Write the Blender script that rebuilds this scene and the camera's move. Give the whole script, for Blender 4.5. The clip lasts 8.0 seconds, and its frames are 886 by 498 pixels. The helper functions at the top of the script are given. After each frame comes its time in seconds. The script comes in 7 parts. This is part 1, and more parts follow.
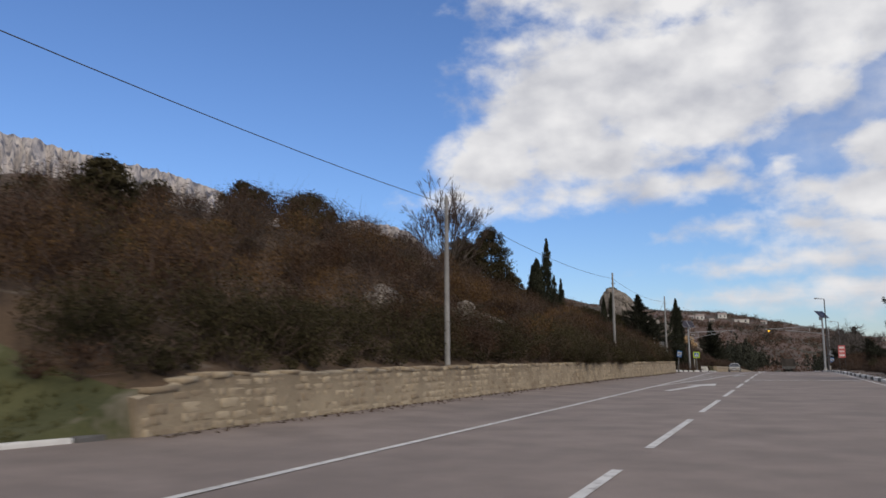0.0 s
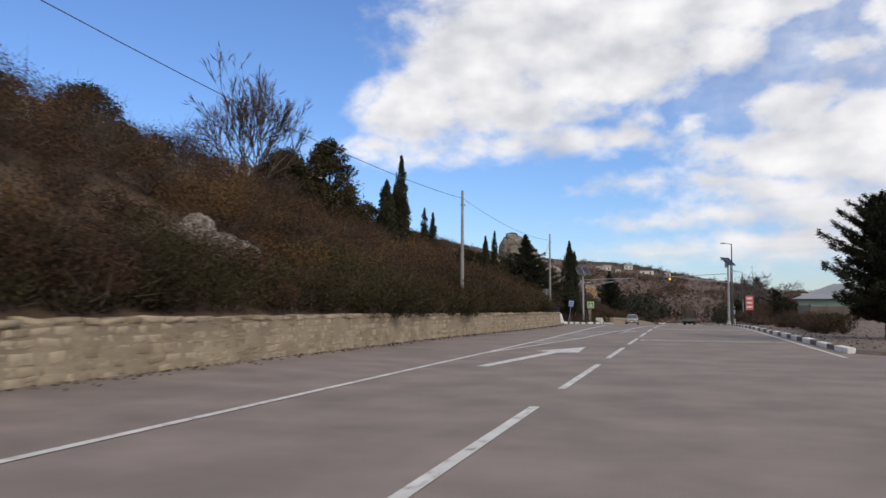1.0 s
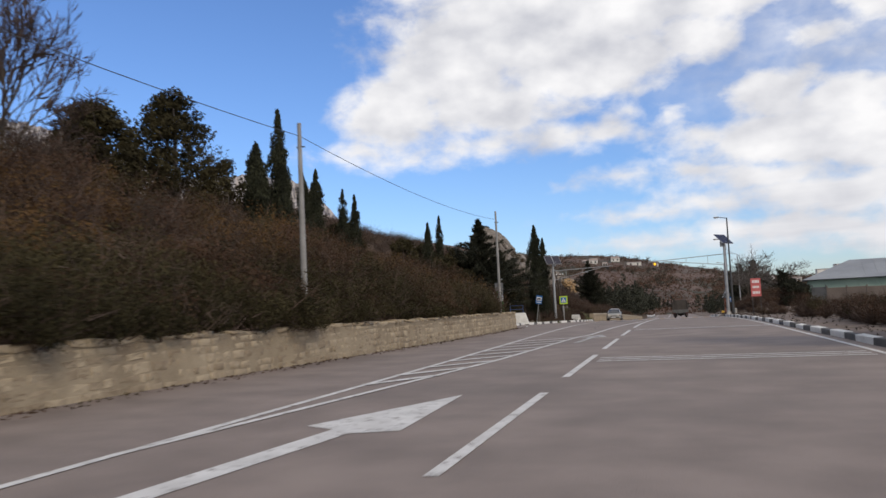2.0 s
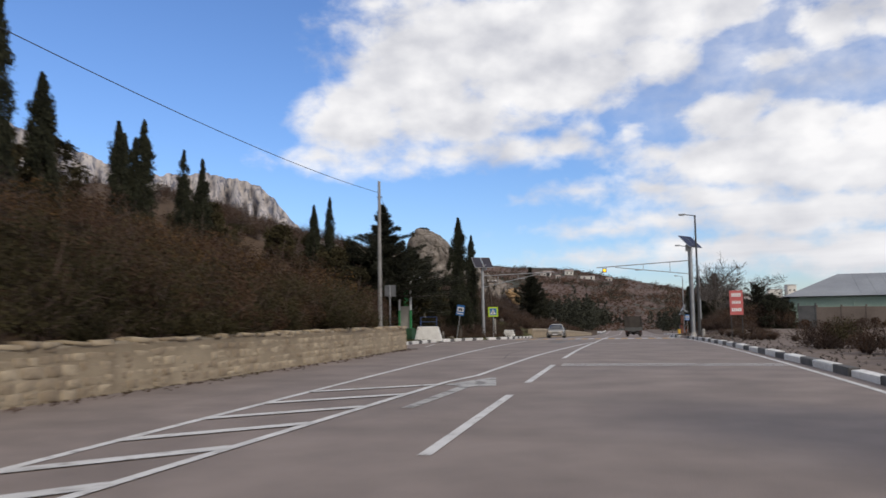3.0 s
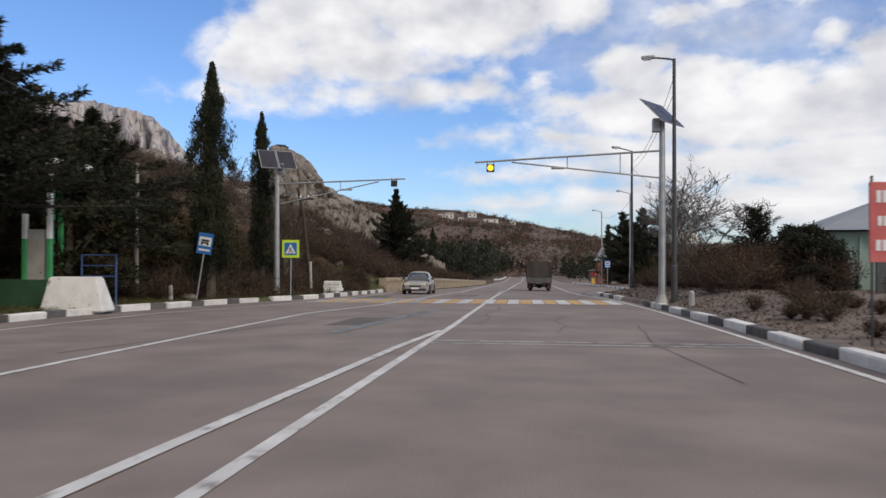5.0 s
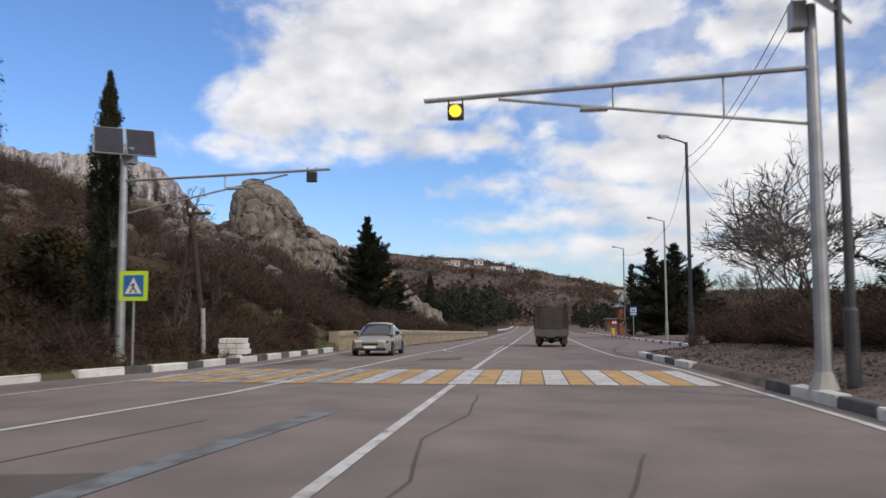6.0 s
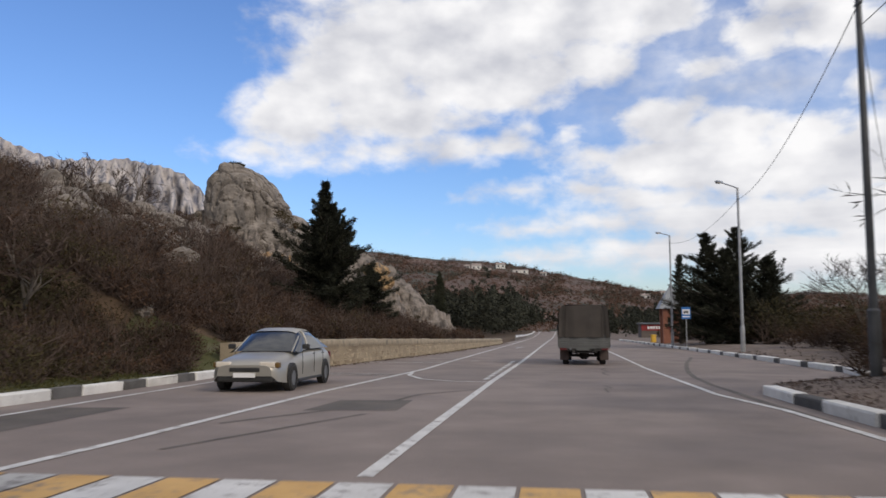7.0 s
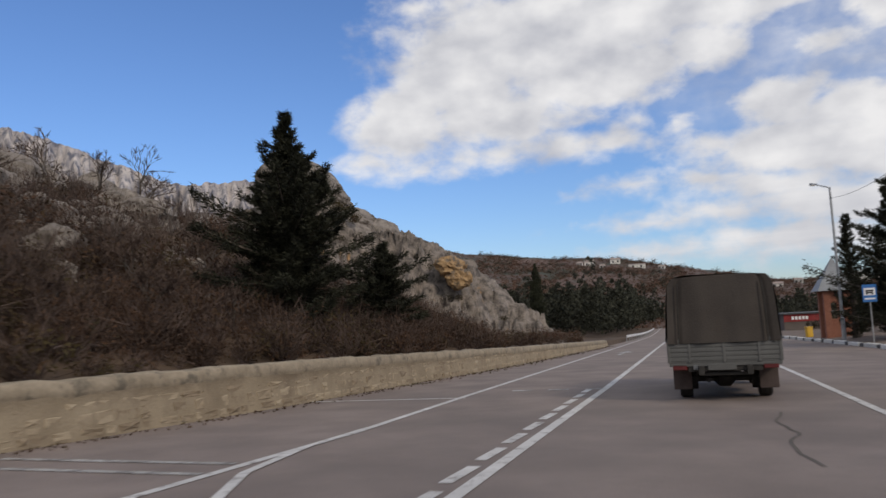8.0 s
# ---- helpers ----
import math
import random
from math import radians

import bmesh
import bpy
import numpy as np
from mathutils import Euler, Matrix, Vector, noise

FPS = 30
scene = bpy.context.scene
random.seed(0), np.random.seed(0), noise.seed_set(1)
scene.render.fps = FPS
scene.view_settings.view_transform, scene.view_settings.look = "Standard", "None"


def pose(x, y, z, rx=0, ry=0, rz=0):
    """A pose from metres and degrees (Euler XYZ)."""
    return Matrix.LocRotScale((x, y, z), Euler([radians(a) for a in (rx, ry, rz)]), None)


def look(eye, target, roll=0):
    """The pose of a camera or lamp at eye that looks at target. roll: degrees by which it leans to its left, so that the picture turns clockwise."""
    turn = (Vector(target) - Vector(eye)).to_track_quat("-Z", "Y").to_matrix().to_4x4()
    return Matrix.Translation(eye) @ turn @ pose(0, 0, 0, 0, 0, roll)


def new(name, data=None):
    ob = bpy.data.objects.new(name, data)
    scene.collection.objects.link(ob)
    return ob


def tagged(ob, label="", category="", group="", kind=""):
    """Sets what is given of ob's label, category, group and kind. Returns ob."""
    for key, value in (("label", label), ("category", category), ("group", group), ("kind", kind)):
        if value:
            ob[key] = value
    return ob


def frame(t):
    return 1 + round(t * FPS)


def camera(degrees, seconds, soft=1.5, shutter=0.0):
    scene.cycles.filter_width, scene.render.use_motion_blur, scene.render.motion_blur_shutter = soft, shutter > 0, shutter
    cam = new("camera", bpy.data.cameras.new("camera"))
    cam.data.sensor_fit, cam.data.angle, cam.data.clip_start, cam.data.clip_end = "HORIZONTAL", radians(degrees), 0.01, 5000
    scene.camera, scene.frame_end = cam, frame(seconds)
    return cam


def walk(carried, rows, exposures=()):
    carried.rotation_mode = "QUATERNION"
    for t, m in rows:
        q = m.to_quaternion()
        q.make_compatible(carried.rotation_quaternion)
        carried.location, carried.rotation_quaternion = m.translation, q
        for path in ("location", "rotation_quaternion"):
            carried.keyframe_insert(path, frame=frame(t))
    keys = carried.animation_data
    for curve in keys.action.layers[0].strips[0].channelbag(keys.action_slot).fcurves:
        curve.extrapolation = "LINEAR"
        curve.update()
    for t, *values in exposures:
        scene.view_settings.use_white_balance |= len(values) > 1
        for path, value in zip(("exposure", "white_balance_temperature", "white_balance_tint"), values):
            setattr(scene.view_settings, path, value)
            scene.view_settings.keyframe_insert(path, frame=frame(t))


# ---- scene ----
cam = camera(59.5, 8.0, soft=1.5, shutter=0.2)
walk(cam, [
    (0.00, look((-0.090, -4.761, 1.444), (-7.941, 13.417, 4.255), -0.35)),
    (0.50, look((-0.049, 3.727, 1.494), (-7.146, 22.328, 3.398), -1.41)),
    (1.00, look((-0.035, 12.130, 1.461), (-5.927, 31.184, 2.950), 0.31)),
    (2.50, look((0.009, 36.701, 1.465), (-5.526, 55.855, 3.042), -3.62)),
    (3.00, look((-0.010, 44.918, 1.469), (-4.529, 64.323, 3.208), -0.89)),
    (3.50, look((-0.032, 53.079, 1.425), (-1.788, 72.934, 3.059), -2.02)),
    (4.00, look((-0.012, 60.880, 1.457), (-1.871, 80.793, 1.507), -1.18)),
    (5.50, look((-0.039, 83.816, 1.266), (-2.238, 103.679, 2.042), 0.40)),
    (6.00, look((0.008, 91.444, 1.165), (-2.365, 111.245, 2.681), -0.24)),
    (6.50, look((-0.037, 99.207, 1.074), (-1.779, 119.124, 1.580), -0.55)),
    (7.00, look((-0.032, 107.052, 0.887), (-2.994, 126.763, 2.532), -0.28)),
    (7.50, look((0.110, 114.896, 0.770), (-4.271, 134.313, 2.710), -1.25)),
    (8.00, look((0.213, 122.629, 0.594), (-5.587, 141.684, 2.409), -2.99)),
], exposures=((0.0, -0.2, 6300, 10), (0.5, -0.1, 6300, 10), (1.0, 0.0, 6300, 10), (7.4, 0.0, 6300, 10), (8.0, -0.22, 6300, 10)))
GRADE_MID, GRADE_FAR = -0.0137, -0.0231

# ---- light: winter sky with broken cloud, soft low sun ----
SUN_AZ, SUN_EL = 125.0, 34.0     # degrees clockwise from the road's heading, and above the horizon
world = bpy.data.worlds.new("winter_sky")
scene.world = world
world.use_nodes = True
wt = world.node_tree
wt.nodes.clear()


def wnode(kind, **kw):
    n = wt.nodes.new(kind)
    for k, v in kw.items():
        n.inputs[k].default_value = v
    return n


def wmath(op, a, b=None, c=None, clamp=False):
    n = wt.nodes.new("ShaderNodeMath")
    n.operation, n.use_clamp = op, clamp
    for i, v in enumerate((a, b, c)):
        if v is None:
            continue
        if isinstance(v, (int, float)):
            n.inputs[i].default_value = v
        else:
            wt.links.new(v, n.inputs[i])
    return n.outputs[0]


sky = wt.nodes.new("ShaderNodeTexSky")
sky.sky_type, sky.sun_disc = "NISHITA", False
sky.sun_elevation, sky.sun_rotation = radians(SUN_EL), radians(SUN_AZ)
sky.altitude, sky.air_density, sky.dust_density, sky.ozone_density = 100, 1.15, 0.25, 4.5
coord = wt.nodes.new("ShaderNodeTexCoord")
split = wt.nodes.new("ShaderNodeSeparateXYZ")
wt.links.new(coord.outputs["Generated"], split.inputs[0])
az = wmath("MULTIPLY", wmath("ARCTAN2", split.outputs[0], split.outputs[1]), 180 / math.pi)
el = wmath("MULTIPLY", wmath("ARCSINE", split.outputs[2]), 180 / math.pi)


def wvec(op, a, b):
    n = wt.nodes.new("ShaderNodeVectorMath")
    n.operation = op
    for i, v in enumerate((a, b)):
        if isinstance(v, tuple):
            n.inputs[i].default_value = v
        elif v is not None:
            wt.links.new(v, n.inputs[i])
    return n.outputs["Value" if op == "LENGTH" else "Vector"]


def wjoin(x, y):
    n = wt.nodes.new("ShaderNodeCombineXYZ")
    wt.links.new(x, n.inputs[0])
    wt.links.new(y, n.inputs[1])
    return n.outputs[0]


def wnoise(vector, **kw):
    n = wnode("ShaderNodeTexNoise", **kw)
    wt.links.new(vector, n.inputs["Vector"])
    return n


flat = wjoin(az, wmath("MULTIPLY", el, 1.5))
# the cumulus banks, upper and lower: azimuth, elevation, half width, half height in degrees
UPPER_BANK = [(-7.8, 19.8, 12.6, 4.3), (1.2, 21.5, 9.5, 3.2), (-15.0, 17.6, 5.9, 3.7), (-19.6, 14.5, 4.1, 3.0), (-22.5, 11.6, 2.5, 0.8), (-18.5, 11.3, 2.7, 0.6),
         (-12.1, 14.9, 7.2, 2.2), (-4.4, 17.0, 7.2, 2.6), (2.7, 17.9, 3.9, 2.1), (-12.5, 12.1, 3.6, 1.0), (-7.8, 12.3, 4.7, 1.1), (-3.8, 12.4, 2.7, 1.0),
         (-2.5, 13.7, 1.6, 0.5), (-18.0, 22.4, 1.8, 0.6), (7.7, 21.1, 3.4, 2.0), (-4.3, 28.3, 16.8, 5.9), (14.0, 24.7, 9.6, 3.4), (11.0, 16.9, 2.2, 0.9),
         (14.3, 18.6, 2.9, 1.5), (19.4, 18.6, 4.2, 1.9), (17.3, 20.6, 4.5, 1.0), (20.4, 14.5, 1.5, 0.9)]
LOWER_BANK = [(7.9, 13.6, 3.7, 1.9), (12.0, 12.5, 3.9, 1.8), (16.7, 11.8, 4.0, 1.7), (21.0, 11.4, 3.5, 1.6), (3.6, 11.4, 3.4, 1.0), (8.9, 10.6, 8.0, 2.2),
         (18.0, 9.7, 8.8, 2.6), (-2.2, 8.8, 3.1, 0.4), (2.6, 8.9, 4.5, 0.7), (6.9, 8.2, 6.6, 1.1), (-1.4, 6.1, 3.1, 0.4), (3.3, 6.6, 5.6, 0.8),
         (11.8, 6.5, 8.5, 1.8), (21.1, 6.4, 7.3, 2.2), (-0.2, 3.9, 4.5, 0.5), (8.4, 4.3, 8.0, 1.2), (17.4, 3.8, 9.1, 1.7), (0.6, 13.1, 0.8, 0.4),
         (27.1, 11.9, 6.2, 4.0), (28.9, 4.9, 6.9, 3.0)]
warp = wnoise(flat, Scale=0.16, Detail=4.0, Roughness=0.5)
billow = wnoise(flat, Scale=0.42, Detail=9.0, Roughness=0.55, Distortion=0.15)
swirl = wvec("MULTIPLY", wvec("SUBTRACT", warp.outputs["Color"], (0.5, 0.5, 0.5)), (4.0, 1.8, 0.0))
here = wvec("ADD", wjoin(az, el), swirl)
depth = None
for a, e, sa, se in UPPER_BANK + LOWER_BANK:
    r = wvec("LENGTH", wvec("MULTIPLY", wvec("SUBTRACT", here, (a, e, 0.0)), (1 / sa, 1 / se, 0.0)), None)
    d = wmath("MULTIPLY_ADD", r, -min(se, 2.5), min(se, 2.5))
    depth = d if depth is None else wmath("SMOOTH_MAX", depth, d, 0.35)
# broken cloud over the rest of the sky, behind and overhead
rest = wmath("MULTIPLY", wmath("SUBTRACT", wmath("ABSOLUTE", az), 62.0), 0.03, clamp=True)
high = wmath("MULTIPLY", wmath("SUBTRACT", el, 30.0), 0.05, clamp=True)
depth = wmath("MAXIMUM", depth, wmath("SUBTRACT", wmath("MULTIPLY", wmath("MAXIMUM", rest, high), 2.6), 2.0))
depth = wmath("ADD", depth, wmath("MULTIPLY", wmath("SUBTRACT", billow.outputs["Fac"], 0.5), 2.5))
soft_edge = wt.nodes.new("ShaderNodeMapRange")
soft_edge.interpolation_type = "SMOOTHSTEP"
wt.links.new(depth, soft_edge.inputs["Value"])
soft_edge.inputs["From Min"].default_value, soft_edge.inputs["From Max"].default_value = -0.7, 0.9
# a thin veil between the two banks
thin = wvec("LENGTH", wvec("MULTIPLY", wvec("SUBTRACT", here, (12.0, 16.5, 0.0)), (1 / 19.0, 1 / 10.0, 0.0)), None)
veil = wmath("MULTIPLY", wmath("SUBTRACT", 1.0, thin, clamp=True), wmath("MULTIPLY_ADD", billow.outputs["Fac"], 1.2, -0.05, clamp=True), clamp=True)
cloud = wmath("MAXIMUM", soft_edge.outputs[0], veil)
# puffs lit from behind the road, greyer undersides drawn out in level streaks low down
tone = wt.nodes.new("ShaderNodeValToRGB")
tone.color_ramp.elements[0].position, tone.color_ramp.elements[0].color = 0.28, (5.3, 5.3, 5.65, 1)
tone.color_ramp.elements[1].position, tone.color_ramp.elements[1].color = 0.66, (8.9, 8.65, 8.45, 1)
puffs = wnoise(wvec("ADD", flat, (0.5, -1.4, 7.0)), Scale=0.24, Detail=4.0, Roughness=0.45)
streaks = wnoise(wvec("MULTIPLY", flat, (0.35, 2.0, 1.0)), Scale=0.2, Detail=5.0, Roughness=0.5)
low_down = wmath("MULTIPLY_ADD", el, -0.12, 1.5, clamp=True)
light_ = wmath("ADD", wmath("MULTIPLY", puffs.outputs["Fac"], wmath("SUBTRACT", 1.0, wmath("MULTIPLY", low_down, 0.6))), wmath("MULTIPLY", streaks.outputs["Fac"], wmath("MULTIPLY", low_down, 0.6)))
wt.links.new(light_, tone.inputs["Fac"])
tint = wt.nodes.new("ShaderNodeMix")
tint.data_type, tint.blend_type = "RGBA", "MIX"
wt.links.new(cloud, tint.inputs[0])
deep = wt.nodes.new("ShaderNodeMix")
deep.data_type, deep.blend_type = "RGBA", "MULTIPLY"
deep.inputs[0].default_value = 1.0
deep.inputs[7].default_value = (0.92, 1.02, 1.27, 1)
wt.links.new(sky.outputs[0], deep.inputs[6])
wt.links.new(deep.outputs[2], tint.inputs[6])
wt.links.new(tone.outputs[0], tint.inputs[7])
air = wnode("ShaderNodeBackground", Strength=0.112)
wt.links.new(tint.outputs[2], air.inputs["Color"])
wout = wt.nodes.new("ShaderNodeOutputWorld")
wt.links.new(air.outputs[0], wout.inputs["Surface"])

sun_data = bpy.data.lights.new("sun", "SUN")
sun_data.energy, sun_data.angle, sun_data.color = 1.8, radians(11), (1.0, 0.85, 0.67)
sun = new("sun", sun_data)
sa_, se_ = radians(SUN_AZ), radians(SUN_EL)
sun.matrix_world = look((60 * math.sin(sa_) * math.cos(se_), 60 * math.cos(sa_) * math.cos(se_), 60 * math.sin(se_)), (0, 0, 0))

# ---- materials ----
def mat(name, dark, light, scale=4.0, detail=6.0, rough=0.85, bump=0.2, fine=40.0, metal=0.0, spots=None, per_object=0.0, per_island=0.0, spec=0.4, upright=1.0):
    """Two-scale stained surface in world metres: large blotches between two colours, fine grain with relief."""
    m = bpy.data.materials.new(name)
    m.use_nodes = True
    t = m.node_tree
    n, l = t.nodes, t.links
    b = n["Principled BSDF"]
    geo = n.new("ShaderNodeNewGeometry")
    broad = n.new("ShaderNodeTexNoise")
    broad.inputs["Scale"].default_value, broad.inputs["Detail"].default_value = scale, detail
    grain = n.new("ShaderNodeTexNoise")
    grain.inputs["Scale"].default_value, grain.inputs["Detail"].default_value = fine, 4.0
    place = n.new("ShaderNodeVectorMath")
    place.operation = "MULTIPLY"
    place.inputs[1].default_value = (1.0, 1.0, upright)
    l.new(geo.outputs["Position"], place.inputs[0])
    l.new(place.outputs[0], broad.inputs["Vector"])
    l.new(place.outputs[0], grain.inputs["Vector"])
    add = n.new("ShaderNodeMath")
    add.operation = "MULTIPLY_ADD"
    l.new(grain.outputs["Fac"], add.inputs[0])
    add.inputs[1].default_value = 0.45
    l.new(broad.outputs["Fac"], add.inputs[2])
    last = add.outputs[0]
    for src, amount in (("o", per_object), ("i", per_island)):
        if amount:
            rnd = n.new("ShaderNodeObjectInfo").outputs["Random"] if src == "o" else geo.outputs["Random Per Island"]
            more = n.new("ShaderNodeMath")
            more.operation = "MULTIPLY_ADD"
            l.new(rnd, more.inputs[0])
            more.inputs[1].default_value = amount
            l.new(last, more.inputs[2])
            less = n.new("ShaderNodeMath")
            less.operation = "SUBTRACT"
            l.new(more.outputs[0], less.inputs[0])
            less.inputs[1].default_value = amount / 2
            last = less.outputs[0]
    ramp = n.new("ShaderNodeValToRGB")
    ramp.color_ramp.elements[0].position, ramp.color_ramp.elements[0].color = 0.5, (*dark, 1)
    ramp.color_ramp.elements[1].position, ramp.color_ramp.elements[1].color = 0.95, (*light, 1)
    l.new(last, ramp.inputs["Fac"])
    colour = ramp.outputs[0]
    if spots:
        spot_colour, spot_scale, low, high = spots
        sp = n.new("ShaderNodeTexNoise")
        sp.inputs["Scale"].default_value, sp.inputs["Detail"].default_value = spot_scale, 5.0
        sp.inputs["Roughness"].default_value = 0.65
        l.new(place.outputs[0], sp.inputs["Vector"])
        mr = n.new("ShaderNodeMapRange")
        l.new(sp.outputs["Fac"], mr.inputs["Value"])
        mr.inputs["From Min"].default_value, mr.inputs["From Max"].default_value = low, high
        mx = n.new("ShaderNodeMix")
        mx.data_type = "RGBA"
        l.new(mr.outputs[0], mx.inputs[0])
        l.new(colour, mx.inputs[6])
        mx.inputs[7].default_value = (*spot_colour, 1)
        colour = mx.outputs[2]
    l.new(colour, b.inputs["Base Color"])
    b.inputs["Roughness"].default_value, b.inputs["Metallic"].default_value = rough, metal
    b.inputs["Specular IOR Level"].default_value = spec
    if bump:
        bp = n.new("ShaderNodeBump")
        bp.inputs["Strength"].default_value, bp.inputs["Distance"].default_value = bump, 0.02
        l.new(grain.outputs["Fac"], bp.inputs["Height"])
        l.new(bp.outputs[0], b.inputs["Normal"])
    return m


ASPHALT = mat("asphalt", (0.16, 0.13, 0.114), (0.25, 0.204, 0.179), scale=0.7, detail=9.0, rough=0.82, bump=0.35, fine=55, spots=((0.15, 0.124, 0.11), 0.16, 0.5, 0.75))
PATCH = mat("asphalt_patch", (0.075, 0.064, 0.053), (0.125, 0.106, 0.088), scale=1.2, fine=60, rough=0.8)
PAINT = mat("road_paint", (0.45, 0.44, 0.42), (0.64, 0.63, 0.61), scale=1.5, rough=0.7, bump=0.15, fine=30, spots=((0.2, 0.18, 0.165), 5.0, 0.54, 0.68))
PAINT_OLD = mat("worn_road_paint", (0.3, 0.29, 0.27), (0.5, 0.49, 0.47), scale=1.5, rough=0.75, fine=30, spots=((0.15, 0.14, 0.13), 3.0, 0.47, 0.6))
YELLOW = mat("yellow_road_paint", (0.46, 0.27, 0.08), (0.58, 0.36, 0.13), scale=1.5, rough=0.7, fine=30, spots=((0.22, 0.17, 0.12), 4.0, 0.52, 0.68))
BLUE_OLD = mat("faded_blue_paint", (0.16, 0.175, 0.185), (0.2, 0.22, 0.235), scale=1.5, fine=30, spots=((0.12, 0.115, 0.11), 2.0, 0.45, 0.6))
DIRT = mat("hill_soil", (0.048, 0.031, 0.018), (0.105, 0.069, 0.041), scale=0.5, rough=0.95, bump=0.5, fine=9, spots=((0.14, 0.115, 0.092), 0.45, 0.63, 0.72))
GRASS_SOIL = mat("winter_turf", (0.04, 0.045, 0.016), (0.085, 0.085, 0.034), scale=0.6, rough=0.95, bump=0.5, fine=12, spots=((0.15, 0.13, 0.1), 0.4, 0.56, 0.7))
GRAVEL = mat("gravel_verge", (0.115, 0.086, 0.068), (0.2, 0.155, 0.126), scale=1.6, detail=12.0, rough=0.95, bump=0.3, fine=42, spots=((0.085, 0.066, 0.045), 1.1, 0.5, 0.66))
STONE = mat("wall_stone", (0.23, 0.18, 0.12), (0.37, 0.305, 0.21), scale=1.6, rough=0.9, bump=0.5, fine=14, per_object=0.6, spots=((0.14, 0.11, 0.08), 3.0, 0.6, 0.75))
MORTAR = mat("wall_mortar", (0.22, 0.176, 0.118), (0.335, 0.276, 0.19), scale=1.2, rough=0.95, bump=0.5, fine=25, spots=((0.17, 0.13, 0.09), 1.0, 0.55, 0.75))
COPING = mat("wall_coping", (0.22, 0.182, 0.128), (0.34, 0.285, 0.205), scale=3.0, detail=9.0, rough=0.9, bump=0.6, fine=12, spots=((0.14, 0.12, 0.09), 2.6, 0.54, 0.66))
WHITEWASH = mat("whitewashed_kerb", (0.55, 0.54, 0.51), (0.74, 0.73, 0.7), scale=2.5, rough=0.85, bump=0.3, fine=30, per_object=0.3, spots=((0.26, 0.24, 0.22), 5.0, 0.6, 0.72))
KERB_DARK = mat("bare_kerb", (0.07, 0.068, 0.066), (0.13, 0.125, 0.12), scale=2.5, rough=0.9, bump=0.3, fine=30, per_object=0.3)
CONCRETE = mat("concrete", (0.3, 0.29, 0.27), (0.45, 0.43, 0.4), scale=1.5, rough=0.9, bump=0.3, fine=30)
POLE_CONCRETE = mat("weathered_pole_concrete", (0.19, 0.185, 0.18), (0.31, 0.305, 0.295), scale=1.5, rough=0.9, bump=0.3, fine=30)
GALV = mat("galvanised_steel", (0.3, 0.31, 0.32), (0.45, 0.46, 0.47), scale=3, rough=0.5, metal=0.6, fine=60, bump=0.05)
STEEL_DARK = mat("dark_painted_steel", (0.05, 0.052, 0.055), (0.09, 0.092, 0.095), scale=3, rough=0.5, metal=0.3, fine=60, bump=0.05)
ROCK = mat("limestone", (0.105, 0.091, 0.078), (0.29, 0.256, 0.222), scale=0.7, rough=0.95, bump=1.0, fine=4, spots=((0.075, 0.062, 0.05), 0.9, 0.52, 0.64))
# near-black tone paints crevice shade into the rock; ochre spots are its own
ROCK_WARM = mat("ochre_limestone_crevice_shade", (0.038, 0.033, 0.029), (0.27, 0.232, 0.198), scale=1.3, detail=10.0, rough=0.95, bump=1.0, fine=6, spots=((0.36, 0.22, 0.1), 0.3, 0.62, 0.7))
# cream tone paints sunlit faces, bluish darks and spots paint shaded gullies
CLIFF = mat("far_cliff_painted_shade", (0.22, 0.215, 0.235), (0.56, 0.515, 0.485), scale=0.04, detail=9.0, rough=1.0, bump=0.0, fine=0.2, spots=((0.13, 0.135, 0.17), 0.05, 0.5, 0.6), upright=0.7)
# hillside colour lifted to paint in distance haze
HAZY_HILL = mat("hazed_hillside", (0.075, 0.052, 0.042), (0.13, 0.085, 0.064), scale=0.02, rough=1.0, bump=0.0, fine=0.15, spots=((0.035, 0.045, 0.03), 0.03, 0.5, 0.6))
BARK = mat("grey_bark", (0.06, 0.05, 0.042), (0.13, 0.11, 0.09), scale=3, rough=0.95, bump=0.5, fine=25)
TWIG_GREY = mat("grey_bare_twigs", (0.075, 0.064, 0.058), (0.14, 0.122, 0.11), scale=1, rough=0.95, bump=0, fine=9, per_island=0.4)
TWIG = mat("bare_twigs", (0.05, 0.034, 0.027), (0.1, 0.07, 0.056), scale=1, rough=0.95, bump=0, fine=9, per_island=0.4)
SHRUB = mat("brown_winter_shrub", (0.03, 0.02, 0.014), (0.095, 0.055, 0.035), scale=0.3, detail=3.0, rough=0.95, bump=0, fine=1.2, per_island=0.1, spots=((0.06, 0.047, 0.022), 0.28, 0.52, 0.6), spec=0.1)
SHRUB_RUST = mat("rusty_winter_shrub", (0.075, 0.043, 0.019), (0.15, 0.088, 0.036), scale=0.3, detail=3.0, rough=0.95, bump=0, fine=1.2, per_island=0.1, spec=0.1)
SHRUB_GREY = mat("grey_winter_shrub", (0.034, 0.028, 0.024), (0.075, 0.06, 0.05), scale=0.3, detail=3.0, rough=0.95, bump=0, fine=1.2, per_island=0.1, spec=0.1)
SHRUB_GREEN = mat("olive_shrub", (0.021, 0.019, 0.01), (0.06, 0.051, 0.025), scale=0.4, rough=0.95, bump=0, fine=2, per_island=0.18, spec=0.1)
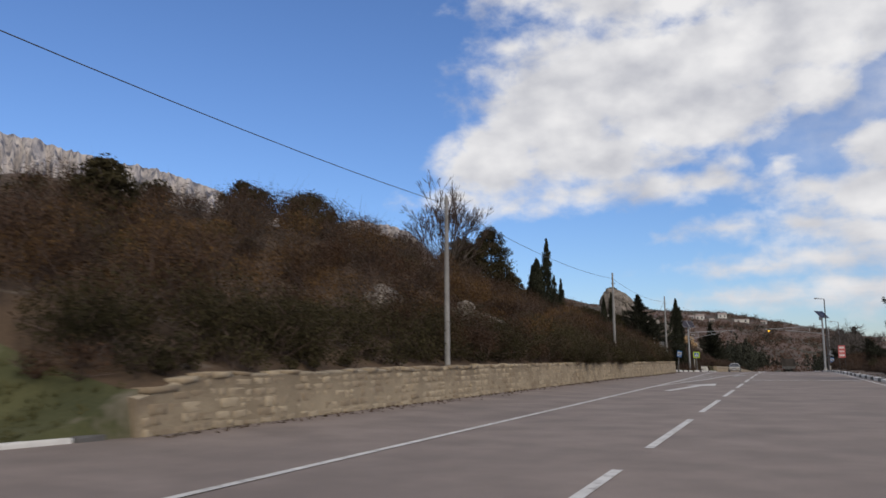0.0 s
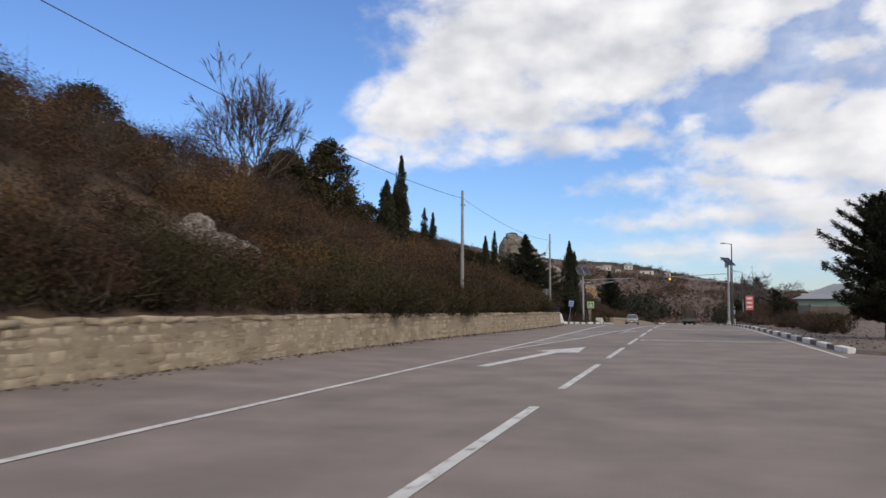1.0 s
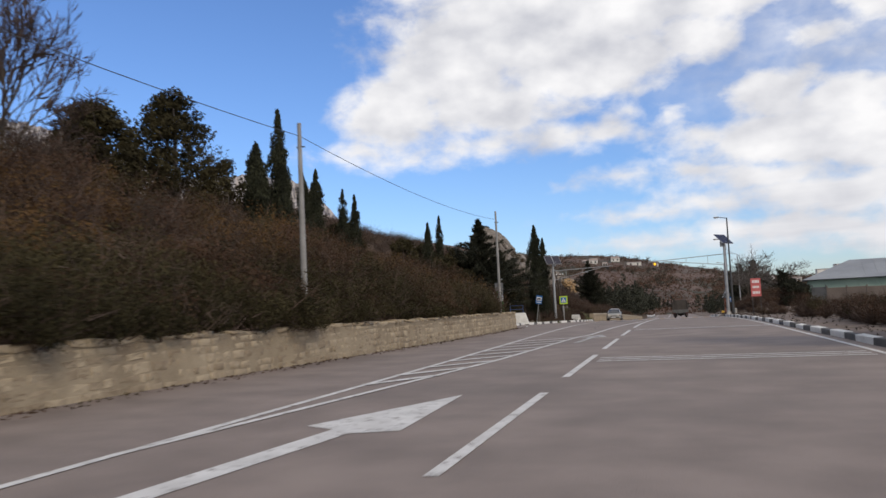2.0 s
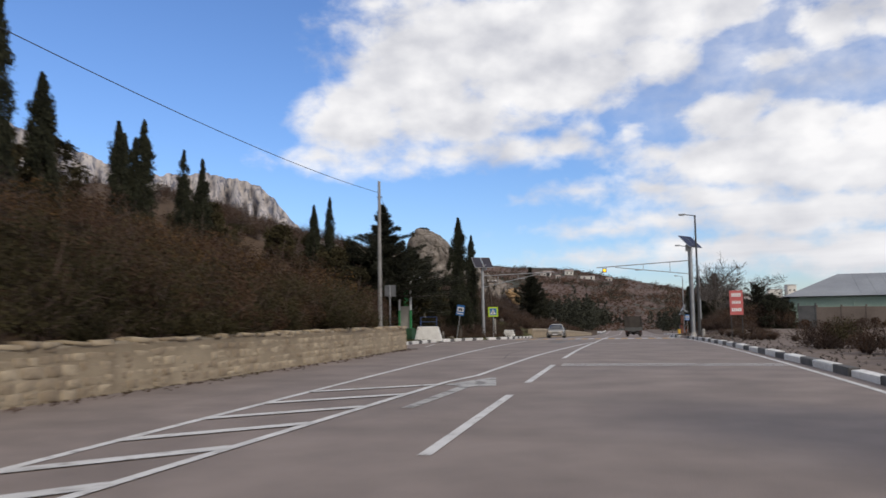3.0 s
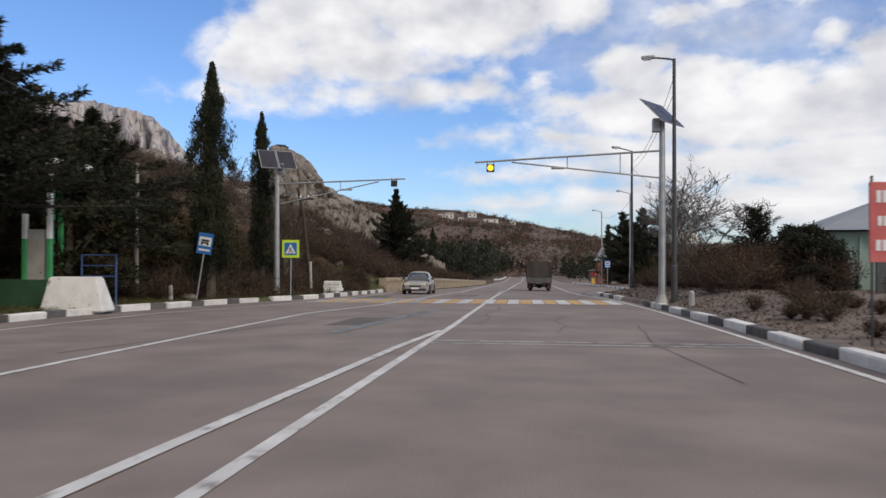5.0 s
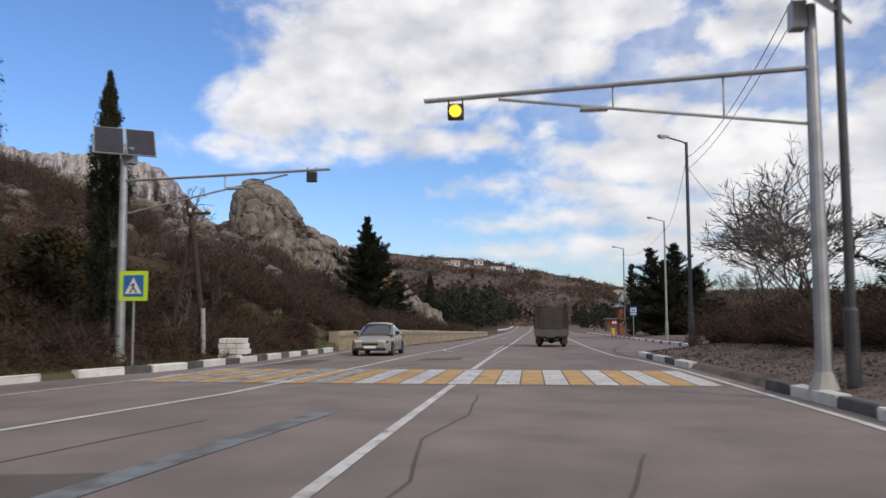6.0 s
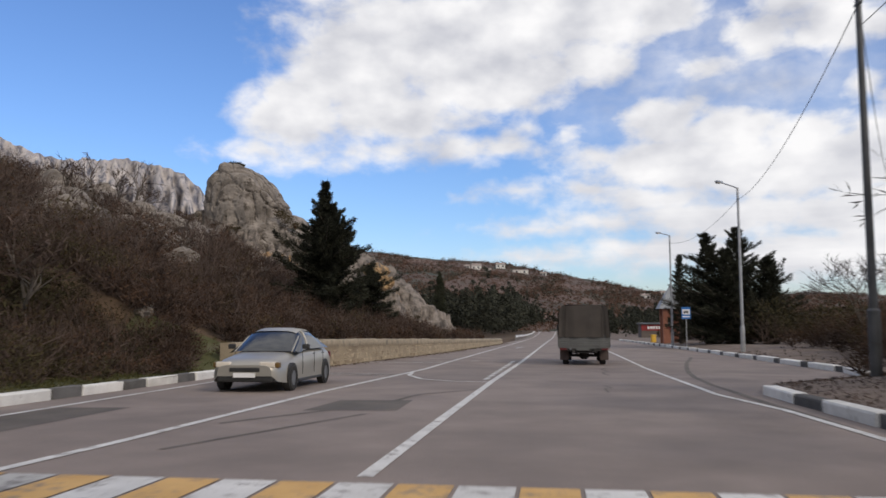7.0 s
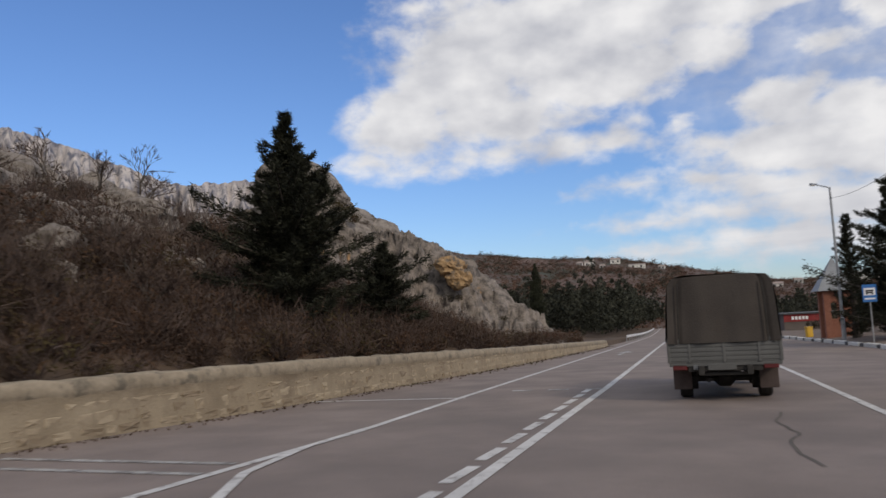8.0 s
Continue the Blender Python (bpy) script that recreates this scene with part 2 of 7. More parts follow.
# needles and scrub paler than the near ones: distance haze put into base colour
HAZY_NEEDLES = mat("hazed_dark_needles", (0.028, 0.03, 0.023), (0.06, 0.062, 0.046), scale=0.1, rough=0.95, bump=0, fine=0.6, per_island=0.3, spec=0.1)
HAZY_SCRUB = mat("hazed_reddish_scrub", (0.06, 0.038, 0.029), (0.135, 0.08, 0.056), scale=0.04, detail=3.0, rough=0.95, bump=0, fine=0.3, per_island=0.2, spec=0.1)
NEEDLES = mat("dark_needles", (0.016, 0.0175, 0.012), (0.045, 0.047, 0.031), scale=1.0, rough=0.9, bump=0, fine=8, per_island=0.5, spec=0.15)
CYPRESS_GREEN = mat("cypress_foliage", (0.013, 0.015, 0.0095), (0.042, 0.045, 0.026), scale=1.0, rough=0.9, bump=0, fine=8, per_island=0.5, spec=0.15)


# ---- helpers for meshes ----


def tri_mesh(name, verts, faces, material, smooth=False):
    """A mesh from vertex and triangle arrays."""
    verts, faces = np.asarray(verts, np.float32), np.asarray(faces, np.int32)
    k = faces.shape[1]
    me = bpy.data.meshes.new(name)
    me.vertices.add(len(verts))
    me.vertices.foreach_set("co", verts.ravel())
    me.loops.add(faces.size)
    me.loops.foreach_set("vertex_index", faces.ravel())
    me.polygons.add(len(faces))
    me.polygons.foreach_set("loop_start", np.arange(len(faces), dtype=np.int32) * k)
    if smooth:
        me.polygons.foreach_set("use_smooth", np.ones(len(faces), bool))
    me.update(calc_edges=True)
    if material:
        me.materials.append(material)
    return me


def sheet(name, grid, material, smooth=True):
    """A mesh from a grid of points (rows, columns, 3)."""
    r, c, _ = grid.shape
    i = np.arange(r * c).reshape(r, c)
    quads = np.stack([i[:-1, :-1], i[:-1, 1:], i[1:, 1:], i[1:, :-1]], -1).reshape(-1, 4)
    return tri_mesh(name, grid.reshape(-1, 3), quads, material, smooth)


def part(name, bm, material, parent=None, label=""):
    """Links a bmesh as one mesh object under a thing or a part."""
    me = bpy.data.meshes.new(name)
    bm.to_mesh(me)
    bm.free()
    if material:
        me.materials.append(material)
    ob = new(name, me)
    ob.parent = parent
    return tagged(ob, label)


def part_mesh(name, me, parent=None, label=""):
    ob = new(name, me)
    ob.parent = parent
    return tagged(ob, label)


def thing(name, x, y, z, rz_=0.0, label="", category="", group="", kind=""):
    ob = new(name)
    ob.empty_display_size = 0.2
    ob.matrix_world = pose(x, y, z, 0, 0, rz_)
    return tagged(ob, label, category, group, kind)


def box(bm, cx, cy, cz, sx, sy, sz, bevel=0.0, turn=None):
    """Adds a box by centre and full sizes, its edges rounded."""
    made = bmesh.ops.create_cube(bm, size=1.0)["verts"]
    m = Matrix.Translation((cx, cy, cz)) @ (turn or Matrix.Identity(4)) @ Matrix.Diagonal((sx, sy, sz, 1))
    bmesh.ops.transform(bm, matrix=m, verts=made)
    if bevel:
        edges = list({e for v in made for e in v.link_edges})
        bmesh.ops.bevel(bm, geom=edges, offset=bevel, segments=2, affect="EDGES", profile=0.6)
    return bm


def tube(bm, points, radii, sides=8, cap=True):
    """Adds a round bar along points, with one radius or a radius for each point."""
    points = [Vector(p) for p in points]
    if isinstance(radii, (int, float)):
        radii = [radii] * len(points)
    rings = []
    side = None
    for k, p in enumerate(points):
        way = (points[min(k + 1, len(points) - 1)] - points[max(k - 1, 0)]).normalized()
        if side is None:
            side = way.cross(Vector((0.3, 0.2, 1) if abs(way.z) < 0.9 else (1, 0, 0))).normalized()
        side = (side - way * side.dot(way)).normalized()
        up = way.cross(side)
        rings.append([bm.verts.new(p + (side * math.cos(a) + up * math.sin(a)) * radii[k]) for a in [2 * math.pi * j / sides for j in range(sides)]])
    for a, b in zip(rings, rings[1:]):
        for j in range(sides):
            bm.faces.new((a[j], a[(j + 1) % sides], b[(j + 1) % sides], b[j]))
    if cap:
        bm.faces.new(rings[0][::-1])
        bm.faces.new(rings[-1])
    return bm


# ---- plan of the road ----
FINE_Y = np.arange(-1600, 3600.0, 0.5)
GRADE = np.interp(FINE_Y, [-1600, 60, 90, 120, 230, 300, 3600], [0, 0, GRADE_MID, GRADE_FAR, GRADE_FAR, 0, 0])
FINE_Z = np.concatenate([[0], np.cumsum((GRADE[1:] + GRADE[:-1]) * 0.25)])
LEFT_EDGE = [(-1600, -14.5), (-40, -14.5), (-10, -12.5), (2, -11.2), (6, -10.5), (27, -10.4), (45, -10.3), (58, -10.2), (72, -10.1), (82, -10.6), (84.3, -12.0), (90, -13), (97, -13.1),
             (104.5, -12.2), (109, -11.4), (113, -10.3), (118.5, -10), (129.6, -9.95), (131, -9.7), (138, -8.7), (149, -7.8), (157, -7.2), (184, -6.2), (230, -6.1), (312, -6.5), (340, -12), (380, -34), (420, -60), (3600, -60)]
RIGHT_EDGE = [(-1600, 10), (30, 9.5), (38, 7.5), (40.5, 5.1), (60, 4.85), (80, 4.75), (103, 4.7), (114, 4.5), (124, 4.1), (125.5, 4.3), (130, 8.2), (133, 8.9), (149, 8.75),
              (177, 8.4), (230, 7.6), (312, 6.5), (340, 1), (380, -21), (420, -47), (3600, -47)]


def road_z(y):
    return np.interp(y, FINE_Y, FINE_Z)


def left_edge(y):
    return np.interp(y, *zip(*LEFT_EDGE))


def right_edge(y):
    return np.interp(y, *zip(*RIGHT_EDGE))


# the bank on the hill side: y, height at its foot, level strip, distance and height of the crest
BANK = [(-1600, 0.3, 4, 40, 8), (-60, 0.3, 3, 14, 6.0), (4.6, 0.2, 3, 14, 4.8), (6.2, 1.05, 0.3, 14.5, 5.0), (14, 1.05, 0.3, 14.5, 5.7), (19, 1.05, 0.3, 14.5, 7.4), (25, 1.05, 0.3, 14.5, 8.2), (40, 1.05, 0.3, 14.5, 8.3), (52, 1.0, 0.4, 14.5, 8.1), (60, 1.0, 0.5, 14.5, 7.0), (67, 1.0, 0.8, 14.5, 6.2), (76, 1.0, 1.0, 17, 5.5),
        (83.2, 1.0, 1.2, 19, 5.7), (85, 0.12, 3.5, 21, 6.2), (93, 0.12, 5, 25, 8.2), (110, 0.12, 6, 28, 12), (129, 0.12, 4, 29, 12.5), (131, 0.9, 1.0, 30, 12.5), (160, 0.7, 1.5, 31, 12), (172, 0.55, 5, 32, 11.5),
        (184, 0.45, 12, 34, 9), (205, 0.4, 12, 36, 9), (230, 0.3, 6, 40, 8), (300, 0.3, 10, 60, 8), (3600, 0.3, 10, 80, 8)]
BANK_Y = [b[0] for b in BANK]


def wobble(x, y):
    return (np.sin(x * 0.37 + y * 0.11) * 0.5 + np.sin(x * 0.13 - y * 0.29 + 1.3) * 0.6 + np.sin(x * 0.83 + y * 0.61) * 0.22 + np.sin(y * 0.9 - x * 0.45) * 0.2)


def hill_z(x, y):
    """Ground height left of the road's edge."""
    d = left_edge(y) - x
    foot, level, crest, top = (np.interp(y, BANK_Y, [b[i] for b in BANK]) for i in (1, 2, 3, 4))
    u = np.maximum((d - level) / (crest - level), 0)
    rise = np.where(u < 1, u, 1 + 0.7 * (1 - np.exp(-(u - 1))))
    return road_z(y) + foot + (top - foot) * rise + wobble(x, y) * np.clip(u * 3, 0, 1) * 0.45


def right_z(x, y):
    """Ground height right of the road's edge: a level verge, then down towards the sea."""
    d = x - right_edge(y)
    bank = 0.55 * np.clip((d - 0.14) / 2.4, 0, 1) * np.interp(y, [92, 100, 122, 127, 140, 146, 200], [0, 1, 1, 0.2, 0.2, 0.6, 0.3])
    return road_z(y) + np.where(y < 39, 0.02, 0.13) + bank + wobble(x, y) * 0.05 * np.clip(d / 4, 0, 1) - 0.06 * np.clip(d - 30, 0, 900)


def ground_z(x, y):
    return float(hill_z(x, y) if x < left_edge(y) else right_z(x, y) if x > right_edge(y) else road_z(y))


ys = np.concatenate([np.arange(-1500, -100, 100), np.arange(-100, 0, 5), np.arange(0, 240, 1.0), np.arange(240, 400, 8), np.arange(400, 3400, 120)])
left_d = np.concatenate([[0.0, 0.2], np.arange(0.6, 10, 0.7), np.arange(10, 45, 1.5), np.arange(46, 120, 8), np.geomspace(130, 3200, 14)])
right_d = np.concatenate([[0.0, 0.14, 0.3], np.arange(1, 30, 1.0), np.geomspace(32, 3000, 22)])
grid = np.zeros((len(ys), len(left_d) + 3 + len(right_d), 3))
for r, y in enumerate(ys):
    le, re = left_edge(y), right_edge(y)
    xs = np.concatenate([le - left_d[::-1], np.linspace(le, re, 5)[1:-1], re + right_d])
    z = np.where(xs < le - 0.1, hill_z(xs, y), np.where(xs > re + 0.1, right_z(xs, y), road_z(y) - 0.1))
    grid[r] = np.stack([xs, np.full_like(xs, y), z], -1)
ground_me = sheet("ground", grid, DIRT)
ground = tagged(new("ground", ground_me), "brown winter hillside soil with turf and gravel verges", "ground", kind="structure")
ground_me.materials.append(GRAVEL)
ground_me.materials.append(GRASS_SOIL)
cols = grid.shape[1] - 1
index = np.zeros((len(ys) - 1, cols), np.int32)
nl = len(left_d)
index[:, nl + 1:] = 1
for r, y in enumerate(ys[:-1]):
    if 84 <= y < 131 or y < 6:
        index[r, nl - 8:nl - 1] = 2
ground_me.polygons.foreach_set("material_index", index.ravel())

# ---- carriageway ----
ys_r = np.concatenate([np.arange(-120, 240, 1.0), np.arange(240, 640, 8)])
road_grid = np.zeros((len(ys_r), 17, 3))
for r, y in enumerate(ys_r):
    road_grid[r, :, 0], road_grid[r, :, 1], road_grid[r, :, 2] = np.linspace(left_edge(y) - 0.12, right_edge(y) + 0.1, 17), y, road_z(y)
    road_grid[r, :, 2] += 0.03 * np.maximum(0, -6.6 - road_grid[r, :, 0]) * np.interp(y, [-40, 0, 45, 62], [0, 1, 1, 0])
road = tagged(new("road", sheet("road", road_grid, ASPHALT)), "worn grey asphalt road with faint patches", "road", kind="structure")


def stripe(name, pts, width, material, label, lift=0.008):
    """A painted stripe along plan points, lying on the road."""
    path = []
    for (x0, y0), (x1, y1) in zip(pts, pts[1:]):
        n = max(1, int(math.hypot(x1 - x0, y1 - y0) / 1.0))
        path += [(x0 + (x1 - x0) * k / n, y0 + (y1 - y0) * k / n) for k in range(n)]
    path.append(pts[-1])
    g = np.zeros((len(path), 2, 3))
    for k, (x, y) in enumerate(path):
        ax, ay = path[max(k - 1, 0)]
        bx, by = path[min(k + 1, len(path) - 1)]
        L = math.hypot(bx - ax, by - ay)
        nx, ny = (by - ay) / L, -(bx - ax) / L
        for s, sgn in enumerate((-1, 1)):
            px, py = x + nx * width / 2 * sgn, y + ny * width / 2 * sgn
            g[k, s] = px, py, road_z(py) + lift
    return tagged(new(name, sheet(name, g, material)), label, "road marking", kind="structure")


def polygon_mark(name, pts, material, label, lift=0.008):
    bm = bmesh.new()
    bm.faces.new([bm.verts.new((x, y, road_z(y) + lift)) for x, y in pts])
    me = bpy.data.meshes.new(name)
    bm.to_mesh(me)
    bm.free()
    me.materials.append(material)
    return tagged(new(name, me), label, "road marking", kind="structure")


# lane line left of the car: dashes, then solid
for y0 in np.arange(-9.6, 66, 8.95):
    stripe("lane_dash", [(-2.14, y0), (-2.14, y0 + 6.3)], 0.15, PAINT, "white dashed lane line")
stripe("lane_line", [(-2.13, 72.2), (-2.1, 80), (-1.85, 95), (-1.82, 108.4)], 0.15, PAINT, "white solid lane line")
stripe("lane_line", [(-1.85, 114.2), (-1.86, 128), (-1.72, 142), (-1.66, 190), (-1.5, 230), (-1.2, 312)], 0.16, PAINT, "white solid lane line")
for y0 in np.arange(128.6, 142, 1.35):
    stripe("lane_dash", [(-2.12, y0), (-2.08, y0 + 0.95)], 0.15, PAINT, "short white dashes beside the solid line")
# far edge of the turning lane
stripe("lane_line", [(-6.1, -40), (-6.1, 36), (-5.45, 42), (-4.7, 49.1), (-3.97, 62), (-3.62, 64.0), (-3.3, 74), (-2.95, 80), (-2.3, 90), (-1.98, 93.5)], 0.15, PAINT, "white solid lane line", 0.012)
stripe("lane_line", [(-6.1, 36.4), (-6.12, 49), (-6.3, 64), (-6.45, 72), (-6.8, 85), (-6.9, 100), (-5.9, 106), (-5.4, 116), (-5.3, 124), (-4.78, 134), (-4.83, 140), (-4.84, 184), (-5.0, 230), (-5.2, 312)], 0.15, PAINT, "white solid lane line")
for k in range(9):
    y0 = 43.3 + k * 2.04
    stripe("hatching", [(-6.1 - k * 0.012, y0), (float(np.interp(y0 + 1.75, [42, 49.1, 62], [-5.45, -4.7, -3.97])), y0 + 1.75)], 0.26, PAINT, "white hatched island stripes", 0.016)
# edge line on the kerb side
stripe("edge_line", [(4.6, 38), (4.45, 60), (4.4, 80), (4.35, 103), (4.1, 114), (3.7, 121), (3.2, 124.2), (2.95, 136), (3.0, 146), (3.1, 200)], 0.14, PAINT, "white solid edge line")
stripe("edge_line", [(-10.6, 86), (-11.6, 92), (-11.4, 99), (-10.2, 104), (-9.3, 110), (-8.9, 118), (-9.3, 130)], 0.12, PAINT, "white edge line by the bus bay")
# rumble bars over the lane
for y0 in (48.1, 48.65, 49.2, 68.0, 68.45, 68.9, 90.6, 91.1):
    stripe("rumble_bar", [(-1.9, y0), (4.3, y0 - 0.1)], 0.17, PAINT_OLD if y0 > 80 else PAINT, "white rumble bar across the lane")
# turn arrow and turning marks
polygon_mark("turn_arrow", [(-4.95, 30.8), (-4.65, 30.8), (-3.9, 37.4), (-3.3, 37.6), (-3.5, 41.3), (-4.75, 38.0), (-4.25, 37.7)], PAINT, "white right turn arrow")
polygon_mark("turn_arrow", [(-3.6, 57.2), (-3.4, 57.2), (-3.2, 61.0), (-2.7, 61.2), (-3.1, 63.6), (-3.9, 61.4), (-3.45, 61.1)], PAINT_OLD, "worn white turn arrow")
polygon_mark("turn_arrow", [(-3.45, 166), (-3.25, 166), (-3.25, 170), (-2.8, 170), (-3.35, 173), (-3.9, 170), (-3.45, 170)], PAINT_OLD, "worn white arrow")
stripe("turn_arc", [(-1.94, 127.6), (-2.9, 127.7), (-3.9, 128.6), (-4.6, 130.4), (-4.85, 132.4), (-4.8, 134.5)], 0.13, PAINT, "curved white turning line", 0.012)
stripe("stop_line", [(-9.0, 130.6), (-5.1, 130.3)], 0.14, PAINT_OLD, "worn white cross line")
stripe("stop_line", [(-9.0, 131.3), (-5.1, 131.0)], 0.14, PAINT_OLD, "worn white cross line")
stripe("stop_line", [(-8.9, 139.7), (-4.7, 139.9)], 0.14, PAINT, "white cross line")
for x0 in (-4.0, -3.1, -2.2):
    stripe("cross_dash", [(x0, 141.75), (x0 + 0.5, 141.8)], 0.3, PAINT_OLD, "short white cross dash")
stripe("blue_mark", [(-4.2, 92.5), (-3.7, 98), (-3.2, 103)], 0.35, BLUE_OLD, "faded blue painted streak")
# zebra crossing, white and yellow bars
for k in range(26):
    x0 = -9.3 + k * 0.54
    if x0 > 4.0:
        break
    worn = k < 9
    stripe("zebra_bar", [(x0 + 0.02, 108.6 + 0.0 * k), (x0 - 0.02, 113.9)], 0.5, (YELLOW if k % 2 else (PAINT_OLD if worn else PAINT)), "yellow zebra bar" if k % 2 else "white zebra bar")

# tar seams, cracks and patches in the asphalt
for pts, w in (([(3.9, 118.5), (3.75, 122), (3.66, 127.0), (3.69, 128.7), (3.82, 131.0), (4.16, 134.3), (5.02, 140.0), (6.42, 147.7)], 0.16), ([(1.0, 124.5), (0.94, 125.5), (1.13, 126.0), (0.98, 126.6)], 0.05), ([(-8.2, 24), (-7.9, 34), (-7.7, 44)], 0.07),
               ([(-5.0, 118), (-3.4, 121), (-3.0, 123.5), (-1.7, 125.3)], 0.12), ([(-4.6, 115.5), (-3.2, 119.5)], 0.1), ([(1.4, 131.0), (1.25, 132.6), (1.5, 133.5), (1.35, 134.8), (1.55, 136.0)], 0.05),
               ([(0.6, 93.5), (0.9, 95.4), (0.7, 97.6), (1.1, 99.8)], 0.04), ([(-1.3, 96), (-1.1, 98.2), (-1.35, 100.6), (-1.0, 103), (-1.1, 106)], 0.04), ([(2.6, 86), (2.3, 91), (2.7, 96)], 0.04),
               ([(-7.6, 88), (-6.0, 95), (-4.6, 102)], 0.05), ([(-4.2, 72), (-4.6, 76), (-4.4, 81)], 0.05)):
    bent = []
    for (x0, y0), (x1, y1) in zip(pts, pts[1:]):
        bent += [(x0 + (x1 - x0) * q + 0.06 * noise.noise((y0 + q * 9, 3, 0)), y0 + (y1 - y0) * q) for q in (0, 0.25, 0.5, 0.75)]
    stripe("tar_seam", bent + [pts[-1]], w, PATCH, "dark sealed crack in the asphalt", 0.004)
for x, y, a, b in ((-3.6, 121, 1.6, 2.2), (-4.4, 96.5, 1.2, 3.5), (-8.2, 118.0, 1.4, 4.0)):
    polygon_mark("asphalt_patch", [(x - a / 2, y - b / 2), (x + a / 2, y - b / 2 + 0.2), (x + a / 2 - 0.1, y + b / 2), (x - a / 2 + 0.1, y + b / 2 - 0.2)], PATCH, "darker patch of newer asphalt", 0.003)


# ---- plants ----
def leaf_soup(centres, radii, per, size, squash=0.8, shell=0.55, tall=0.0, seed=1):
    """Many small triangular leaves in clumps: per leaves for each centre."""
    g = np.random.default_rng(seed)
    n = len(centres) * per
    c, r = np.repeat(np.asarray(centres, float), per, 0), np.repeat(np.asarray(radii, float), per)
    v = g.normal(size=(n, 3))
    v /= np.linalg.norm(v, axis=1, keepdims=True)
    v *= (shell + (1 - shell) * g.random((n, 1))) * g.uniform(0.75, 1.15, (n, 1))
    v[:, 2] *= squash
    p = c + v * r[:, None]
    a, b = g.normal(size=(n, 3)), g.normal(size=(n, 3))
    a[:, 2] += tall * np.sign(a[:, 2])
    a /= np.linalg.norm(a, axis=1, keepdims=True)
    b -= a * np.sum(a * b, 1, keepdims=True)
    b /= np.linalg.norm(b, axis=1, keepdims=True)
    s = size * g.uniform(0.5, 1.5, (n, 1))
    V = np.stack([p - a * s * 0.5 - b * s * 0.28, p - a * s * 0.5 + b * s * 0.28, p + a * s * 0.7], 1).reshape(-1, 3)
    return V, np.arange(n * 3).reshape(-1, 3)


def twig_soup(bases, heights, per, spread, width=0.018, seed=2, droop=0.0):
    """Thin bare shoots that fan up from each base."""
    g = np.random.default_rng(seed)
    n = len(bases) * per
    c, h = np.repeat(np.asarray(bases, float), per, 0), np.repeat(np.asarray(heights, float), per)
    way = g.normal(size=(n, 3)) * spread
    way[:, 2] = np.abs(way[:, 2]) * 0.5 + 0.75
    way /= np.linalg.norm(way, axis=1, keepdims=True)
    start = g.random((n, 1)) * 0.75
    a = c + way * h[:, None] * start + g.normal(size=(n, 3)) * h[:, None] * 0.08 * start
    kink = g.normal(size=(n, 3)) * 0.45
    tip_way = way + kink
    tip_way[:, 2] -= droop
    b = a + tip_way * h[:, None] * g.uniform(0.25, 0.55, (n, 1)) * (1.1 - start * 0.6)
    side = np.cross(b - a, g.normal(size=(n, 3)))
    side /= np.linalg.norm(side, axis=1, keepdims=True) + 1e-9
    side *= width * g.uniform(0.6, 1.5, (n, 1))
    return np.stack([a - side, a + side, b], 1).reshape(-1, 3), np.arange(n * 3).reshape(-1, 3)


def scatter_left(n, y0, y1, d0, d1, seed, power=1.0):
    g = np.random.default_rng(seed)
    y = g.uniform(y0, y1, n)
    x = left_edge(y) - (d0 + (d1 - d0) * g.random(n) ** power)
    return np.stack([x, y, hill_z(x, y)], -1)


def shrub_field(name, pts, rad, material, label, per_leaf, per_twig, leaf, seed, squash=0.75, twig_mat=None):
    g = np.random.default_rng(seed)
    r = rad * g.uniform(0.55, 1.35, len(pts))
    cen = pts + np.stack([np.zeros(len(pts)), np.zeros(len(pts)), r * squash * 0.75], -1)
    # each shrub is a few lobes of its own
    off = g.normal(size=(len(pts) * 6, 3))
    off /= np.linalg.norm(off, axis=1, keepdims=True)
    off[:, 2] = np.abs(off[:, 2]) * 0.8 - 0.15
    lobes = np.repeat(cen, 6, 0) + off * np.repeat(r, 6)[:, None] * 0.58
    lr = np.repeat(r, 6) * g.uniform(0.36, 0.6, len(pts) * 6)
    s = leaf_soup(lobes, lr, per_leaf // 6, leaf, 0.9, 0.84, seed=seed)
    ob = tagged(new(name, tri_mesh(name, *s, material)), label, "shrubs", kind="stuff")
    if per_twig:
        t = twig_soup(pts, r * 1.45, per_twig, 0.6, 0.011, seed + 1)
        tagged(new(name + "_twigs", tri_mesh(name + "_twigs", *t, twig_mat or TWIG)), "bare brown twigs of " + label, "shrubs", kind="stuff")
    return ob


def clear_of_spur(pts):
    """Leaves the flank of the rocky spur bare."""
    d = left_edge(pts[:, 1]) - pts[:, 0]
    return pts[(pts[:, 1] < 164) | (d > 26)]


def clear_of_rocks(pts):
    """Leaves the bare rocky patches of the bank open."""
    keep = np.ones(len(pts), bool)
    for x, y, r in ((-14.9, 33.9, 1.9), (-13.2, 32.3, 1.6), (-15.7, 25.0, 1.5)):
        keep &= np.hypot(pts[:, 0] - x, pts[:, 1] - y) > r
    return pts[keep]


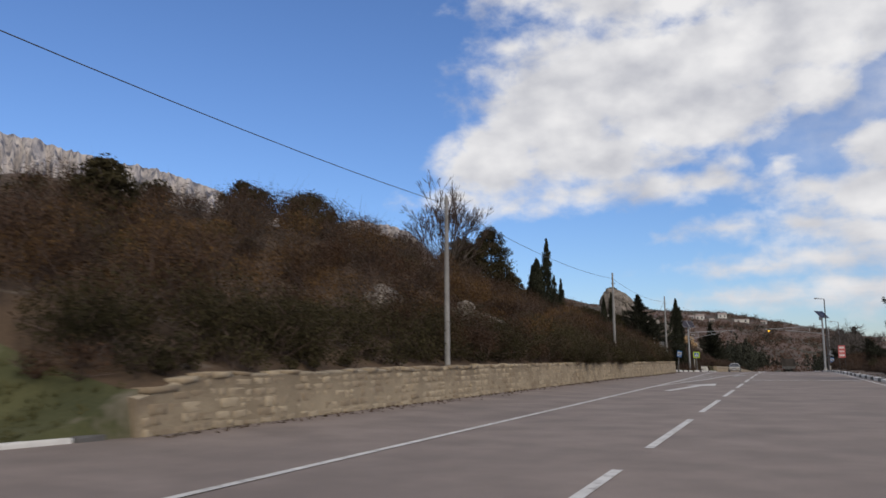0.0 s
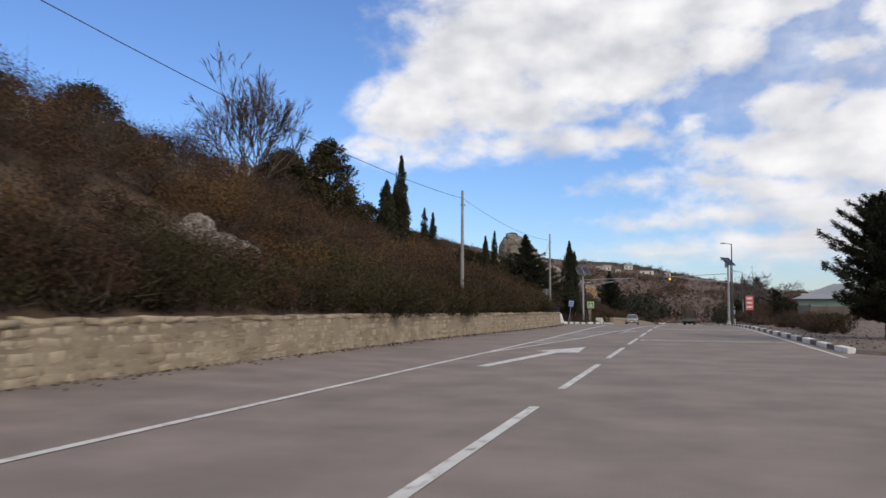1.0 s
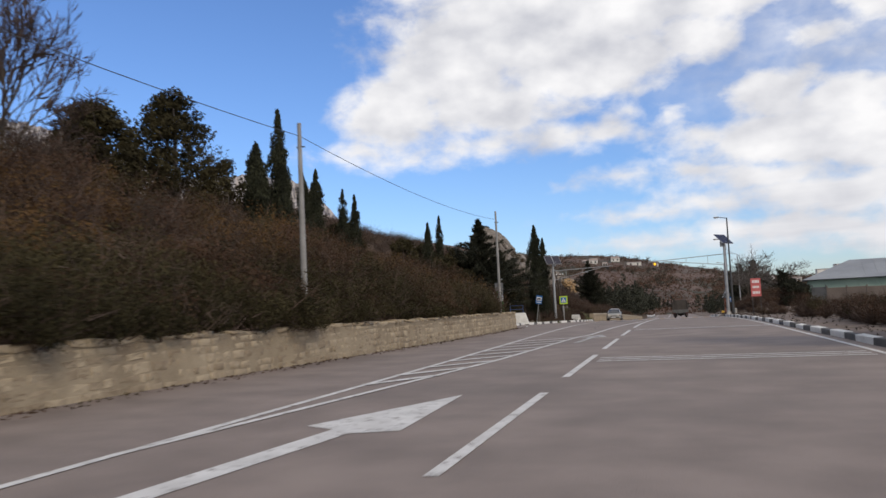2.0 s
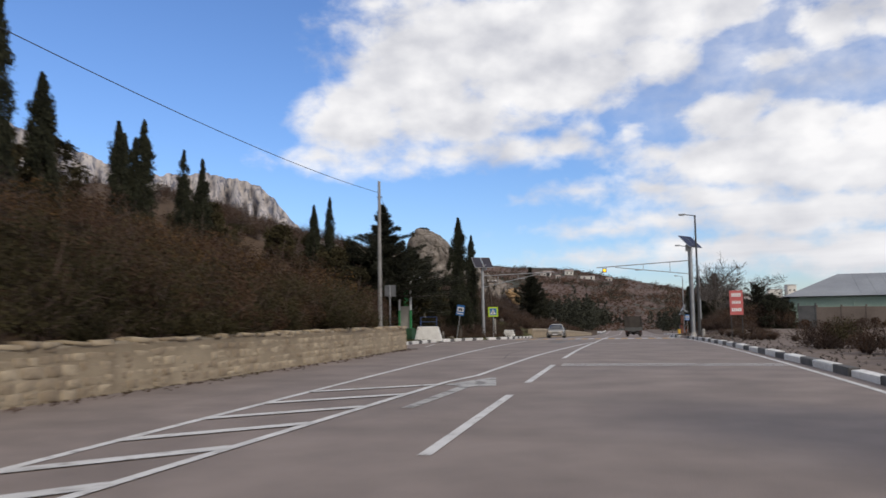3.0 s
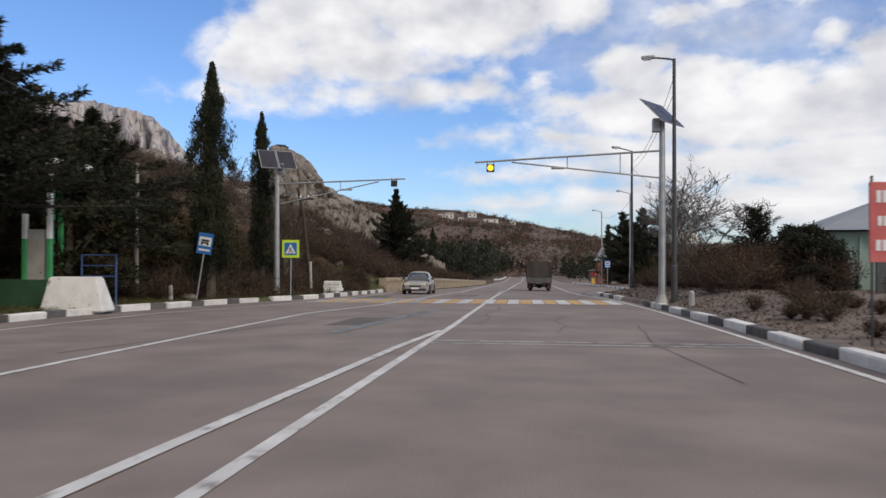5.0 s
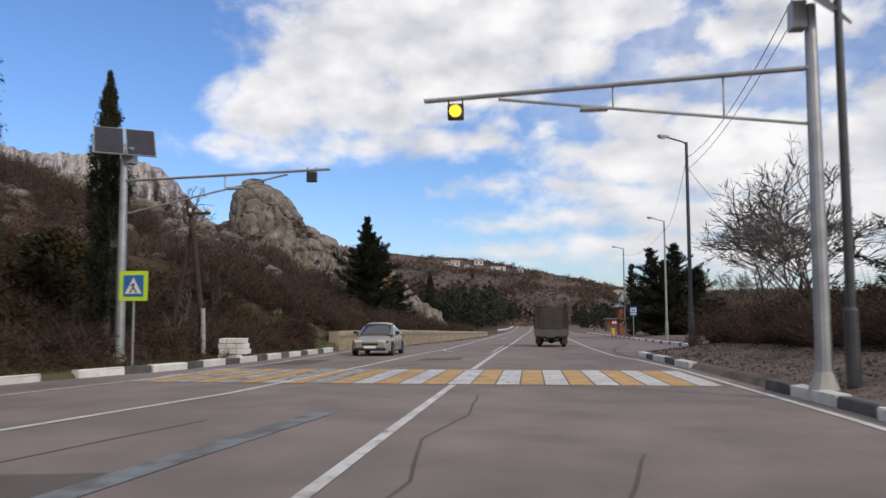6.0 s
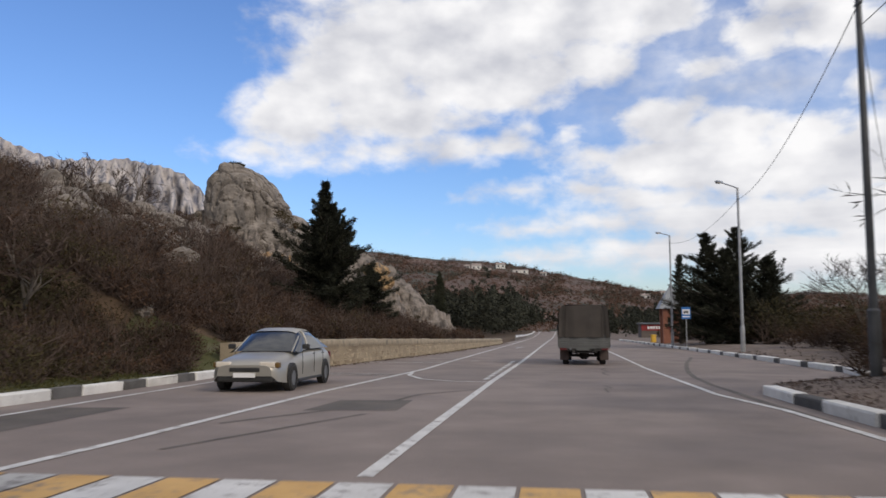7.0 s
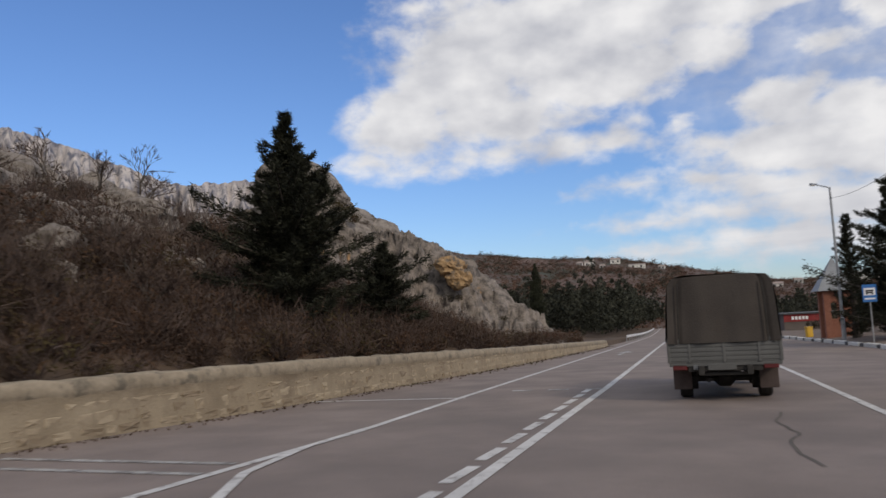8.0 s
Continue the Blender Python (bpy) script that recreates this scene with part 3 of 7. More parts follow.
shrub_field("bank_shrubs", clear_of_rocks(scatter_left(230, 6, 84, 3.2, 17, 11)), 1.55, SHRUB, "dense brown winter shrubs on the bank", 1250, 60, 0.07, 21)
shrub_field("bank_shrubs_rusty", clear_of_rocks(scatter_left(110, 6, 84, 2.2, 13, 211)), 1.35, SHRUB_RUST, "rust-brown winter shrubs on the bank", 1300, 60, 0.066, 221)
shrub_field("bank_shrubs_grey", clear_of_rocks(scatter_left(90, 6, 84, 4, 17, 212)), 1.3, SHRUB_GREY, "grey-brown leafless shrubs on the bank", 1300, 160, 0.058, 222)
shrub_field("bank_shrubs_low", clear_of_rocks(scatter_left(170, 6.4, 84, 1.3, 3.2, 12)), 1.15, SHRUB_GREEN, "dark olive shrubs above the stone wall", 1050, 40, 0.066, 22)
shrub_field("bank_shrubs_front", clear_of_rocks(scatter_left(90, 20, 84, 1.3, 3.6, 19)), 1.2, SHRUB, "brown winter shrubs above the stone wall", 1500, 60, 0.06, 29)
shrub_field("bank_shrubs_edge", scatter_left(140, 26, 77, 0.55, 1.9, 20), 1.05, SHRUB_GREEN, "dark olive shrubs overhanging the stone wall", 1000, 40, 0.06, 30)
shrub_field("hill_shrubs", clear_of_spur(scatter_left(680, 86, 190, 7, 36, 13)), 1.1, SHRUB, "brown scrub on the hillside", 150, 120, 0.125, 23)
shrub_field("hill_shrubs_grey", clear_of_spur(scatter_left(420, 110, 190, 5, 36, 213)), 1.2, SHRUB_GREY, "grey leafless scrub on the hillside", 90, 240, 0.09, 223)
shrub_field("wall_scrub", scatter_left(230, 131, 160, 0.8, 8, 15), 0.8, SHRUB, "brown twiggy scrub behind the far wall", 170, 160, 0.09, 25)
shrub_field("verge_scrub", scatter_left(480, 106, 136, 2.4, 11, 18), 0.85, SHRUB, "brown scrub on the verge slope", 180, 130, 0.08, 28)
shrub_field("stop_scrub", scatter_left(170, 84, 130, 5.5, 12, 16), 1.1, SHRUB_GREEN, "dark undergrowth behind the bus stop", 300, 60, 0.14, 26)
shrub_field("wall_overhang", scatter_left(44, 36, 50.2, -0.2, 0.6, 321), 0.85, SHRUB_GREEN, "dark olive shrubs hanging down over the stone wall", 1400, 40, 0.055, 331)
shrub_field("wall_overhang_far", scatter_left(44, 50.5, 77, 0.1, 0.7, 322), 0.6, SHRUB_GREEN, "dark olive shrubs hanging down over the stone wall", 1000, 40, 0.055, 332)
shrub_field("bank_shrubs_edge_brown", scatter_left(64, 24, 77, 0.5, 1.6, 320), 0.95, SHRUB, "brown winter shrubs overhanging the stone wall", 1300, 50, 0.055, 330)
shrub_field("wall_top_shrubs", scatter_left(260, 6.4, 83, 0.6, 1.5, 17), 0.5, SHRUB_GREEN, "low olive growth hanging over the stone wall", 180, 24, 0.075, 27)
shrub_field("crest_shrubs", scatter_left(110, -40, 110, 14, 26, 14), 1.15, SHRUB_GREEN, "dark evergreen scrub along the crest", 360, 40, 0.18, 24, squash=0.95)


shrub_field("slope_scrub", scatter_left(720, 107, 160, 0.65, 9, 118), 0.36, SHRUB, "low brown scrub and dead stalks on the verge slope", 70, 60, 0.06, 128)
shrub_field("corner_scrub", scatter_left(150, -30, 7, 0.9, 7, 233), 0.5, SHRUB, "brown scrub on the verge before the stone wall", 320, 120, 0.06, 234)
shrub_field("step_scrub", scatter_left(70, 124, 139, 1.2, 9, 243), 0.75, SHRUB, "brown scrub above the start of the far wall", 520, 160, 0.06, 244)
shrub_field("slope_bushes", scatter_left(46, 118, 133, 2.6, 8.5, 219), 0.95, SHRUB_GREEN, "dark olive bushes on the verge slope", 700, 60, 0.06, 229)
shrub_field("slope_scrub_green", scatter_left(120, 108, 136, 1.2, 9, 119), 0.5, SHRUB_GREEN, "low olive scrub on the verge slope", 220, 30, 0.06, 129)


def cypress(x, y, top, width, seed, lean=0.0, group="roadside cypresses", bare=0.06, ragged=0.25, per=70, leaf=0.075):
    z = ground_z(x, y) - 0.1
    h = top - z
    t = thing("cypress", x, y, z, 0, "tall narrow dark green cypress on the slope", "tree", group)
    bm = bmesh.new()
    tube(bm, [(0, 0, 0), (0.03, 0.02, h * 0.3), (0, 0, h * 0.9)], [0.035 * h ** 0.8, 0.028 * h ** 0.8, 0.01], 7)
    part("trunk", bm, BARK, t)
    g = np.random.default_rng(seed)
    n = 260
    k = g.random(n)
    zz = h * (bare + (0.99 - bare) * k)
    prof = np.interp(k, [0, 0.08, 0.3, 0.6, 0.85, 1], [0.75, 1.0, 1.0, 0.72, 0.34, 0.03])
    a = g.uniform(0, 2 * np.pi, n)
    rr = width / 2 * prof * np.sqrt(g.uniform(0.1, 1, n)) * (1 + ragged * np.sin(a * 2 + zz * 1.1)) * g.uniform(0.75, 1.25, n)
    cen = np.stack([np.cos(a) * rr + lean * k, np.sin(a) * rr, zz], -1)
    rad = width * np.interp(k, [0, 0.8, 1], [0.2, 0.16, 0.06]) * g.uniform(0.7, 1.3, n)
    V, F = leaf_soup(cen, rad, per, leaf * max(width, 0.9), 1.9, 0.3, tall=2.2, seed=seed)
    part_mesh("crown", tri_mesh("cypress_crown", V, F, CYPRESS_GREEN), t)
    return t


def conifer(name, x, y, top, width, seed, label, droop=0.12, sparse=1.0, base=0.08, material=None, group="", power=1.25, spire=False, dense=1.0):
    z = ground_z(x, y) - 0.15
    h = top - z
    g = np.random.default_rng(seed)
    t = thing(name, x, y, z, 0, label, "tree", group)
    bm = bmesh.new()
    tube(bm, [(0, 0, 0), (0.05, 0, h * 0.4), (0, 0.04, h * 0.97)], [0.03 * h, 0.02 * h, 0.01], 8)
    part("trunk", bm, BARK, t)
    spray = []
    limbs = bmesh.new()
    nb = int(190 * sparse)
    for i in range(nb):
        k = ((i + g.random()) / nb) ** 0.9
        zz = h * (base + (0.985 - base) * k)
        length = width / 2 * (0.62 + 0.75 * abs(noise.noise((i * 0.37, k * 9, seed)) * 2)) * (float(np.interp(k, [0, 0.25, 0.5, 0.68, 0.82, 1], [1, 1, 0.86, 0.56, 0.2, 0.02]) if spire else (1.0 - k) ** power) * g.uniform(0.3, 1.35) * (0.75 + 0.35 * min(1, k * 6))) + 0.07
        a = g.uniform(0, 2 * np.pi)
        rise = g.uniform(-0.12, 0.2) + 0.5 * k
        out = np.array([np.cos(a), np.sin(a), 0.0])
        side = np.array([-np.sin(a), np.cos(a), 0.0])
        tip = out * length + np.array([0, 0, zz + length * (rise - droop * 2.2)])
        mid_ = out * length * 0.5 + np.array([0, 0, zz + length * (rise * 0.5 - droop * 0.55)])
        tube(limbs, [(0, 0, zz), mid_, tip], [0.012 * length + 0.008, 0.008 * length + 0.005, 0.003], 3, False)
        m = int((26 + 90 * length * (0.6 + 0.1 * width)) * (dense if k < 0.8 else 1.0))
        s = g.random(m) ** 0.75
        lat = g.uniform(-1, 1, m) * (0.32 * length + 0.06) * (1.05 - s)
        p = out * (s * length)[:, None] + side * lat[:, None]
        p[:, 2] += zz + length * (rise * s - droop * 2.2 * s * s) + g.normal(size=m) * (0.035 + 0.02 * length)
        way = out * 0.9 + side * (np.sign(lat) * 0.7)[:, None] + g.normal(size=(m, 3)) * 0.45
        way[:, 2] += rise * 0.6 + 0.1
        way /= np.linalg.norm(way, axis=1, keepdims=True)
        cross = np.cross(way, g.normal(size=(m, 3)))
        cross /= np.linalg.norm(cross, axis=1, keepdims=True) + 1e-9
        ln = g.uniform(0.1, 0.27, (m, 1)) * (0.75 + 0.05 * width)
        wd = g.uniform(0.018, 0.036, (m, 1)) * (0.75 + 0.05 * width)
        spray.append(np.stack([p - cross * wd, p + cross * wd, p + way * ln], 1).reshape(-1, 3))
    part("limb_work", limbs, BARK, t)
    V = np.concatenate(spray)
    part_mesh("crown", tri_mesh(name + "_crown", V, np.arange(len(V)).reshape(-1, 3), material or NEEDLES), t)
    return t


def bare_tree(x, y, top, spread, seed, label="leafless tree with fine grey branches", group="", levels=5, lean=0.0, z=None, trunk=0.028, thin=0.007, stems=(), twig=None):
    z = ground_z(x, y) - 0.1 if z is None else z
    h = top - z
    g = np.random.default_rng(seed)
    t = thing("bare_tree", x, y, z, 0, label, "tree", group)
    big, V, k = bmesh.new(), [], 0

    def grow(p, way, length, radius, level):
        q = p + way * length
        mid = p + way * length * 0.5 + g.normal(size=3) * length * 0.05
        if level <= 2:
            tube(big, [p, mid, q], [radius, radius * 0.85, radius * 0.65], 6 if level == 0 else 4, False)
        else:
            side = np.cross(way, g.normal(size=3))
            side = side / (np.linalg.norm(side) + 1e-9) * max(radius * 0.65, thin)
            V.append((p - side, p + side, mid + side * 0.7))
            V.append((p - side, mid + side * 0.7, q))
            other = np.cross(way, side)
            V.append((p - other, p + other, q))
        if level >= levels:
            return
        n = g.integers(3, 5) if level < 2 else g.integers(2, 5)
        for j in range(n):
            w = way + g.normal(size=3) * np.array([spread, spread, 0.32])
            w[2] += 0.12
            w /= np.linalg.norm(w)
            at = p + (q - p) * g.uniform(0.55, 1.0) if j else q
            grow(at, w, length * g.uniform(0.55, 0.85), radius * g.uniform(0.45, 0.65), level + 1)

    for sx, sy in stems:
        way = np.array([sx, sy, 1.0])
        grow(g.normal(size=3) * np.array([0.15, 0.15, 0.0]), way / np.linalg.norm(way), h * g.uniform(0.3, 0.38), trunk * h, 1)
    if not stems:
        grow(np.zeros(3), np.array([lean, 0, 1.0]), h * 0.3, trunk * h, 0)
    part("trunk", big, BARK, t)
    part_mesh("crown", tri_mesh("tree_twigs", np.asarray(V).reshape(-1, 3), np.arange(len(V) * 3).reshape(-1, 3), twig or TWIG), t)
    return t


for k, (x, y, top, w) in enumerate([(-19.95, 65.9, 12.7, 1.3), (-20.6, 64.6, 10.6, 1.6), (-22.2, 70.6, 11.4, 1.3), (-25.6, 82.3, 12.6, 1.4), (-25.7, 80.2, 12.0, 1.3), (-23.7, 85.2, 10.8, 1.2), (-24.2, 84.0, 11.2, 1.1),
                                    (-19.8, 95.3, 9.9, 1.1), (-20.6, 94.4, 9.2, 1.2), (-25.5, 81.4, 11.4, 1.1), (-25.9, 81.0, 11.6, 1.1)]):
    cypress(x, y, top, w * 1.0, 40 + k)
cypress(-13.3, 107.6, 9.6, 1.7, 61, bare=0.13, ragged=0.5, per=230, leaf=0.045)
cypress(-18.3, 225.0, 7.3, 1.9, 63)
cypress(-13.6, 114.6, 8.95, 1.3, 62, per=170, leaf=0.05)
conifer("cedar", -17.0, 98.6, 9.7, 9.2, 71, "dark spreading cedar beside the bus stop", -0.02, 1.1, base=0.3)
conifer("cedar", -16.0, 103.2, 6.9, 7.0, 72, "dark spreading cedar beside the bus stop", 0.0, base=0.3)
conifer("cedar", -17.0, 104.0, 6.6, 5.0, 73, "dark spreading cedar beside the bus stop", 0.1)
conifer("fir_tree", -11.8, 145.0, 7.65, 3.3, 74, "tall dark fir with ragged boughs behind the wall", -0.05, 1.7, base=0.04, spire=True, dense=2.2)
conifer("fir_tree", -10.9, 151.0, 3.7, 2.5, 75, "young dark fir behind the wall", -0.03, 1.0, base=0.03, spire=True, dense=1.8)
bare_tree(-23.9, 51.2, 14.6, 0.3, 81, "broad leafless tree fanning out from many stems", levels=6, trunk=0.009, thin=0.006,
          stems=((-0.85, 0.1), (-0.6, -0.2), (-0.4, 0.2), (-0.2, -0.1), (0.0, 0.15), (0.2, -0.1), (0.42, 0.1), (0.65, -0.1), (0.85, 0.15), (-0.1, 0.5), (0.3, -0.5)))
bare_tree(-25.2, 56.0, 13.0, 0.6, 83, levels=6, trunk=0.016, thin=0.014)
bare_tree(-26.0, 36.0, 11.2, 0.6, 84, levels=6, trunk=0.012, thin=0.01)


def evergreen(x, y, top, width, seed, label="broad dark evergreen tree on the crest", material=None, low=0.06, group="evergreens on the crest", clumps=90, per=80, leaf=0.17):
    z = ground_z(x, y) - 0.15
    h = top - z
    g = np.random.default_rng(seed)
    t = thing("evergreen_tree", x, y, z, 0, label, "tree", group)
    bm = bmesh.new()
    tube(bm, [(0, 0, 0), (0.1, 0.1, h * 0.35), (0.2, 0, h * 0.8)], [0.2, 0.15, 0.05], 8)
    for k in range(7):
        a = k * 0.9
        tube(bm, [(0.1, 0.05, h * (0.25 + 0.06 * k)), (math.cos(a) * width * 0.3, math.sin(a) * width * 0.3, h * (0.45 + 0.06 * k))], [0.07, 0.03], 5)
    part("trunk", bm, BARK, t)
    n = clumps
    a, q = g.uniform(0, 2 * np.pi, n), g.random(n)
    prof = np.interp(q, [0, 0.25, 0.6, 0.9, 1], [0.9, 1.05, 0.9, 0.5, 0.15])
    r = width / 2 * prof * np.sqrt(g.random(n))
    cen = np.stack([np.cos(a) * r, np.sin(a) * r, h * (low + (0.94 - low) * q)], -1)
    V, F = leaf_soup(cen, g.uniform(0.3, 0.75, n) * width / 4.5, per, leaf, 0.8, 0.5, seed=seed)
    part_mesh("crown", tri_mesh("evergreen_crown", V, F, material or SHRUB_GREEN), t)


for k, (x, y, top, w) in enumerate([(-24.7, 63.2, 13.8, 5.0), (-25.6, 58.5, 12.0, 4.2), (-40.0, 56.0, 17.0, 7.0), (-40.0, 46.0, 16.0, 4.4), (-25, 18, 9.6, 3.0), (-26.5, 71, 11.6, 4.0), (-27, 77, 11.0, 4.0), (-27.5, 90, 9.5, 3.6), (-30, 97, 10.5, 4)]):
    evergreen(x, y, top, w, 170 + k, clumps=240 if k < 3 else 80)
for k, (x, y, top, w) in enumerate([(-17.5, 109, 5.4, 4.2), (-19.5, 106, 6.2, 4.4), (-18.6, 113, 4.8, 4.0), (-21, 111, 6.4, 4.0), (-20, 101, 6.2, 4.4), (-16.0, 101.5, 5.4, 3.6), (-22, 116, 6.2, 4), (-18, 118.5, 4.2, 3.4), (-16.4, 91.0, 5.0, 3.0), (-18.6, 92.5, 6.4, 3.6), (-21.5, 91, 7.6, 3.4), (-23, 94, 8.2, 3.6), (-22, 97.5, 7.8, 3.4), (-24.5, 88, 7.4, 3.2), (-19.5, 98.5, 7.2, 3.2), (-21.7, 67.6, 9.2, 2.6), (-22.6, 69.2, 8.4, 2.4)]):
    evergreen(x, y, top, w, 190 + k, "dark evergreen tree behind the bus stop", clumps=75)


# ---- far land ----
def lerp_list(v, pairs):
    return np.interp(v, *zip(*pairs))


MOUNTAIN = [(-75, 14.5), (-60, 15.6), (-54, 15.2), (-50, 14.3), (-45, 13.7), (-42.5, 13.1), (-40, 12.1), (-38, 11.5), (-36, 10.6), (-34, 10.35), (-30.6, 10.7), (-28.1, 10.35), (-26.6, 9.8), (-25.6, 8.9), (-24.3, 7.3), (-22, 5.0), (-19, 2.5)]
azs, ups = np.linspace(-75, -19, 420), np.linspace(0, 1, 46)
g_m = np.zeros((len(ups), len(azs), 3))
for c, a in enumerate(azs):
    peak = lerp_list(a, MOUNTAIN) + 0.1 * noise.noise((a * 0.9, 3.1, 0)) + 0.13 * noise.noise((a * 2.6, 1.7, 0)) + 0.05 * noise.noise((a * 7.0, 5.7, 0))
    for r, u in enumerate(ups):
        flute = 60 * noise.noise((a * 0.6, u * 0.8, 1)) + 120 * abs(noise.noise((a * 1.5, u * 1.6, 2))) + 48 * abs(noise.noise((a * 3.8, u * 4.5, 4))) + 55 * noise.noise((a * 2.2, u * 7.0, 12)) + 18 * noise.noise((a * 9.0, u * 7.0, 6)) + 10 * noise.noise((a * 8.0, u * 16.0, 8))
        dist = 2100 + 60 * min(1, u / 0.55) - 420 * (1 - min(1, u / 0.55)) + 130 * max(0, (u - 0.55) / 0.45) ** 1.4 + flute * min(1.0, 3.2 * (1.12 - u))
        z = 2255 * math.tan(radians(peak)) * u
        g_m[r, c] = dist * math.sin(radians(a)), 60 + dist * math.cos(radians(a)), z
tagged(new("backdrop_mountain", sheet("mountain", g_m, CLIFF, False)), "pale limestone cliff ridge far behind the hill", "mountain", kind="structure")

RIDGE = [(-60, 6), (-30, 6.4), (-20, 5.8), (-15, 4.7), (-12, 4.35), (-8, 3.95), (-4, 3.7), (-1, 3.05), (1.2, 2.6), (3.6, 2.15), (6, 1.6), (10, 1.3), (18, 1.2), (30, 0.6), (60, 0.2)]


def ridge_point(a, u):
    """The far hillside: bearing in degrees from (0, 118), and 0 to 1 from its foot to its crest."""
    peak = lerp_list(a, RIDGE) + 0.1 * noise.noise((a * 0.5, 7, 0)) + 0.06 * noise.noise((a * 2, 7, 0))
    dist = 190 + 470 * u
    z = -4.5 + (660 * math.tan(radians(peak)) + 5.0) * u ** 1.15 + 2.5 * noise.noise((a * 0.6, u * 6, 3)) * min(1, u * 3) * (1 - u * 0.7)
    return dist * math.sin(radians(a)), 118 + dist * math.cos(radians(a)), z


g_r = np.array([[ridge_point(a, u) for a in np.linspace(-55, 55, 230)] for u in np.concatenate([np.linspace(0, 1, 40), [1.25]])])
g_r[-1, :, 2] -= 25
tagged(new("backdrop_hill", sheet("far_hill", g_r, HAZY_HILL)), "brown wooded hillside across the valley", "hill", kind="structure")

gr = np.random.default_rng(5)
dots, size = [], []
for k in range(7500):
    a, u = gr.uniform(-26, 24), gr.uniform(0.12, 1.0) ** 0.8
    if noise.noise((a * 0.35, u * 5, 11)) < -0.05 + 0.25 * (a > 4) * 0:
        continue
    if -7.4 < a < -0.8 and 0.72 < u < 0.85:
        continue
    x, y, z = ridge_point(a, u)
    s = gr.uniform(1.2, 3.2)
    dots.append((x, y, z + s * 0.5))
    size.append(s)
far_v, far_f = leaf_soup(dots, size, 26, 0.62, 0.85, 0.3, seed=8)
half = (len(far_f) // 3) * 1
tagged(new("far_trees", tri_mesh("far_trees", far_v, far_f[:half], HAZY_NEEDLES)), "dark evergreen trees over the far hillside", "trees", kind="stuff")
low_dots, low_size = [], []
for k in range(9000):
    a, u = gr.uniform(-24, 24), gr.uniform(0.0, 1.0)
    x, y, z = ridge_point(a, u)
    s = gr.uniform(0.7, 1.9)
    low_dots.append((x, y, z + s * 0.35))
    low_size.append(s)
low_v, low_f = leaf_soup(low_dots, low_size, 12, 0.58, 0.8, 0.4, seed=18)
tagged(new("far_thicket", tri_mesh("far_thicket", low_v, low_f, HAZY_SCRUB)), "reddish brown low thicket over the far hillside", "shrubs", kind="stuff")
tagged(new("far_scrub", tri_mesh("far_scrub", far_v, far_f[half:], HAZY_SCRUB)), "reddish brown scrub over the far hillside", "shrubs", kind="stuff")

HOUSE_WALL = mat("whitewashed_house", (0.62, 0.6, 0.56), (0.75, 0.73, 0.68), scale=0.3, fine=3, bump=0)
HOUSE_ROOF = mat("house_roof", (0.25, 0.2, 0.18), (0.36, 0.3, 0.26), scale=0.5, fine=4, bump=0)
WINDOW_DARK = mat("dark_window", (0.04, 0.045, 0.05), (0.06, 0.065, 0.07), scale=1, fine=4, bump=0, rough=0.15)


def far_house(a, u, w, d, h, roof):
    w, d, h, roof = w * 0.75, d * 0.75, h * 0.6, roof * 0.6
    x, y, z = ridge_point(a, u)
    t = thing("house", x, y, z - 1.0, gr.uniform(-12, 12), "small white house on the far hillside", "house", "houses on the far hill")
    bm = bmesh.new()
    box(bm, 0, 0, h / 2, w, d, h)
    part("wall", bm, HOUSE_WALL, t)
    bm = bmesh.new()
    pts = [(-w / 2 - 0.4, -d / 2 - 0.4, h), (w / 2 + 0.4, -d / 2 - 0.4, h), (w / 2 + 0.4, d / 2 + 0.4, h), (-w / 2 - 0.4, d / 2 + 0.4, h), (-w / 2, 0, h + roof), (w / 2, 0, h + roof)]
    v = [bm.verts.new(p) for p in pts]
    for f in ((0, 1, 5, 4), (2, 3, 4, 5), (0, 4, 3), (1, 2, 5), (3, 2, 1, 0)):
        bm.faces.new([v[i] for i in f])
    part("roof", bm, HOUSE_ROOF, t)
    n = max(2, int(w / 4))
    for k in range(n):
        bm = bmesh.new()
        box(bm, (k + 0.5) / n * w - w / 2, -d / 2 - 0.05, h * 0.6, 1.2, 0.1, 1.4)
        part("window", bm, WINDOW_DARK, t)


for a, u, w, d, h, r in ((-6.2, 0.8, 9, 8, 6, 3.0), (-6.9, 0.78, 5, 6, 4, 2), (-4.4, 0.83, 9, 8, 6, 2.4), (-2.9, 0.8, 15, 9, 5, 1.2), (-5.3, 0.77, 5, 5, 4, 2), (-1.2, 0.86, 6, 6, 4, 2), (7.5, 0.8, 7, 6, 5, 2), (9.5, 0.7, 8, 6, 5, 2), (11.2, 0.86, 14, 9, 14, 0.6), (12.3, 0.86, 9, 9, 18, 0.6), (6.2, 0.62, 8, 7, 5, 2)):
    far_house(a, u, w, d, h, r)

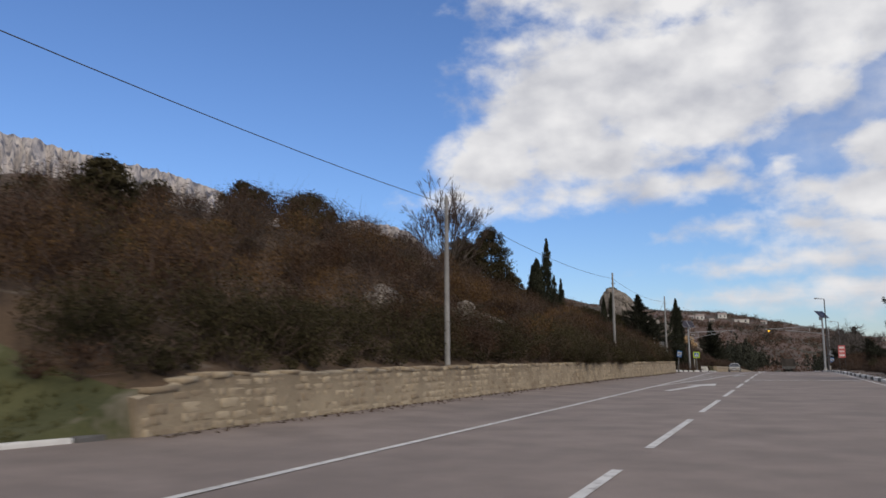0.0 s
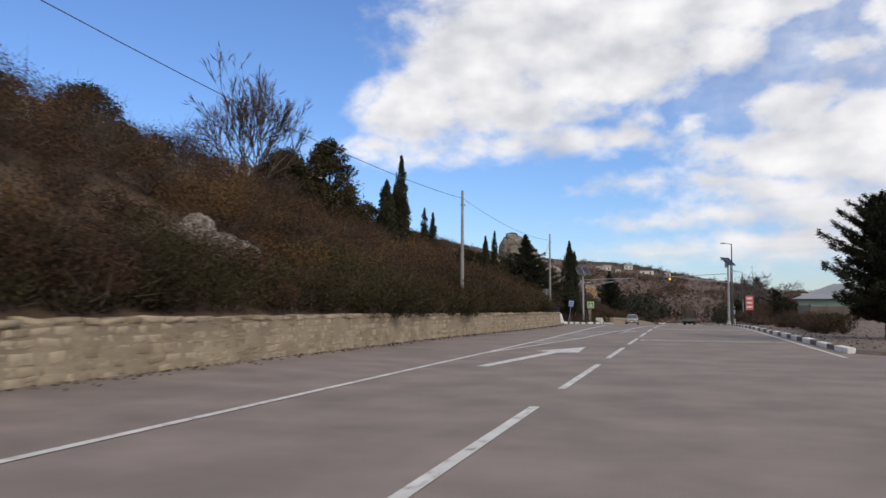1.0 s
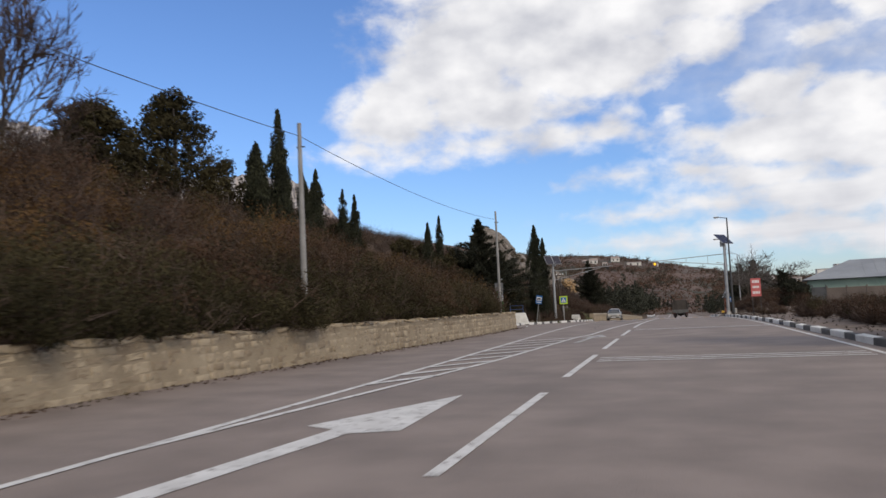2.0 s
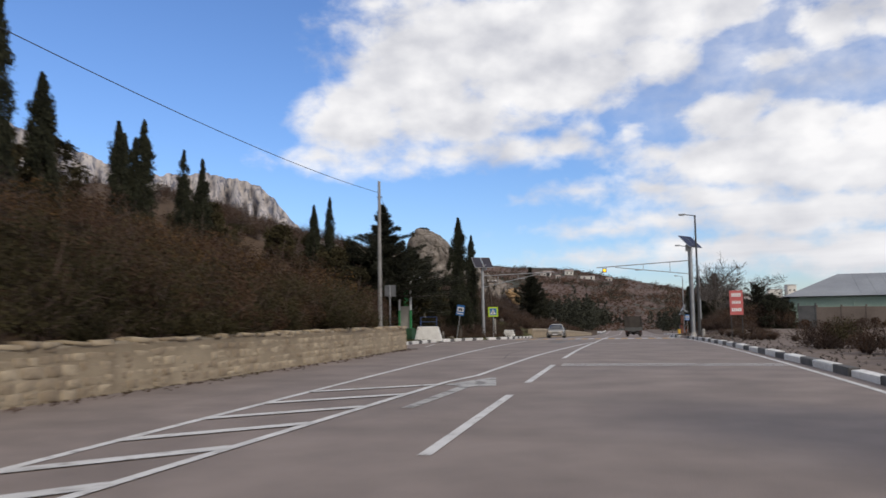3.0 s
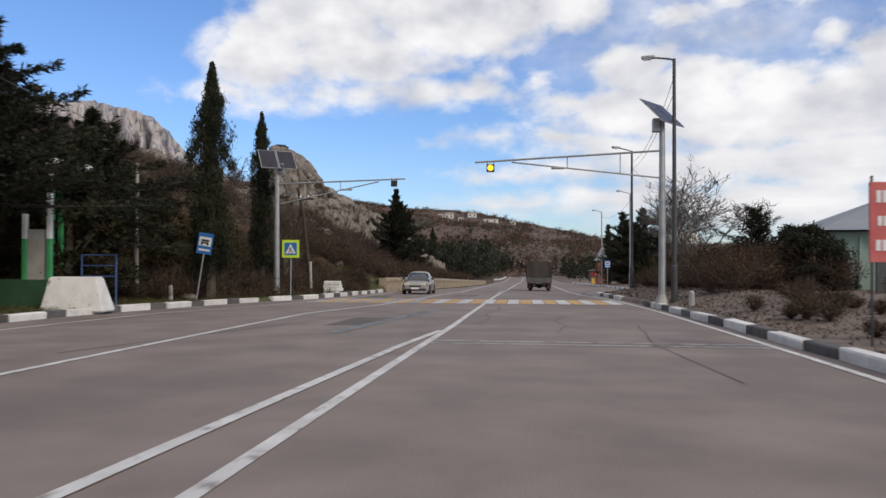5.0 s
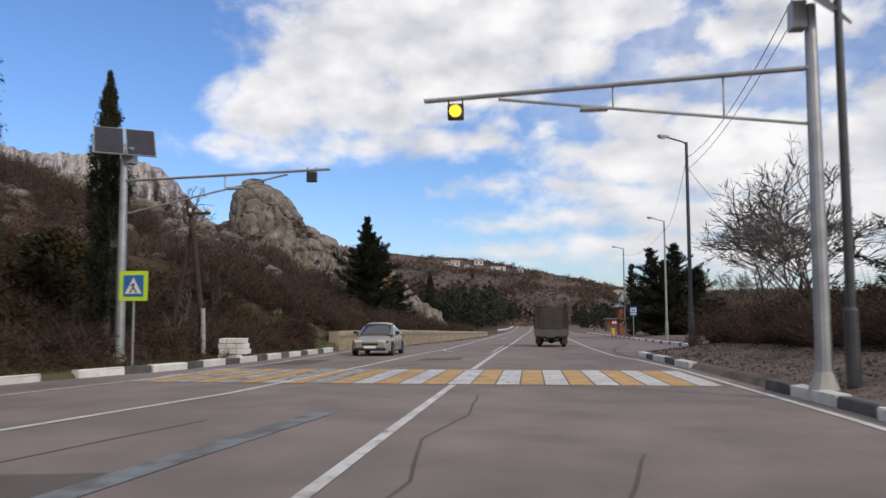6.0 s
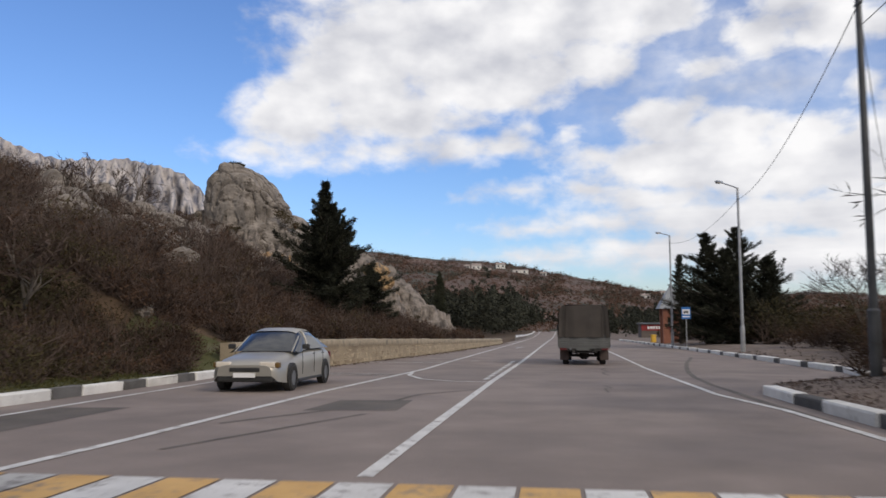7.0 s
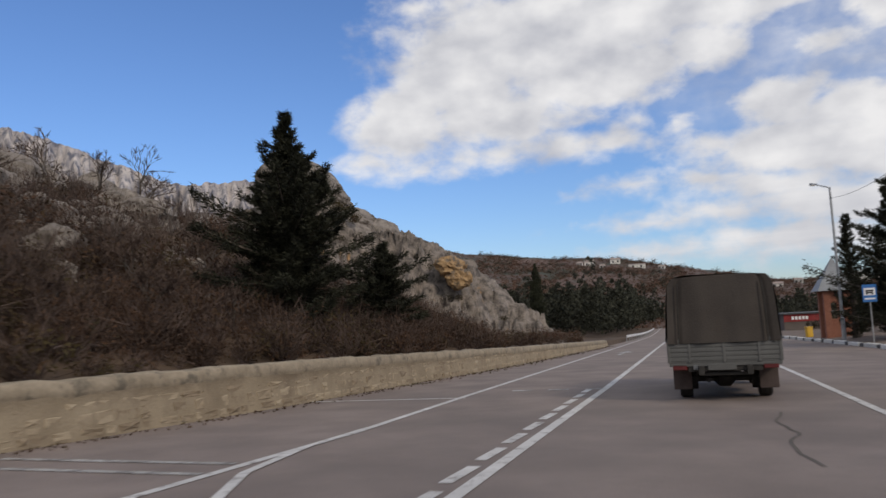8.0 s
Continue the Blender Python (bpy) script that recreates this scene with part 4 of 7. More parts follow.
# pine woods round the bend
woods, wr = [], []
for k in range(420):
    y = gr.uniform(228, 350)
    x = np.interp(y, [228, 320, 350], [-9.5, -9.5, -4]) - 34 * gr.random() ** 1.3
    z = float(road_z(y)) + 0.5
    hh = gr.uniform(4.5, 9.5) * (1.25 if gr.random() < 0.2 else 1.0)
    for j in range(9):
        q = (j + 0.5) / 9
        woods.append((x + gr.normal() * 0.5, y + gr.normal() * 0.5, z + hh * (0.18 + 0.8 * q)))
        wr.append((1.12 - q) * hh * 0.2 + 0.2)
for k in range(150):
    y = gr.uniform(232, 356)
    x = np.interp(y, [215, 310, 335, 356], [12, 10, 5, -6]) + gr.uniform(0, 26)
    z, hh = float(road_z(y)), gr.uniform(3, 7)
    for j in range(7):
        q = (j + 0.5) / 7
        woods.append((x + gr.normal() * 0.4, y + gr.normal() * 0.4, z + hh * (0.15 + 0.8 * q)))
        wr.append((1.12 - q) * hh * 0.22 + 0.2)
wv, wf = leaf_soup(woods, wr, 26, 0.48, 0.8, 0.25, seed=9)
tagged(new("pine_woods", tri_mesh("pine_woods", wv, wf, HAZY_NEEDLES)), "dark pine wood round the bend", "trees", kind="stuff")


# ---- limestone crag ----
def crag(name, x, y, z, sx, sy, sz, seed, label, material=ROCK, detail=5, rough=1.0):
    bm = bmesh.new()
    bmesh.ops.create_icosphere(bm, subdivisions=detail, radius=1.0)
    for v in bm.verts:
        p = v.co.copy()
        q = p * 1.1 + Vector((seed * 3.1, seed * 1.7, 0))
        cell = noise.cell_vector(q * 1.3)
        ridged = 1 - abs(noise.noise(q * 1.6)) * 2
        d = 0.20 * noise.noise(q * 0.9) + 0.13 * ridged + 0.07 * noise.noise(q * 3.4) + 0.025 * (1 - 2 * abs(noise.noise(q * 6.0))) + 0.012 * noise.noise(q * 13)
        d += 0.02 * (0.5 - abs(noise.noise(q * 9))) + 0.01 * noise.noise(q * 21) - 0.07 * max(0.0, 1 - abs(noise.noise(q * 1.9 + Vector((5, 1, 2)))) * 14)
        v.co = p * (1 + d * rough)
        v.co.z += 0.05 * math.floor(v.co.z * 3 + cell.x) * 0.3
    bmesh.ops.transform(bm, matrix=Matrix.Diagonal((sx, sy, sz, 1)), verts=bm.verts)
    ob = part(name, bm, material)
    ob.matrix_world = pose(x, y, z, 0, 0, seed * 37)
    return tagged(ob, label, "rock")


def great_rock(x, y, z, sx, sy, sz):
    """A blocky crag with one steep side, a peak near it and a stepped shoulder, split by cracks."""
    bm = bmesh.new()
    bmesh.ops.create_icosphere(bm, subdivisions=6, radius=1.0)
    for v in bm.verts:
        p = v.co.copy()
        q = Vector([math.copysign(abs(c) ** 0.78, c) for c in p])
        top = float(np.interp(q.x, [-1, -0.72, -0.4, 0.0, 0.45, 0.8, 1.0], [0.72, 0.92, 1.0, 0.9, 0.74, 0.5, 0.3]))
        if q.z > 0:
            q.z *= top
        n = p * 1.2 + Vector((9.3, 5.1, 0))
        facet = noise.voronoi(n * 1.5)[0]
        d = 0.1 * noise.noise(n * 0.8) + 0.11 * (facet[1] - facet[0]) - 0.05 + 0.03 * noise.noise(n * 3.0) + 0.014 * noise.noise(n * 8) + 0.008 * noise.noise(n * 19)
        d -= 0.05 * max(0.0, 1 - (facet[1] - facet[0]) * 16) + 0.04 * max(0.0, 1 - abs(noise.noise(n * 2.4 + Vector((3, 1, 7)))) * 18)
        d += 0.018 * math.sin(q.z * 17 + 2.2 * noise.noise(n * 1.5))
        v.co = Vector((q.x * sx, q.y * sy, q.z * sz)) * (1 + d)
    ob = part("big_rock", bm, ROCK)
    ob.matrix_world = pose(x, y, z)
    return tagged(ob, "huge grey limestone rock with a steep side standing on the spur", "rock")


big_rock = great_rock(-37.8, 197.0, 13.0, 5.0, 4.4, 6.7)
crag("rock", -35.6, 198.0, 9.4, 6.2, 5.6, 3.4, 5, "rounded shoulder of grey limestone below the rock", detail=6, rough=0.6)
crag("rock", -31.5, 199.5, 9.4, 3.2, 3.4, 2.2, 8, "grey limestone boulder on the spur", rough=0.6)
peak_ = big_rock.matrix_world @ max((v.co for v in big_rock.data.vertices), key=lambda c: c.z)
bush_top = leaf_soup([peak_ + Vector(d) for d in ((-0.9, -0.6, 0.0), (-0.2, -0.5, 0.15), (0.6, -0.5, 0.1), (1.2, -0.5, -0.1))], [0.55, 0.65, 0.6, 0.4], 260, 0.16, 0.5, 0.2, seed=31)
tagged(new("rock_bush", tri_mesh("rock_bush", *bush_top, SHRUB_GREEN)), "small dark bush on the rock's top", "bush")
CREST = [(-52, 10.5), (-43, 13.2), (-38, 13.6), (-33, 12.4), (-29.5, 10.9), (-26, 9.2), (-22.6, 7.4), (-20.4, 6.2), (-18.2, 3.6), (-16, 1.6), (-14.0, 0.2), (-12.6, -1.4), (-11.4, -3.4), (-10, -5)]
xs_s = np.linspace(-52, -10, 230)
vs_s = np.linspace(-1, 1, 170)
g_s = np.zeros((len(vs_s), len(xs_s), 3))
for c, x in enumerate(xs_s):
    top = lerp_list(x, CREST) + 0.35 * noise.noise((x * 0.7, 0, 4)) + 0.2 * noise.noise((x * 1.9, 0, 6))
    yc = np.interp(x, [-52, -38, -24, -10], [196, 197, 200, 203])
    for r, v in enumerate(vs_s):
        w = abs(v) * 18
        q = Vector((x * 0.2, v * 3.6, 2.0))
        ledge = noise.noise(Vector((x * 0.12 + v * 0.8, 0.5, 3.0)))
        d = 1.5 * (0.5 - abs(noise.noise(q))) + 1.2 * (0.4 - abs(noise.noise(q * 2.3))) + 0.9 * noise.noise(q * 4.2)
        d += 0.8 * (0.35 - abs(noise.noise(q * 8))) + 0.6 * noise.cell(q * 6) + 0.5 * (0.3 - abs(noise.noise(q * 15))) + 0.45 * noise.cell(q * 13) + 0.35 * noise.noise(q * 24)
        z = top - 0.74 * w - 0.008 * w * w + d * min(1, 0.3 + w * 0.3)
        step = 1.4
        z += 0.45 * (math.floor((z + ledge * 3) / step) * step + step / 2 - z - ledge * 3) * min(1, w * 0.4)
        g_s[r, c] = x + 0.6 * noise.noise(q * 4), yc + v * 18 + 0.9 * noise.noise(q * 3 + Vector((9, 0, 0))), z
tagged(new("rock_spur", sheet("rock_spur", g_s, ROCK_WARM, False)), "broken ochre and grey limestone spur beside the road", "rock")
bould_pts = scatter_left(260, 128, 192, 4, 34, 51)
stones_v, stones_f, kk = [], [], 0
gb = np.random.default_rng(52)
for p in bould_pts:
    bm = bmesh.new()
    bmesh.ops.create_icosphere(bm, subdivisions=2, radius=1.0)
    s = gb.uniform(0.15, 0.7)
    off = Vector(gb.normal(size=3) * 5)
    tri = np.array([[l.index for l in f.verts] for f in bm.faces])
    co = np.array([v.co * (1 + 0.35 * noise.noise(v.co * 1.4 + off)) for v in bm.verts]) * np.array([s * 1.3, s * 1.1, s * 0.6]) + p
    stones_v.append(co)
    stones_f.append(tri + kk)
    kk += len(co)
    bm.free()
tagged(new("hill_boulders", tri_mesh("hill_boulders", np.concatenate(stones_v), np.concatenate(stones_f), ROCK)), "pale limestone boulders in the hillside scrub", "rocks", kind="stuff")
crag("bank_outcrop", -15.9, 34.9, 3.95, 0.52, 0.52, 0.56, 11, "pale rock outcrop among the bank shrubs", ROCK, 5, 1.3)
for k, (x, y, z, s) in enumerate(((-16.3, 34.3, 3.7, 0.7), (-15.2, 34.6, 3.3, 0.85), (-14.7, 35.3, 3.1, 0.75), (-15.5, 33.9, 3.1, 0.7), (-14.9, 34.0, 2.7, 0.6), (-14.2, 35.2, 2.8, 0.5))):
    crag("bank_outcrop", x, y, z, s, s, s * 0.62, 61 + k, "broken brownish rock showing through the bank shrubs", ROCK_WARM, 4, 1.8)
crag("bank_outcrop", -16.5, 26.2, 4.0, 0.8, 0.9, 0.62, 14, "pale rock outcrop among the bank shrubs", ROCK, 4, 1.3)
for x, y, s, k in ((-16.2, 139.7, 0.5, 71), (-14.4, 137.5, 0.4, 72), (-13.6, 131.2, 0.32, 73), (-15.4, 137.0, 0.35, 81), (-17.2, 138.0, 0.4, 82), (-35.4, 156.9, 1.6, 74), (-18.0, 141.5, 0.8, 75), (-24, 147, 1.1, 76), (-33, 172, 2.0, 77), (-23.5, 141.5, 1.3, 28), (-26.5, 144.5, 1.5, 29), (-30.5, 150, 1.7, 30), (-20.5, 146, 1.0, 35), (-28, 158.5, 1.5, 36), (-25, 152, 1.1, 37), (-33.5, 155, 2.0, 38), (-37, 165, 2.2, 39), (-31, 178, 2.2, 40), (-29, 165, 1.4, 78), (-27, 152, 0.9, 21), (-31, 160, 1.2, 22), (-33, 148, 1.1, 23), (-36.5, 158, 1.5, 24), (-22, 166, 0.8, 25), (-34, 176, 1.6, 26), (-38, 150, 1.5, 27)):
    crag("rock", x, y, ground_z(x, y), s, s * 1.2, s * 0.8, k, "weathered pale limestone outcrop on the scrub slope", ROCK, 4, 1.6)


# ---- poles, lamps, signals, signs ----
def bare_pole(x, y, top, base=None):
    z = ground_z(x, y) - 0.1 if base is None else base
    h = top - z
    t = thing("utility_pole", x, y, z, 0, "plain grey concrete utility pole above the wall", "pole", "poles along the bank")
    bm = bmesh.new()
    tube(bm, [(0, 0, 0), (0, 0, h * 0.5), (0, 0, h)], [0.1, 0.085, 0.06], 12)
    part("shaft", bm, POLE_CONCRETE, t)
    bm = bmesh.new()
    tube(bm, [(-0.1, 0, h - 0.75), (0.16, 0, h - 0.75)], 0.025, 6)
    part("bracket", bm, STEEL_DARK, t)
    return t


for x, y, top in ((-10.9, 20.6, 7.3), (-10.72, 50.0, 7.4), (-11.05, 79.3, 7.85)):
    bare_pole(x, y, top)


def cable(name, pts, sag, radius, label):
    bm = bmesh.new()
    path = []
    for p, q in zip(pts, pts[1:]):
        p, q = Vector(p), Vector(q)
        path += [p.lerp(q, k / 14) - Vector((0, 0, sag * 4 * (k / 14) * (1 - k / 14))) for k in range(14)]
    path.append(Vector(pts[-1]))
    tube(bm, path, radius, 5)
    ob = part(name, bm, STEEL_DARK)
    return tagged(ob, label, "cable")


cable("overhead_cable", [(-10.9, -12, 6.9), (-10.9, 20.6, 7.0), (-10.72, 50.0, 7.0), (-11.05, 79.3, 7.3), (-16.5, 104, 6.6)], 0.42, 0.011, "thin black overhead cable from pole to pole")
LAMP_GLASS = mat("lamp_glass", (0.6, 0.6, 0.58), (0.7, 0.7, 0.68), rough=0.2, bump=0)


def street_lamp(x, y, tip, group="street lamps", dark=False):
    z = ground_z(x, y) - 0.1
    t = thing("street_lamp", x, y, z, 0, "tall grey steel street lamp with a short arm", "street lamp", group)
    h = tip[2] - z
    m = STEEL_DARK if dark else GALV
    bm = bmesh.new()
    tube(bm, [(0, 0, 0), (0, 0, 1.4), (0, 0, 1.45), (0, 0, h - 0.1)], [0.12, 0.12, 0.085, 0.06], 12)
    part("pole", bm, m, t)
    dx, dy = tip[0] - x, tip[1] - y
    bm = bmesh.new()
    tube(bm, [(0, 0, h - 0.16), (dx * 0.15, dy * 0.15, h - 0.1), (dx * 0.75, dy * 0.75, h)], 0.035, 8)
    part("arm", bm, m, t)
    bm = bmesh.new()
    turn = Matrix.Rotation(math.atan2(dy, dx), 4, "Z")
    box(bm, dx * 0.85, dy * 0.85, h + 0.01, 0.5, 0.2, 0.12, 0.035, turn)
    head = part("lamp_head", bm, GALV, t)
    bm = bmesh.new()
    box(bm, dx * 0.88, dy * 0.88, h - 0.06, 0.3, 0.16, 0.05, 0.02, turn)
    part("lens", bm, LAMP_GLASS, head, "pale glass lens")
    bm = bmesh.new()
    tube(bm, [(0.0, -0.12, h - 0.75), (0.0, 0.12, h - 0.75)], 0.05, 8)
    part("cable_clamp", bm, STEEL_DARK, t)
    return t


LAMPS = [(5.32, 105.4, (4.25, 105.6, 8.85)), (6.2, 123.8, (4.98, 122.9, 8.0)), (9.5, 150.2, (8.07, 148.6, 7.63)), (8.97, 172.6, (7.77, 171.4, 7.28))]
for k, (x, y, tip) in enumerate(LAMPS):
    street_lamp(x, y, tip, dark=k < 2)
cable("lamp_cable", [(x, y, tip[2] - 0.75) for x, y, tip in LAMPS], 0.7, 0.011, "slack black cable strung between street lamps")
cable("lamp_cable", [(x + 0.05, y, tip[2] - 1.2) for x, y, tip in LAMPS[:2]] + [(13, 140, 6.2)], 0.5, 0.010, "slack black cable strung between street lamps")

PANEL = mat("solar_cells", (0.02, 0.018, 0.028), (0.034, 0.03, 0.044), scale=3, fine=20, rough=0.3, bump=0, spec=0.3)
SIGNAL_BLACK = mat("signal_black", (0.02, 0.02, 0.02), (0.035, 0.035, 0.035), scale=3, fine=30, rough=0.5, bump=0)
AMBER = bpy.data.materials.new("amber_light")
AMBER.use_nodes = True
AMBER.node_tree.nodes["Principled BSDF"].inputs["Base Color"].default_value = (0.8, 0.42, 0.02, 1)
AMBER.node_tree.nodes["Principled BSDF"].inputs["Emission Color"].default_value = (1.0, 0.55, 0.03, 1)
AMBER.node_tree.nodes["Principled BSDF"].inputs["Emission Strength"].default_value = 1.4
AMBER_OFF = mat("amber_lens_off", (0.12, 0.07, 0.02), (0.16, 0.1, 0.03), rough=0.3, bump=0)


def gantry(x, y, reach, beam_z, drop, panel_z, turn, lit, lens_face, label):
    """A solar powered warning signal on a long braced arm over the road; reach is signed."""
    z = ground_z(x, y) - 0.15
    t = thing("signal_gantry", x, y, z, 0, label, "traffic signal", "solar signal gantries")
    s = 1 if reach > 0 else -1
    b, p = beam_z - z, panel_z - z
    bm = bmesh.new()
    tube(bm, [(0, 0, 0.1), (0, 0, p - 0.25)], [0.15, 0.1], 12)
    part("mast", bm, GALV, t)
    bm = bmesh.new()
    tube(bm, [(0, 0, 0), (0, 0, 0.5)], [0.34, 0.15], 10)
    part("base_cone", bm, CONCRETE, t, "pale concrete footing cone")
    for dz, r0, r1 in ((0, 0.0, 1.0),):
        bm = bmesh.new()
        tube(bm, [(0, -0.04, b + 0.02), (reach, -0.04, b - drop)], 0.035, 8)
        part("beam", bm, GALV, t)
        bm = bmesh.new()
        tube(bm, [(0, 0.07, b + 0.02), (reach, 0.07, b - drop)], 0.03, 8)
        part("beam", bm, GALV, t)
    bm = bmesh.new()
    tube(bm, [(0, 0, b - 1.0), (reach * 0.8, 0, b - drop * 0.8 - 0.08)], 0.03, 8)
    part("brace", bm, GALV, t)
    for q in (0.22, 0.5):
        bm = bmesh.new()
        tube(bm, [(reach * q, 0, b - drop * q), (reach * q, 0, b - 1.0 + (0.92 - drop * 0.8) * q / 0.8)], 0.022, 6)
        part("strut", bm, GALV, t)
    bm = bmesh.new()
    box(bm, reach * 0.55, 0, b - 1.04 + (0.92 - drop * 0.8) * 0.69, 0.5, 0.22, 0.07, 0.02)
    part("floodlight", bm, GALV, t, "slim grey floodlight")
    bm = bmesh.new()
    box(bm, reach * 0.915, 0.02, b - drop - 0.22, 0.3, 0.16, 0.3, 0.03)
    for e in (-0.13, 0.13):
        box(bm, reach * 0.915 + e, 0, b - drop - 0.04, 0.025, 0.03, 0.2)
    head = part("signal_head", bm, SIGNAL_BLACK, t, "black square signal housing")
    bm = bmesh.new()
    tube(bm, [(reach * 0.915, 0.02 - 0.075 * lens_face, b - drop - 0.22), (reach * 0.915, 0.02 - 0.11 * lens_face, b - drop - 0.22)], 0.115, 16)
    part("lens", bm, AMBER if lit else AMBER_OFF, head, "amber signal lens")
    for k in (-0.5, 0.5):
        bm = bmesh.new()
        box(bm, 0, 0, 0, 0.86, 1.3, 0.04, 0.0, Matrix.Translation((k * 0.9, 0, 0)))
        bmesh.ops.transform(bm, matrix=Matrix.Translation((0, 0, p)) @ turn, verts=bm.verts)
        pan = part("solar_panel", bm, GALV, t, "framed dark solar panel")
        bm = bmesh.new()
        box(bm, 0, 0, 0.022, 0.8, 1.24, 0.012, 0.0, Matrix.Identity(4))
        bmesh.ops.transform(bm, matrix=Matrix.Translation((0, 0, p)) @ turn @ Matrix.Translation((k * 0.9, 0, 0)), verts=bm.verts)
        part("cell_sheet", bm, PANEL, pan, "dark blue solar cells")
    bm = bmesh.new()
    box(bm, 0.22 * s, 0, p - 0.45, 0.26, 0.3, 0.5, 0.02)
    part("battery_box", bm, GALV, t, "grey battery box")
    return t


gantry(4.92, 105.6, -6.95, 5.37, 0.34, 6.78, pose(0, 0, 0, 45, 0, 55), True, 1, "solar warning signal gantry with a lit amber light")
gantry(-12.36, 113.4, 6.4, 5.02, -0.22, 6.25, pose(0, 0, 0, 48, 0, 33), False, -1, "solar warning signal gantry seen from behind")

SIGN_BLUE = mat("sign_blue", (0.03, 0.14, 0.4), (0.045, 0.17, 0.46), scale=3, fine=40, rough=0.4, bump=0)
SIGN_WHITE = mat("sign_white", (0.7, 0.7, 0.7), (0.8, 0.8, 0.8), scale=3, fine=40, rough=0.4, bump=0)
SIGN_BLACK = mat("sign_black", (0.02, 0.02, 0.02), (0.03, 0.03, 0.03), scale=3, fine=40, rough=0.5, bump=0)
SIGN_LIME = mat("sign_lime", (0.5, 0.72, 0.04), (0.58, 0.8, 0.06), scale=3, fine=40, rough=0.4, bump=0)
SIGN_RED = mat("sign_red", (0.46, 0.1, 0.1), (0.56, 0.15, 0.14), scale=3, fine=40, rough=0.5, bump=0)
SIGN_BACK = mat("sign_back", (0.13, 0.135, 0.14), (0.2, 0.205, 0.21), scale=3, fine=40, rough=0.5, metal=0.4, bump=0)


def plate(bm, x0, z0, x1, z1, y=0.0, thick=0.012):
    return box(bm, (x0 + x1) / 2, y, (z0 + z1) / 2, abs(x1 - x0), thick, abs(z1 - z0))


def bus_sign(x, y, mid, lean, turn=0.0):
    z = ground_z(x, y) - 0.1
    t = thing("bus_stop_sign", x, y, z, turn, "blue bus stop sign with a white field on a leaning post" if lean else "blue bus stop sign on a grey post", "road sign", "bus stop signs")
    m = mid - z
    t.matrix_world = t.matrix_world @ Matrix.Rotation(radians(lean), 4, "Y")
    bm = bmesh.new()
    tube(bm, [(0, 0.03, 0), (0, 0.03, m + 0.4)], 0.03, 8)
    part("post", bm, GALV, t)
    bm = bmesh.new()
    plate(bm, -0.31, m - 0.42, 0.31, m + 0.42)
    board = part("sign_plate", bm, SIGN_BLUE, t)
    bm = bmesh.new()
    plate(bm, -0.25, m - 0.1, 0.25, m + 0.26, -0.01, 0.006)
    part("white_field", bm, SIGN_WHITE, board)
    bm = bmesh.new()
    plate(bm, -0.17, m + 0.08, 0.17, m + 0.16, -0.015, 0.006)
    plate(bm, -0.17, m + 0.0, 0.14, m + 0.06, -0.015, 0.006)
    for k in (-0.12, 0.12):
        tube(bm, [(k, -0.012, m - 0.02), (k, -0.02, m - 0.02)], 0.045, 10)
    part("bus_symbol", bm, SIGN_BLACK, board, "black bus symbol")
    bm = bmesh.new()
    plate(bm, -0.24, m - 0.3, 0.24, m - 0.22, -0.01, 0.006)
    part("white_bar", bm, SIGN_WHITE, board)


bus_sign(-13.25, 106.0, 1.98, 9)
bus_sign(8.86, 164.6, 0.8, 0)
z = ground_z(-11.25, 112.1)
ped = thing("crossing_sign", -11.25, 112.1, z - 0.1, 0, "pedestrian crossing sign on a lime yellow board", "road sign")
m = 1.82 - z + 0.1
bm = bmesh.new()
tube(bm, [(0, 0.03, 0), (0, 0.03, m + 0.3)], 0.03, 8)
part("post", bm, GALV, ped)
bm = bmesh.new()
plate(bm, -0.42, m - 0.42, 0.42, m + 0.42)
board = part("sign_plate", bm, SIGN_LIME, ped, "lime yellow backing board")
bm = bmesh.new()
plate(bm, -0.3, m - 0.3, 0.3, m + 0.3, -0.01, 0.006)
part("blue_field", bm, SIGN_BLUE, board)
bm = bmesh.new()
v = [bm.verts.new(p) for p in ((-0.25, -0.016, m - 0.22), (0.25, -0.016, m - 0.22), (0, -0.016, m + 0.24))]
bm.faces.new(v)
part("white_triangle", bm, SIGN_WHITE, board)
bm = bmesh.new()
for a, b in (((-0.1, m - 0.2), (0.0, m - 0.02)), ((0.1, m - 0.2), (0.0, m - 0.02)), ((0, m - 0.02), (0.02, m + 0.08)), ((-0.08, m + 0.0), (0.02, m + 0.06))):
    tube(bm, [(a[0], -0.02, a[1]), (b[0], -0.02, b[1])], 0.018, 5)
part("walker_symbol", bm, SIGN_BLACK, board, "dark walking symbol")

back = thing("road_sign", -12.35, 85.1, 0.1, 0, "square road sign seen from its grey back", "road sign")
bm = bmesh.new()
tube(bm, [(0, 0, 0), (0, 0, 3.1)], 0.035, 8)
part("post", bm, GALV, back)
bm = bmesh.new()
box(bm, 0, 0.05, 2.8, 0.62, 0.02, 0.62, 0.006)
part("sign_plate", bm, SIGN_BACK, back)
WOOD_DARK = mat("weathered_pole_wood", (0.035, 0.026, 0.02), (0.07, 0.052, 0.04), scale=2.0, rough=0.95, bump=0.4, fine=18)
wp = thing("wooden_pole", -12.3, 119.1, ground_z(-12.3, 119.1) - 0.1, 0, "old dark leaning wooden pole with a concrete stub", "pole")
bm = bmesh.new()
tube(bm, [(0, 0, 0.5), (-0.14, 0, 2.2), (-0.42, 0, 4.6), (-0.74, 0, 6.1)], [0.12, 0.11, 0.095, 0.08], 10)
part("shaft", bm, WOOD_DARK, wp)
